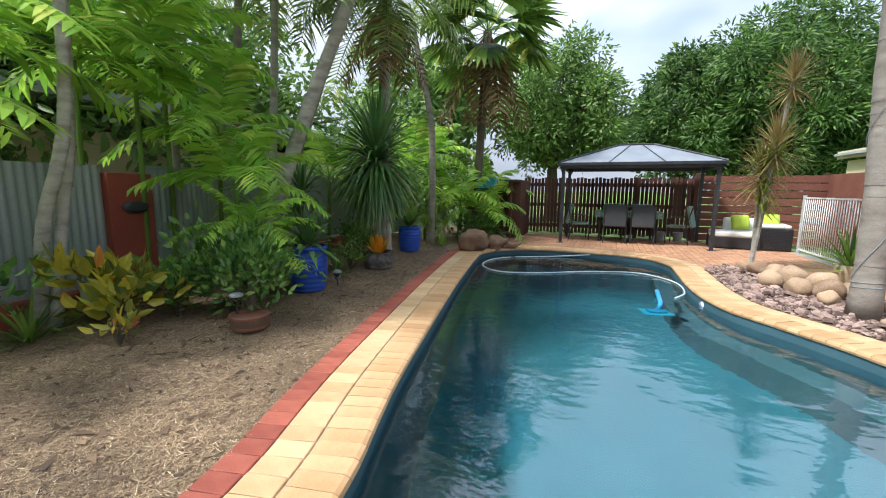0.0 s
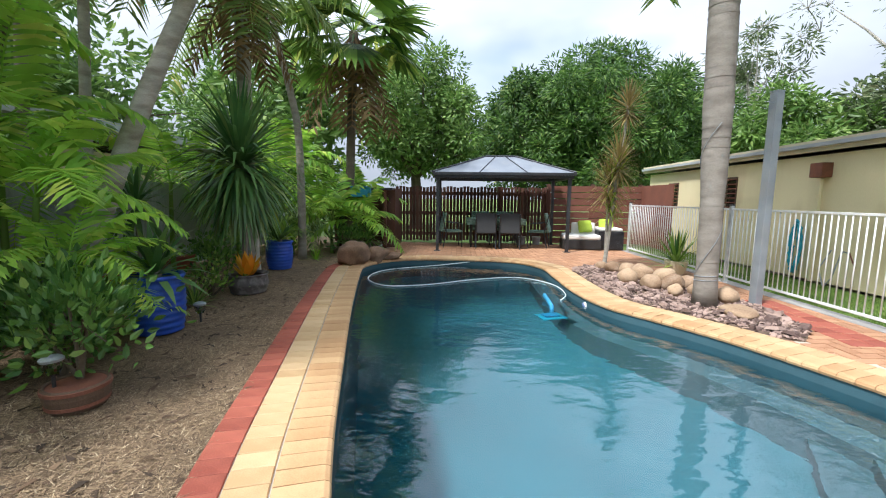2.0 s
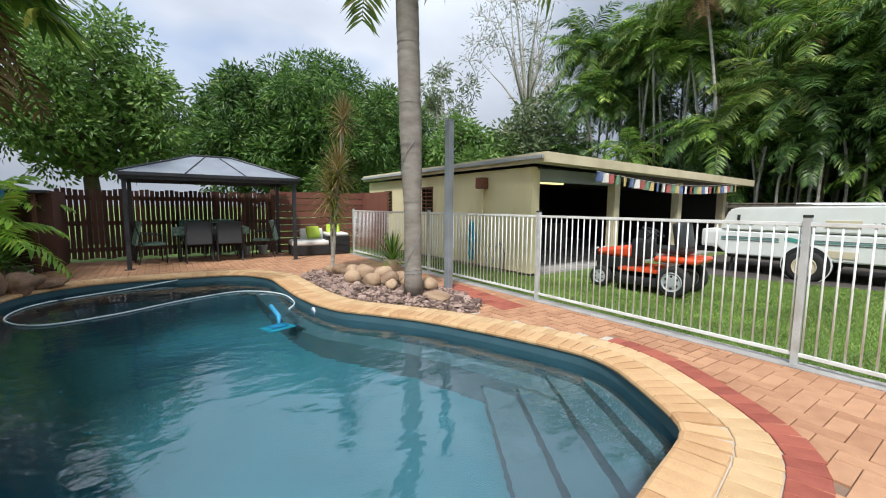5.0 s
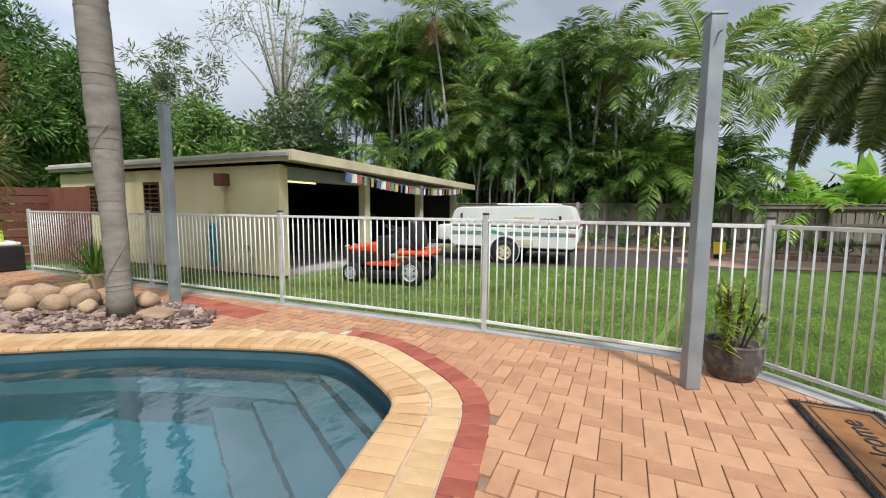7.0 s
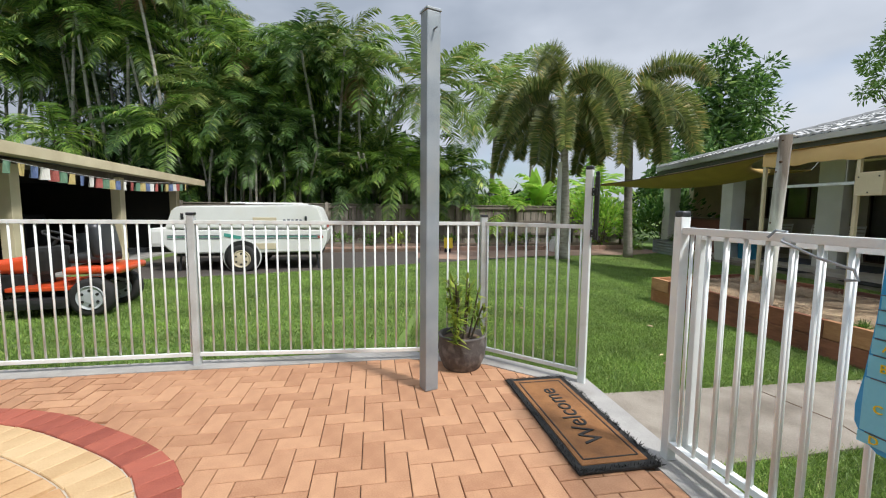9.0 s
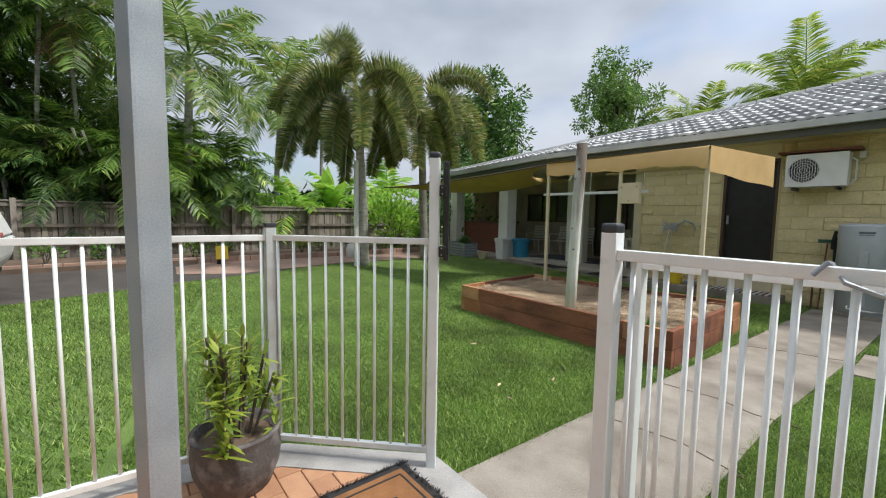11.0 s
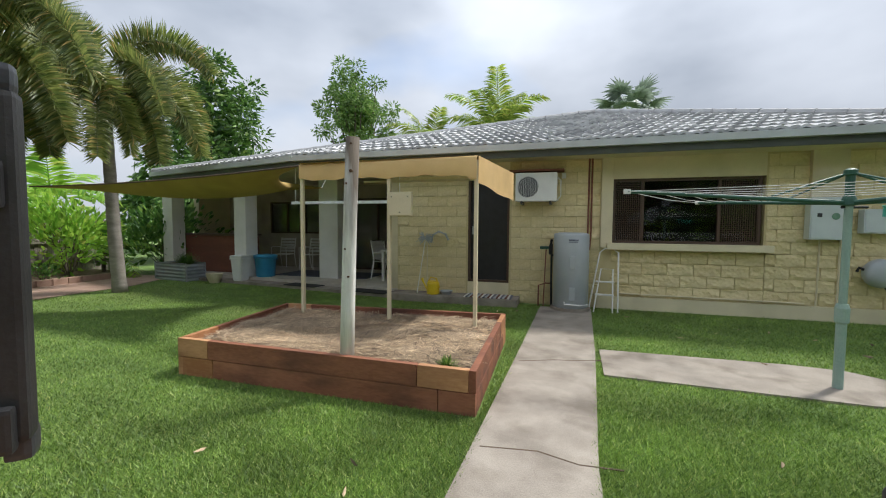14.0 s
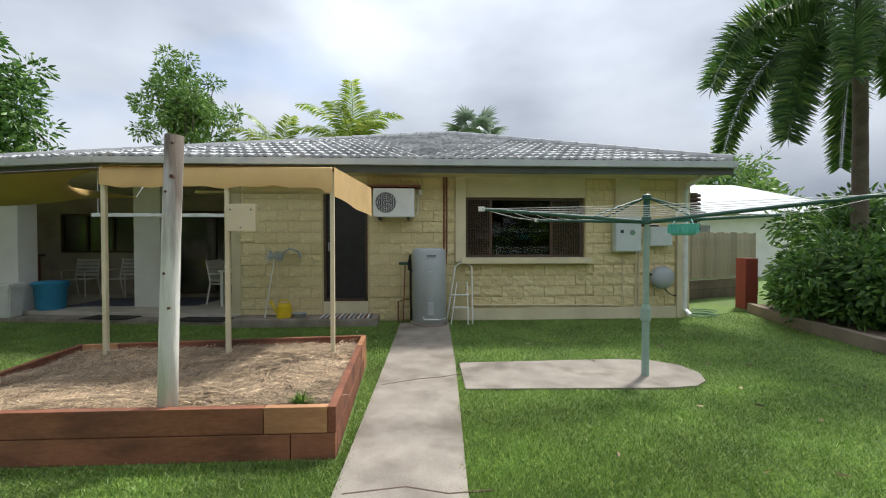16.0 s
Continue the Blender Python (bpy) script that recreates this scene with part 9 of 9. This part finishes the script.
tree("rounded leafy tree behind the house", (14.2, -22.5, 0), 4.0, (0, 0, 7.7), (2.4, 2.4, 2.6), 46, 6200, 0.20, "leaf_soft", 123, 0.2, spread=0.19, fill=0.45)
tree("tall dark tree beyond the driveway", (21.5, -20.0, 0), 3.0, (0, 0, 6.3), (2.6, 2.6, 4.2), 48, 6000, 0.30, "leaf_mango", 125, 0.25, spread=0.25)
tree("dark leafy tree by the driveway", (17.5, -14.5, 0), 2.0, (0, 0, 2.6), (2.4, 2.4, 1.9), 40, 4500, 0.26, "leaf_mango", 127, 0.22, spread=0.27)
shrub("bright leafy hedge at the patio's end", (14.2, -10.8, 0), (2.4, 2.2, 2.2), 1500, 0.18, "leaf_shrub", 131, "hedge_shrub", 9)
shrub("leafy shrub behind the driveway", (14.6, -8.6, 0), (1.8, 2.2, 2.2), 1000, 0.18, "frond_bright", 132, "hedge_shrub", 8)
tree("big rounded dark shrub in the side garden", (-4.6, -7.9, 0), 0.3, (0, 0, 0.72), (1.2, 1.4, 0.72), 80, 15000, 0.12, "leaf_mango", 133, 0.05, "garden_shrub", spread=0.34)
tree("dark leafy shrub behind the side garden", (-6.6, -9.6, 0), 0.4, (0, 0, 1.2), (1.6, 1.4, 1.1), 60, 9000, 0.14, "leaf_mango", 134, 0.06, "garden_shrub", spread=0.34)
tree("green trees beyond the neighbouring house", (-22, -34, 0), 3, (0, 0, 5), (6, 4, 4), 50, 4500, 0.45, "leaf_soft", 135, 0.3, spread=0.25)

# grove of clumping palms behind the shed and the back fence
rg = random.Random(202)
spots = [(17.0 + rg.uniform(0, 4.5), 14.5 - i * 0.40 + rg.uniform(-0.4, 0.4)) for i in range(46)] + [(19.5 + rg.uniform(0, 2.5), 13.5 - i * 0.6 + rg.uniform(-0.3, 0.3)) for i in range(22)]
for i, (x, y) in enumerate(spots):
    h = rg.uniform(4.4, 8.0) * (1.3 if y > 6 else 1.0 if y > 0.2 else 0.5)
    if y < -2.5:
        h *= 0.8
    dx, dy = rg.uniform(-0.9, 0.9), rg.uniform(-0.9, 0.9)
    palm("tall clumping palm with slim pale stems behind the back fence", [(x, y, -0.1), (x + dx * 0.3, y + dy * 0.3, h * 0.5), (x + dx, y + dy, h)], 0.07, 0.045, ("grove_a", "grove_b", "grove_c", "grove_a")[i % 4], "trunk_pale", rg.uniform(0.85, 1.15), rg.uniform(0, 360), i % 6 == 0, group="clumping palms", seg=7, name="clumping_palm")
for i in range(40):
    x, y = 16.7 + rg.uniform(0, 2.6), 13.5 - i * 0.44 + rg.uniform(-0.3, 0.3)
    h = rg.uniform(1.5, 4.2) * (0.5 if y < -2 else 1)
    palm("young clumping palm filling the grove's base", [(x, y, -0.1), (x + 0.05, y, h * 0.5), (x + rg.uniform(-0.2, 0.2), y + rg.uniform(-0.2, 0.2), h)], 0.05, 0.035, ("grove_b", "grove_a")[i % 2], "trunk_dark", rg.uniform(0.75, 1.0), rg.uniform(0, 360), group="clumping palms", seg=6, name="clumping_palm")
# backing foliage added to block the sky, with the grove's shade in its colour
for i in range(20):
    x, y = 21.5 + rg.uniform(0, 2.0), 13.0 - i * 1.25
    shrub("added backing foliage behind the palm grove, shade painted into its leaves", (x, y, -0.1), (3.4, 3.4, 5.6 if y > -1.5 else 2.2), 800 if y > -1.5 else 420, 0.50, "grove_shade", 300 + i, "undergrowth_shrub", 7)
for i in range(44):
    x, y = 16.6 + rg.uniform(0, 1.8), 6.5 - i * 0.21
    st = thing("bare_palm_stem", "thin bare pale palm stem in the grove", "palm stem", (x, y, -0.1), 0, "bare stems")
    part("stem", trunk_mesh([(0, 0, 0), (rg.uniform(-0.2, 0.2), rg.uniform(-0.2, 0.2), 1.9), (rg.uniform(-0.4, 0.4), rg.uniform(-0.4, 0.4), 3.5)], 0.05, 0.035, 6), "trunk_pale", st)

palm("coconut palm with long arching fronds beyond the fence", [(16.5, -2.3, -0.1), (16.4, -2.3, 2.8), (16.5, -2.45, 5.9)], 0.14, 0.10, "coconut", "trunk_pale", 0.92, 15, rings=0.16)
palm("second coconut palm further off", [(24.0, -7.0, -0.1), (24.1, -7.2, 4.0), (24.4, -7.6, 7.8)], 0.16, 0.11, "coconut", "trunk_grey", 1.25, 80)
palm("slim palm beyond the back fence", [(22.5, -8.8, -0.1), (22.5, -8.9, 3.0), (22.6, -9.0, 6.2)], 0.1, 0.07, "slim", "trunk_grey", 1.3, 80)
palm("foxtail palm with bushy drooping fronds", [(11.45, -5.62, -0.1), (11.48, -5.6, 1.5), (11.6, -5.5, 4.3)], 0.14, 0.09, "foxtail", "trunk_pale", 1.3, 0, rings=0.14)
palm("foxtail palm tied to the shade sail", [(11.65, -7.75, -0.1), (11.7, -7.7, 1.5), (11.9, -7.75, 4.4)], 0.13, 0.09, "foxtail", "trunk_grey", 1.25, 70, rings=0.14)
wp = thing("white_pole", "thin white pole beside the foxtail palm", "pole", (11.35, -5.35, LAWN_Z))
part("pole", box((0, 0, 1.35), (0.09, 0.09, 2.7), 0, 0.006), "white_paint", wp)
palm("dark foxtail palm in the side garden", [(-5.4, -8.8, 0.0), (-5.4, -8.8, 2.6), (-5.35, -8.8, 5.5)], 0.13, 0.10, "foxtail_dark", "trunk_dark", 1.35, 20)
palm("palm with bright fronds behind the house", [(9.6, -22.0, -0.1), (9.6, -22, 2.5), (9.5, -22.0, 5.2)], 0.12, 0.1, "golden", "trunk_grey", 1.45, 0)
palm("tall palm with arching fronds behind the house", [(6.3, -23.5, -0.1), (6.3, -23.5, 3.0), (6.2, -23.5, 6.3)], 0.12, 0.1, "golden", "trunk_grey", 1.75, 100)
palm("grey fan palm far behind the roof", [(-1.9, -36, -0.1), (-1.9, -36, 5.0), (-1.9, -36, 10.0)], 0.2, 0.15, "fan_grey", "trunk_grey", 1.6, 0)
for x, y, h, s, r in ((16.9, -5.6, 1.3, 0.9, 0), (17.2, -7.4, 1.6, 1.0, 90), (17.0, -9.0, 1.2, 0.9, 190), (14.9, -9.6, 0.6, 0.7, 30), (17.4, -4.0, 1.5, 0.9, 60), (18.5, -10.5, 2.0, 1.2, 10)):
    palm("low golden-green palm behind the back fence", [(x, y, -0.1), (x, y, h * 0.5), (x, y, h)], 0.06, 0.05, "cane", "trunk_dark", s * 1.3, r, group="low palms", seg=6)
rosette("upright banana plant with broad bright leaves", (16.9, -7.0, -0.1), 1.6, 9, 1.9, 0.55, "frond_bright", 140, 0.8, "banana_plant", 0.3, 1.5, stem_r=0.1, stem_mat="frond")
for i in range(14):
    y = 3.6 - i * 0.95
    shrub("small flowering shrub in the back bed", (14.6 + 0.5 * math.sin(i * 2.0), y, 0.0), (0.6, 0.6, 0.5), 90, 0.12, ("leaf_shrub", "leaf_lime", "frond", "leaf_soft")[i % 4], 400 + i, "bed_shrub", 4)

# ---- blocks, bricks, pavers and grass ----
def piece_mesh(name, sx, sy, sz, bevel, mat_name):
    bm = box((0, 0, -sz / 2), (sx, sy, sz))
    top = [e for e in bm.edges if all(v.co.z > -1e-6 for v in e.verts)]
    bmesh.ops.bevel(bm, geom=top, offset=bevel, segments=1, affect="EDGES")
    me = bpy.data.meshes.new(name)
    bm.to_mesh(me)
    bm.free()
    me.materials.append(M[mat_name])
    return me


prng = random.Random(77)

# split-face blocks of the house wall
BW, BH = 0.40, 0.20
walls = [(-2.16, -0.42, 0.14, 2.55), (-0.42, 1.88, 0.14, 0.95), (2.07, 3.64, -0.06, 2.55), (4.50, 5.94, -0.06, 2.55)]


def block_mesh(rough, w):
    bm = bmesh.new()
    nx, nz = 9, 6
    us = [0, 0.012] + [k / (nx - 2) for k in range(1, nx - 2)] + [0.988, 1]
    vs_ = [0, 0.025] + [k / (nz - 2) for k in range(1, nz - 2)] + [0.975, 1]
    grid = [[bm.verts.new((-w / 2 + w * us[i], 0, -BH / 2 + 0.003 + (BH - 0.006) * vs_[j])) for i in range(nx + 1)] for j in range(nz + 1)]
    for j in range(nz):
        for i in range(nx):
            bm.faces.new((grid[j][i], grid[j][i + 1], grid[j + 1][i + 1], grid[j + 1][i]))
    sd = prng.uniform(0, 100)
    for j, row in enumerate(grid):
        for i, v in enumerate(row):
            if 0 < i < nx and 0 < j < nz:
                v.co.y = 0.002 + rough * (0.5 + noise.noise((v.co.x * 9 + sd, v.co.z * 14, sd)))
            elif j in (0, nz) or i in (0, nx):
                v.co.y = -0.001
    me = bpy.data.meshes.new("block")
    bm.to_mesh(me)
    bm.free()
    me.materials.append(M["block"])
    return me


smooth_blocks = {w: [block_mesh(0.007, w) for _ in range(3)] for w in (0.392, 0.192)}
rough_blocks = {w: [block_mesh(0.027, w) for _ in range(5)] for w in (0.392, 0.192)}
for wi, (x0, x1, z0, z1) in enumerate(walls):
    rows_ = int((z1 - z0) / BH)
    for r in range(rows_):
        x = x0 + (0.0 if r % 2 else -BW / 2)
        while x < x1 - 0.05:
            a, b = max(x, x0), min(x + BW, x1)
            if b - a > 0.1:
                w = 0.392 if b - a > 0.3 else 0.192
                pool_ = rough_blocks if (wi == 1 or (wi == 0 and r < 7) or prng.random() < 0.16) else smooth_blocks
                o = share("block", prng.choice(pool_[w]), house, pose((a + b) / 2, FY, z0 + (r + 0.5) * BH) @ Matrix.Diagonal(((b - a - 0.008) / w, 1, 1, 1)))
            x += BW

# coping bricks, laid along the pool's edge
coping = thing("pool_coping", "yellow-tan bullnose brick coping round the pool", "coping", kind="structure")


def bull_mesh():
    """A coping brick with a rounded nose: along y (0.108), from the nose at x=0 outwards."""
    bm = bmesh.new()
    L_, w = COPE_IN - 0.006, 0.100
    prof = [(0.012, -0.055), (-0.018, -0.045), (-0.026, -0.025), (-0.018, -0.006), (0.004, 0.004), (0.02, 0.005), (L_ - 0.006, 0.004), (L_, -0.004), (L_, -0.05)]
    a = [bm.verts.new((x, -w / 2, z)) for x, z in prof]
    b = [bm.verts.new((x, w / 2, z)) for x, z in prof]
    for i in range(len(prof) - 1):
        bm.faces.new((a[i], a[i + 1], b[i + 1], b[i]))
    bm.faces.new(a[::-1])
    bm.faces.new(b)
    bmesh.ops.recalc_face_normals(bm, faces=bm.faces)
    me = bpy.data.meshes.new("coping_brick")
    bm.to_mesh(me)
    bm.free()
    me.materials.append(M["coping"])
    return me


bull = bull_mesh()
n_mesh = piece_mesh("outer_brick", COPE_OUT - COPE_IN - 0.008, 0.106, 0.05, 0.004, "coping_light")
r_mesh = piece_mesh("red_brick", RED_OUT - COPE_OUT - 0.008, 0.110, 0.05, 0.004, "red_paver")
mid_loop, out_loop, rr_loop = offset(pool_loop, (COPE_IN + COPE_OUT) / 2), offset(pool_loop, COPE_OUT), offset(pool_loop, (COPE_OUT + RED_OUT) / 2)


def along(loop, step, me, name, parent, keep, width):
    """Lays pieces at even steps along a closed loop, turned to face outwards."""
    n = len(loop)
    pts = [p.copy() for p in loop] + [loop[0].copy()]
    cum = [0.0]
    for a, b in zip(pts, pts[1:]):
        cum.append(cum[-1] + (b - a).length)
    count = int(cum[-1] / step)
    real = cum[-1] / count
    j = 0
    for k in range(count):
        s = (k + 0.5) * real
        while cum[j + 1] < s:
            j += 1
        f = (s - cum[j]) / max(1e-9, cum[j + 1] - cum[j])
        p = pts[j].lerp(pts[j + 1], f)
        q = loop[(j + 2) % n] - loop[(j - 1) % n]
        ang = math.degrees(math.atan2(-q.x, q.y)) + (0 if AREA > 0 else 180)
        if keep(p):
            share(name, me, parent, pose(p.x, p.y, 0.005 + prng.uniform(-0.001, 0.001), 0, 0, ang + prng.uniform(-0.5, 0.5)) @ Matrix.Diagonal((1, real / width * 0.965, 1, 1)))


AREA = sum(pool_loop[i].x * pool_loop[(i + 1) % NB].y - pool_loop[(i + 1) % NB].x * pool_loop[i].y for i in range(NB))
along(pool_loop, 0.112, bull, "coping_brick", coping, lambda p: True, 0.100)
along(mid_loop, 0.125, n_mesh, "outer_brick", coping, lambda p: True, 0.106)
along(rr_loop, 0.125, r_mesh, "red_brick", coping, lambda p: not (p.x > 1.2 and p.y > 2.4) and p.y < 8.4, 0.110)

# clay pavers in herringbone
paving = thing("brick_paving", "orange clay brick pavers laid in herringbone round the pool", "paving", kind="structure")
PL, PW = 0.230, 0.115
p_h = piece_mesh("paver", PL - 0.005, PW - 0.005, 0.05, 0.003, "paver")
PAVE_POLY = [(-0.4, -1.72), (2.42, -1.72), (3.32, -1.76), (3.86, -1.20), (4.08, -0.55), (4.08, 11.95), (-2.05, 11.95), (-1.9, 9.3), (-1.5, 8.5), (-0.2, 4.0), (-0.2, 0.3)]
red_plan = plan(offset(pool_loop, RED_OUT - 0.035))
cope_plan = plan(offset(pool_loop, COPE_OUT - 0.035))
TRI = [(3.50, 4.55), (3.60, 3.72), (3.02, 3.74), (3.30, 4.05)]
near_list, far_list = [], []
for i in range(-40, 40):
    for j in range(-110, 130):
        # basket step of the herringbone
        ox, oy = j * PW + 2 * i * PW, j * PW - 2 * i * PW
        for (cx, cy, rz) in ((ox + PL / 2, oy + PW / 2, 0), (ox + 2.5 * PW, oy, 90)):
            x, y = cx + 0.5, cy + 4.5
            if not (-2.4 < x < 4.1 and -1.7 < y < 12) or not inside(x, y, PAVE_POLY):
                continue
            red_zone = not (x > 1.2 and y > 2.4) and y < 8.6
            if inside(x, y, red_plan if red_zone else cope_plan) or inside(x, y, BED):
                continue
            (near_list if (x > 1.9 and y < 1.5) else far_list).append((x, y, rz))
seen_cells, uniq = set(), []
for lst in (near_list, far_list):
    keep = []
    for x, y, rz in lst:
        key = (round(x, 3), round(y, 3))
        if key not in seen_cells:
            seen_cells.add(key)
            keep.append((x, y, rz))
    uniq.append(keep)
near_list, far_list = uniq
near_list.sort(key=lambda q: (q[0] - 3.0) ** 2 + (q[1] + 0.3) ** 2)
far_list = far_list + near_list[300:]
near_list = near_list[:300]
for x, y, rz in near_list:
    share("paver", p_h, paving, pose(x, y, prng.uniform(-0.0015, 0.0015), prng.uniform(-0.25, 0.25), prng.uniform(-0.25, 0.25), rz))
vv, ff = [], []
for x, y, rz in far_list:
    red = inside(x, y, TRI)
    sx, sy = ((PL - 0.005) / 2, (PW - 0.005) / 2) if rz == 0 else ((PW - 0.005) / 2, (PL - 0.005) / 2)
    k, z = len(vv), prng.uniform(-0.0015, 0.0015)
    b = 0.004
    vv += [(x - sx, y - sy, z - 0.03), (x + sx, y - sy, z - 0.03), (x + sx, y + sy, z - 0.03), (x - sx, y + sy, z - 0.03), (x - sx + b, y - sy + b, z), (x + sx - b, y - sy + b, z), (x + sx - b, y + sy - b, z), (x - sx + b, y + sy - b, z)]
    ff += [(k + 4, k + 5, k + 6, k + 7), (k, k + 1, k + 5, k + 4), (k + 1, k + 2, k + 6, k + 5), (k + 2, k + 3, k + 7, k + 6), (k + 3, k, k + 4, k + 7)]
o = raw("far_pavers", vv, ff, "paver_far", paving)
o["kind"] = "stuff"
# red bricks beside the pebble bed
for i in range(9):
    for k in range(2):
        x, y = 3.60 + 0.20 * k - 0.02 * i, 5.35 - i * 0.19
        share("red_brick", r_mesh, paving, pose(x, y, 0.004, 0, 0, -6) @ Matrix.Diagonal((1.12, 1.62, 1, 1)))


def blades(name, n, poly, z, h, w, mat_name, seed, lean=0.6, avoid=(), flat=False, near=None, heaped=False):
    """A field of single-triangle blades, scattered by a seeded generator."""
    g = np.random.default_rng(seed)
    xs, ys = np.array([p[0] for p in poly]), np.array([p[1] for p in poly])
    P = np.empty((0, 2))
    while len(P) < n:
        q = np.stack([g.uniform(xs.min(), xs.max(), n), g.uniform(ys.min(), ys.max(), n)], 1)
        ok = in_poly(q, poly)
        for av in avoid:
            ok &= ~in_poly(q, av)
        if near is not None:
            d = np.hypot(q[:, 0] - near[0], q[:, 1] - near[1])
            ok &= g.uniform(0, 1, n) < np.clip(near[2] / np.maximum(d, 0.1), 0, 1) ** 1.5
        P = np.concatenate([P, q[ok]])
    P = P[:n]
    a = g.uniform(0, 2 * np.pi, n)
    hh = h * g.uniform(0.5, 1.3, n)
    ww = w * g.uniform(0.6, 1.3, n)
    ln = lean * g.uniform(0.2, 1.5, n) * hh
    b = g.uniform(0, 2 * np.pi, n)
    z0 = np.full(n, z) + (g.uniform(0, 0.015, n) if flat else 0)
    if heaped:
        z0 = z0 + np.array([0.04 * noise.noise((3 * x, 3 * y, 0.6)) + 0.02 * noise.noise((11 * x, 11 * y, 2.2)) for x, y in P])
    base = np.stack([P[:, 0], P[:, 1], z0], 1)
    sd = np.stack([np.cos(a) * ww / 2, np.sin(a) * ww / 2, np.zeros(n)], 1)
    up = np.stack([np.cos(b) * ln, np.sin(b) * ln, hh * (0.12 if flat else 1.0)], 1)
    if flat:
        sd = np.stack([-np.sin(b) * ww / 2, np.cos(b) * ww / 2, np.zeros(n)], 1)
    V = np.empty((n, 3, 3))
    V[:, 0], V[:, 1], V[:, 2] = base - sd, base + sd, base + up
    me = bpy.data.meshes.new(name)
    me.vertices.add(3 * n)
    me.vertices.foreach_set("co", V.astype(np.float32).ravel())
    me.loops.add(3 * n)
    me.loops.foreach_set("vertex_index", np.arange(3 * n, dtype=np.int32))
    me.polygons.add(n)
    me.polygons.foreach_set("loop_start", np.arange(0, 3 * n, 3, dtype=np.int32))
    me.update(calc_edges=True)
    me.materials.append(M[mat_name])
    return new(name, me)


def in_poly(q, poly):
    r = np.zeros(len(q), bool)
    for (x0, y0), (x1, y1) in zip(poly, list(poly[1:]) + [poly[0]]):
        if y0 == y1:
            continue
        c = ((y0 > q[:, 1]) != (y1 > q[:, 1])) & (q[:, 0] < (x1 - x0) * (q[:, 1] - y0) / (y1 - y0) + x0)
        r ^= c
    return r


PATHP = [(2.44, -1.80), (3.28, -1.80), (3.19, -4.3), (3.115, -6.5), (3.04, -8.95), (2.22, -8.95), (2.32, -6.4), (2.46, -4.0)]
BEDP = [(3.26, -4.42), (6.21, -4.44), (6.38, -6.30), (3.33, -6.57)]
LAWN_A = [(-3.1, -1.95), (2.4, -1.90), (3.42, -1.92), (4.1, -1.3), (4.3, -0.5), (11.0, -2.0), (12.0, -5.0), (12.6, -9.6), (8.8, -9.3), (5.96, -8.9), (3.0, -9.15), (-2.6, -9.2), (-4.0, -9.9), (-3.25, -6.2)]
tagged(blades("grass_blades", 580000, LAWN_A, LAWN_Z, 0.029, 0.0072, "grass", 5, 1.0, (PATHP, BEDP, slab_poly), near=(2.8, -2.6, 1.6)), "short mown grass blades", "grass", kind="stuff")
LAWN_B = [(4.25, -0.4), (4.25, 10.5), (5.8, 10.5), (5.8, 5.4), (8.8, 4.7), (9.5, 2.0), (10.3, -0.3), (11.0, -2.0)]
tagged(blades("grass_blades_shed", 120000, LAWN_B, LAWN_Z, 0.038, 0.010, "grass", 6, 0.9), "short mown grass blades by the shed", "grass", kind="stuff")
MULCHP = [(-4.5, -1.4), (-0.2, -1.4), (-0.9, 0.0), (-1.1, 1.2), (-1.7, 5.0), (-2.2, 7.7), (-2.3, 8.8), (-4.8, 9.5), (-4.6, 3.0)]
tagged(blades("wood_chip_litter", 270000, MULCHP, -0.013, 0.052, 0.0048, "straw", 7, 1.0, flat=True, avoid=(red_plan,), near=(-1.4, 1.6, 2.2)), "loose straw and wood chip litter on the bed", "mulch", kind="stuff")
tagged(blades("fallen_leaf_litter", 1500, MULCHP, -0.010, 0.085, 0.040, "fallen_leaf", 8, 1.0, flat=True, avoid=(red_plan,), near=(-1.6, 1.4, 2.6)), "curled brown fallen leaves on the mulch", "leaf litter", kind="stuff")
BED_IN = [(3.40, -4.60), (6.04, -4.62), (6.18, -6.10), (3.46, -6.36)]
tagged(blades("bed_straw", 60000, BED_IN, 0.214, 0.13, 0.0075, "bed_straw", 9, 1.0, flat=True, heaped=True), "loose straw strewn over the raised bed", "straw", kind="stuff")

# pale dead leaves dropped on the lawn
lv = Leaves(612)
for k in range(70):
    x, y = lv.rng.uniform(-2.4, 6.5), lv.rng.uniform(-8.6, -2.1)
    if (3.1 < x and -6.7 < y < -4.3) or 2.1 < x < 3.35:
        continue
    a = lv.rng.uniform(0, math.tau)
    lv.leaf((x, y, LAWN_Z + 0.03), (math.cos(a), math.sin(a), lv.rng.uniform(-0.1, 0.15)), lv.rng.uniform(0.05, 0.10), lv.rng.uniform(0.018, 0.03))
tagged(lv.make("dead_leaves", "bed_straw"), "pale dead leaves scattered on the lawn", "leaf litter", kind="stuff")
